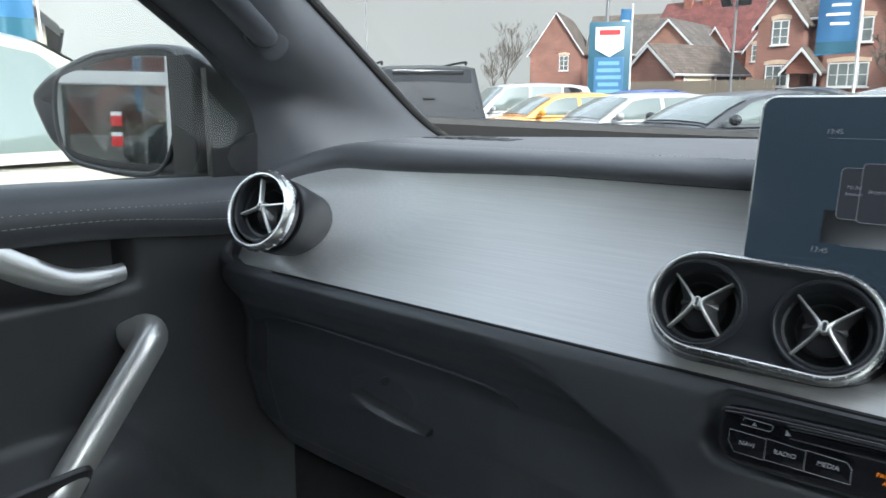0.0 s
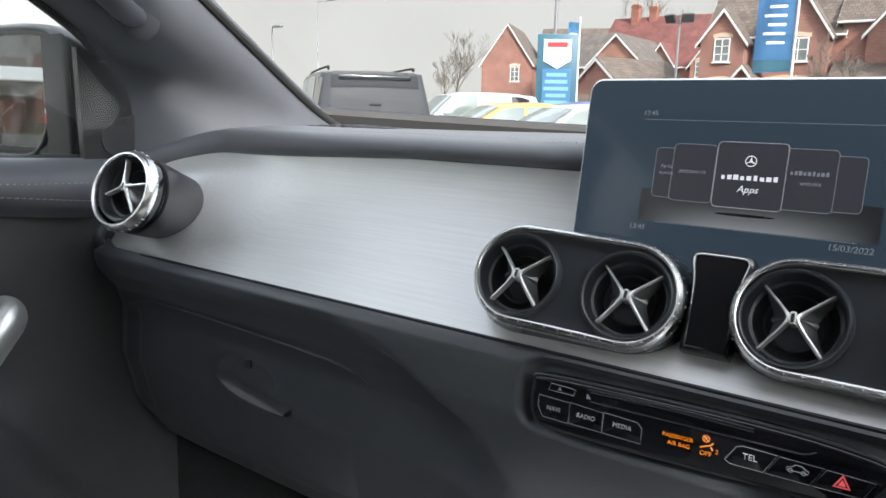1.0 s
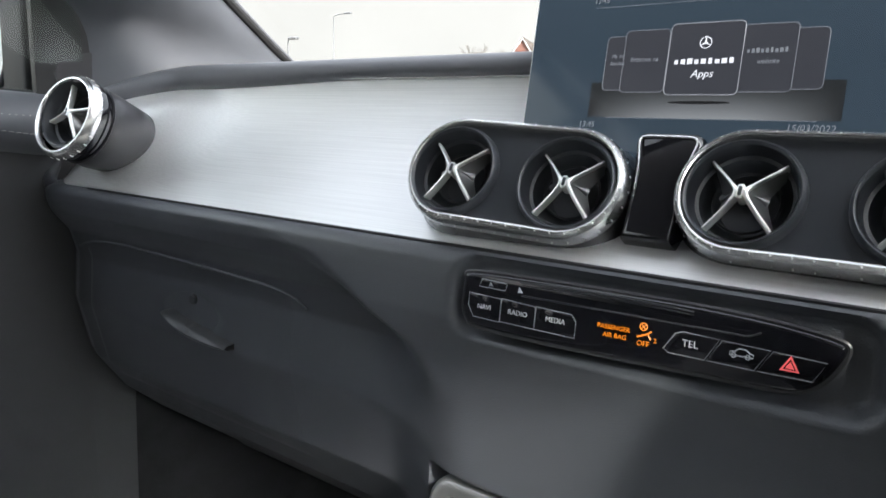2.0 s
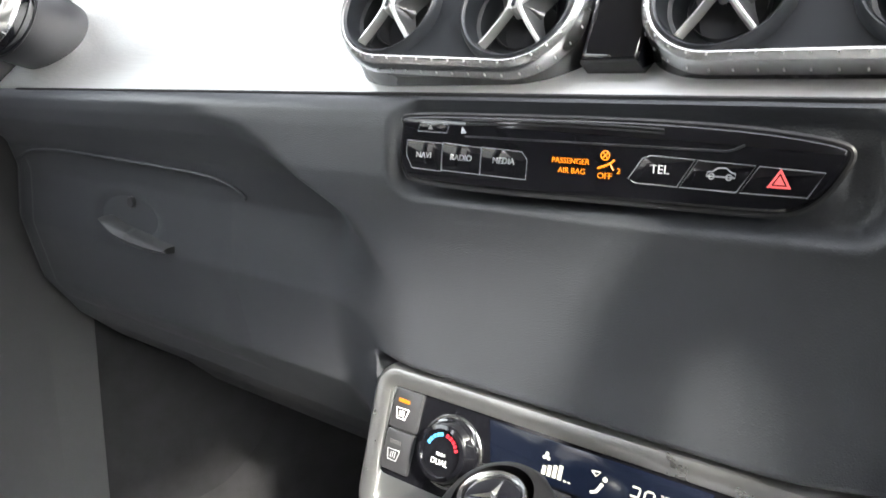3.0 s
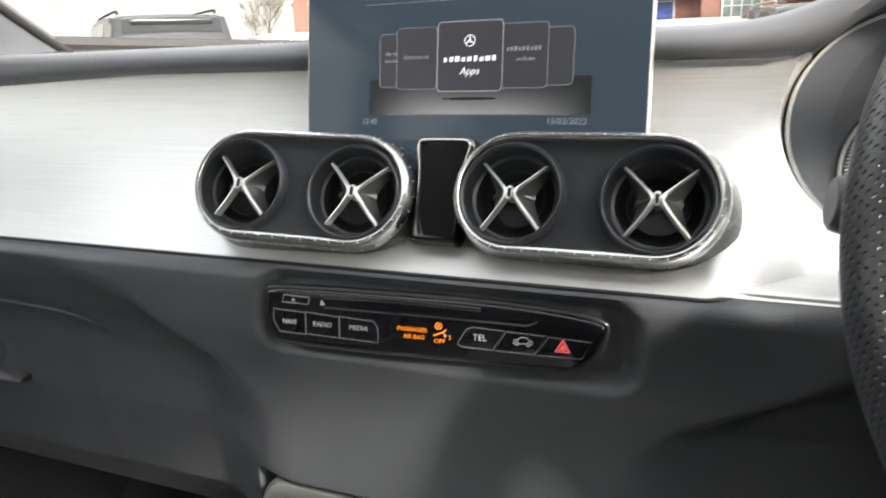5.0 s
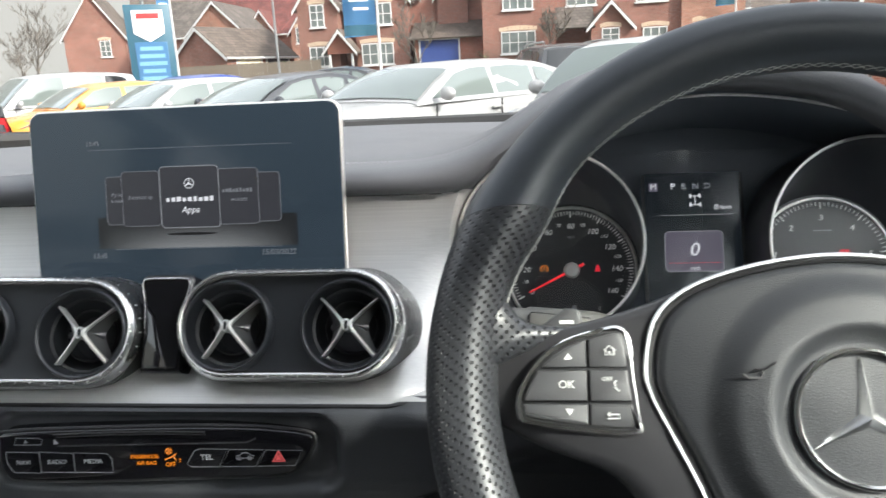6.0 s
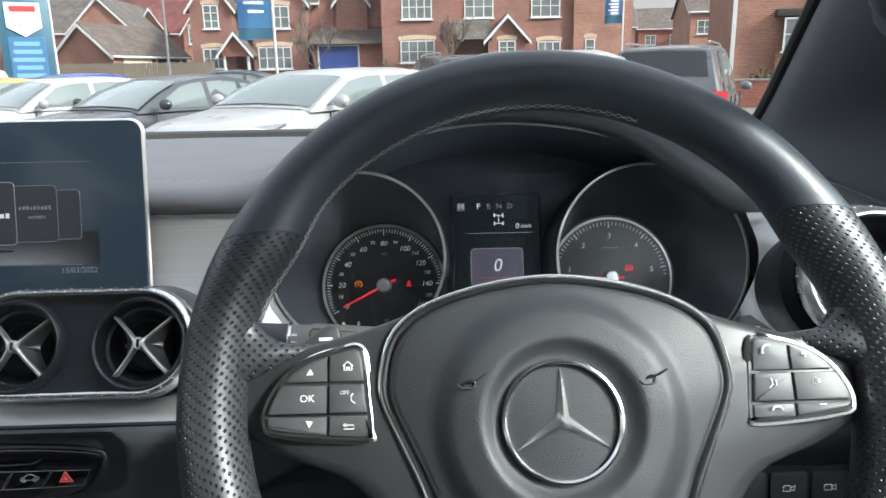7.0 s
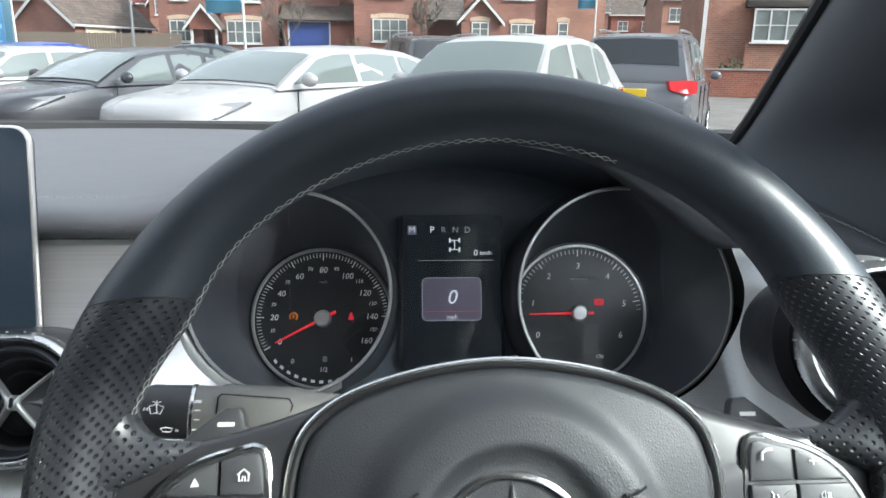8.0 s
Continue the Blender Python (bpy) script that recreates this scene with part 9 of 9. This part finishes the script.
def bare_tree(x, y, hgt, seed, label="bare winter tree with fine grey-brown twigs"):
    rnd = random.Random(seed)
    t = thing("bare_tree", label, "tree", pose(x, y, ground_z(x, y)), group="bare trees")
    trunk = bmesh.new()
    twigs = bmesh.new()

    def grow(bm, p, d, length, rad, depth):
        pts = [p]
        rr = [rad]
        n = 4
        for k in range(n):
            d = (d + Vector((rnd.uniform(-1, 1), rnd.uniform(-1, 1), rnd.uniform(-0.3, 0.7))) * 0.16).normalized()
            p = p + d * (length / n)
            pts.append(p)
            rr.append(max(0.022, rad * (1 - 0.55 * (k + 1) / n)))
        tube(bm, pts, rr, 6 if depth < 2 else 3)
        if depth >= 5:
            return
        for k in range(3 if depth < 4 else 2):
            q = pts[rnd.randint(2, n)]
            a = rnd.uniform(0, 6.28)
            side = Vector((math.cos(a), math.sin(a), rnd.uniform(0.1, 0.9)))
            nd = (d * 0.75 + side * 0.75).normalized()
            grow(trunk if depth < 1 else twigs, q, nd, length * rnd.uniform(0.58, 0.78), rr[-1] * 0.85, depth + 1)
    grow(trunk, Vector((0, 0, -0.3)), Vector((0, 0, 1)), hgt * 0.36, hgt * 0.022, 0)
    part("trunk", trunk, M["bark"], t)
    tagged(part("crown", twigs, M["bark"], t), "fine bare twigs")


for x, y, hgt, sd in ((-62, 86, 9, 3), (-66, 92, 8, 4), (-52, 74, 11, 5), (-56, 80, 9, 6), (-48, 84, 10, 17), (-33, 84, 15, 7), (-28, 88, 16, 8), (-24.5, 86, 15, 9), (-31, 90, 14, 10), (-18, 90, 13, 11), (-5.6, 41.5, 5.0, 12), (1.6, 42.0, 4.6, 13)):
    bare_tree(x, y, hgt, sd)


def hedge(x0, x1, y, z0, hgt, dep, seed, label):
    rnd = random.Random(seed)
    bm = bmesh.new()
    n = int((x1 - x0) * hgt * 130)
    for k in range(min(n, 2600)):
        c = Vector((rnd.uniform(x0, x1), y + rnd.uniform(-dep, dep), z0 + hgt * rnd.random() ** 0.8 * (0.8 + 0.25 * math.sin(rnd.uniform(x0, x1) * 1.7))))
        s = rnd.uniform(0.05, 0.12)
        a, b = Vector((rnd.uniform(-1, 1), rnd.uniform(-1, 1), rnd.uniform(-1, 1))).normalized(), Vector((rnd.uniform(-1, 1), rnd.uniform(-1, 1), rnd.uniform(-1, 1))).normalized()
        bm.faces.new([bm.verts.new(c + v) for v in (-a * s, b * s * 0.6, a * s, -b * s * 0.6)])
    tagged(part("hedge", bm, M["hedge"], smooth=0), label, "hedge", kind="stuff")


hedge(-14, -11.8, 42.6, 1.2, 1.2, 0.5, 21, "low evergreen hedge in front of the house")
hedge(-2.4, -1.6, 42.5, 1.2, 1.2, 0.4, 22, "low evergreen shrub by the bay window")
hedge(13.0, 13.8, 28.0, 0.3, 1.7, 0.4, 23, "dark conifer shrub beside the bay window")
hedge(-90, -46, 100, 1.2, 3.4, 3.0, 24, "distant line of scrub on the horizon")


def fence():
    t = thing("garden_fence", "weathered wooden board fence beside the garage", "fence")
    a, b = Vector((-22.5, 42.4, 0)), Vector((-11.2, 41.4, 0))
    d = (b - a).normalized()
    n = int((b - a).length / 0.15)
    me = None
    for k in range(n):
        p = a.lerp(b, k / n)
        if me is None:
            bm = bmesh.new()
            box(bm, -0.07, 0.07, -0.012, 0.012, 1.15, 2.35, 0.006, 1)
            ob = part("board", bm, M["timber"], t)
            me = ob.data
        else:
            ob = new("board", me)
            ob.parent = t
        ob.matrix_basis = Matrix.Translation(p) @ pose(0, 0, 0.02 * ((k * 7) % 3), 0, 0, math.degrees(math.atan2(d.y, d.x)))


fence()


def low_wall():
    t = thing("garden_wall", "low red brick garden wall along the pavement", "wall", pose(11.0, 27.0, 0.1, 0, 0, -14), kind="structure")
    bm = bmesh.new()
    box(bm, 0, 9, -0.11, 0.11, 0, 0.95)
    uv_metres(part("brickwork", bm, M["brick_dark"], t, smooth=0))
    bm = bmesh.new()
    box(bm, -0.03, 9.03, -0.15, 0.15, 0.95, 1.02, 0.01, 1)
    part("coping", bm, M["paving"], t)


low_wall()


# ---- the showroom behind, which the door mirror shows, and a unit at the side ----
SHOWROOM = pose(-7.1, -9.0, 0, 0, 0, -9)


def showroom():
    t = thing("showroom", "cream-framed car showroom with large dark windows", "showroom", SHOWROOM, kind="structure")
    bm = bmesh.new()
    box(bm, -13, 20, -8, -0.3, 3.3, 4.8)
    part("fascia", bm, M["render_white"], t)
    bm = bmesh.new()
    box(bm, -13, 20, -8, -6, 0, 3.3)
    part("back_wall", bm, M["cladding"], t)
    for k in range(17):
        x0 = -12.06 + k * 1.85
        bm = bmesh.new()
        box(bm, x0, x0 + 0.17, -0.35, 0, 0, 3.3, 0.01, 1)
        box(bm, x0 + 0.17, x0 + 1.85, -0.3, -0.05, 0, 0.25)
        box(bm, x0 + 0.17, x0 + 1.85, -0.3, -0.02, 2.14, 2.34, 0.01, 1)
        box(bm, x0 + 0.17, x0 + 1.85, -0.3, -0.05, 2.85, 3.3)
        fr = part("window_frame", bm, M["white_frame"], t, "cream window frame", smooth=0)
        for z0, z1 in ((0.25, 2.14), (2.34, 2.85)):
            bm = bmesh.new()
            box(bm, x0 + 0.17, x0 + 1.85, -0.2, -0.18, z0, z1)
            part("pane", bm, M["shop_glass"], fr)
    bm = bmesh.new()
    box(bm, -13, 20, -8, -0.3, -0.02, 0.02)
    part("inner_floor", bm, M["paving"], t)


M["shop_glass"] = mat("dark_shop_glass", (0.014, 0.016, 0.015), 0.02, rvary=0.01, vscale=0.5)
M["shop_glass"].node_tree.nodes["Principled BSDF"].inputs["IOR"].default_value = 2.3
showroom()


def poster(x, z):
    t = thing("window_poster", "red and white poster on the showroom glass", "poster", SHOWROOM @ pose(x, -0.172, z), group="showroom posters")
    bm = bmesh.new()
    box(bm, -0.085, 0.085, 0, 0.006, -0.11, 0.05)
    part("red_half", bm, M["sign_red"], t)
    bm = bmesh.new()
    box(bm, -0.085, 0.085, 0, 0.006, 0.05, 0.11)
    part("white_half", bm, M["sign_white"], t)


poster(0.04, 1.62)
poster(0.04, 1.30)


def side_unit():
    """A gabled building across the yard: x runs along its gable wall, the building lies behind it."""
    t = thing("workshop_unit", "cream rendered workshop with a steep dark gabled roof", "building", pose(-23.2, 9.4, 0, 0, 0, -112))
    bm = bmesh.new()
    prof = [(0, 0), (8, 0), (8, 3.7), (4, 7.3), (0, 3.7)]
    loft(bm, [[Vector((x, y, z)) for x, z in prof] for y in (0, -12)])
    part("wall", bm, M["cream_render"], t, smooth=0)
    for s in (-1, 1):
        bm = bmesh.new()
        loft(bm, [[Vector((4 + s * x, y, z)) for x, z in ((4.35, 3.42), (0, 7.33), (0, 7.55), (4.35, 3.64))] for y in (0.35, -12.35)])
        part("roof", bm, M["slate_roof"], t, "dark slate roof", smooth=0)
        bm = bmesh.new()
        loft(bm, [[Vector((4 + s * x, y, z)) for x, z in ((4.37, 3.28), (0, 7.20), (0, 7.50), (4.37, 3.58))] for y in (0.36, 0.40)])
        part("verge_board", bm, M["tyre"], t, "dark verge board", smooth=0)
        bm = bmesh.new()
        tube(bm, [(4 + s * 4.42, 0.45, 3.45), (4 + s * 4.42, -12.4, 3.45)], 0.07, 8)
        part("gutter", bm, M["tyre"], t, "dark gutter")


M["cream_render"] = mat("cream_wall_render", (0.30, 0.275, 0.235), 0.9, bump=0.3, bscale=40, vary=0.12, vscale=0.8)
M["slate_roof"] = mat("dark_slate", (0.10, 0.088, 0.080), 0.8, bump=0.5, bscale=8, vary=0.2, vscale=3)
side_unit()
banner(-9.55, 3.83, 0.42, 2.12, 4.2, 4.4, 70, "blue printed flag banner near the neighbouring car", 0.016)


def haze():
    """The far overcast haze that closes the horizon on all sides."""
    bm = bmesh.new()
    sheet(bm, lambda u, v: (700 * math.sin(2 * math.pi * u), 700 * math.cos(2 * math.pi * u), lerp(-2, 265, v)), 96, 12)
    ob = part("backdrop", bm, M["haze"], smooth=80)
    ob.visible_shadow = False
    tagged(ob, "pale grey overcast haze far behind the houses", "sky", kind="structure")


def haze_material():
    m = bpy.data.materials.new("overcast_haze")
    m.use_nodes = True
    nt = m.node_tree
    nt.nodes.clear()
    tc = nt.nodes.new("ShaderNodeTexCoord")
    n = nt.nodes.new("ShaderNodeTexNoise")
    n.inputs["Scale"].default_value = 0.006
    n.inputs["Detail"].default_value = 5
    r = nt.nodes.new("ShaderNodeMapRange")
    r.inputs[1].default_value, r.inputs[2].default_value = 0.3, 0.7
    r.inputs[3].default_value, r.inputs[4].default_value = 0.94, 1.06
    e = nt.nodes.new("ShaderNodeEmission")
    e.inputs["Color"].default_value = (0.88, 0.855, 0.80, 1)
    k = nt.nodes.new("ShaderNodeMath")
    k.operation = "MULTIPLY"
    k.inputs[1].default_value = 1.0 / 2 ** STOPS
    o = nt.nodes.new("ShaderNodeOutputMaterial")
    nt.links.new(tc.outputs["Object"], n.inputs["Vector"])
    nt.links.new(n.outputs[0], r.inputs[0])
    nt.links.new(r.outputs[0], k.inputs[0])
    nt.links.new(k.outputs[0], e.inputs["Strength"])
    nt.links.new(e.outputs[0], o.inputs["Surface"])
    return m


M["haze"] = haze_material()
haze()
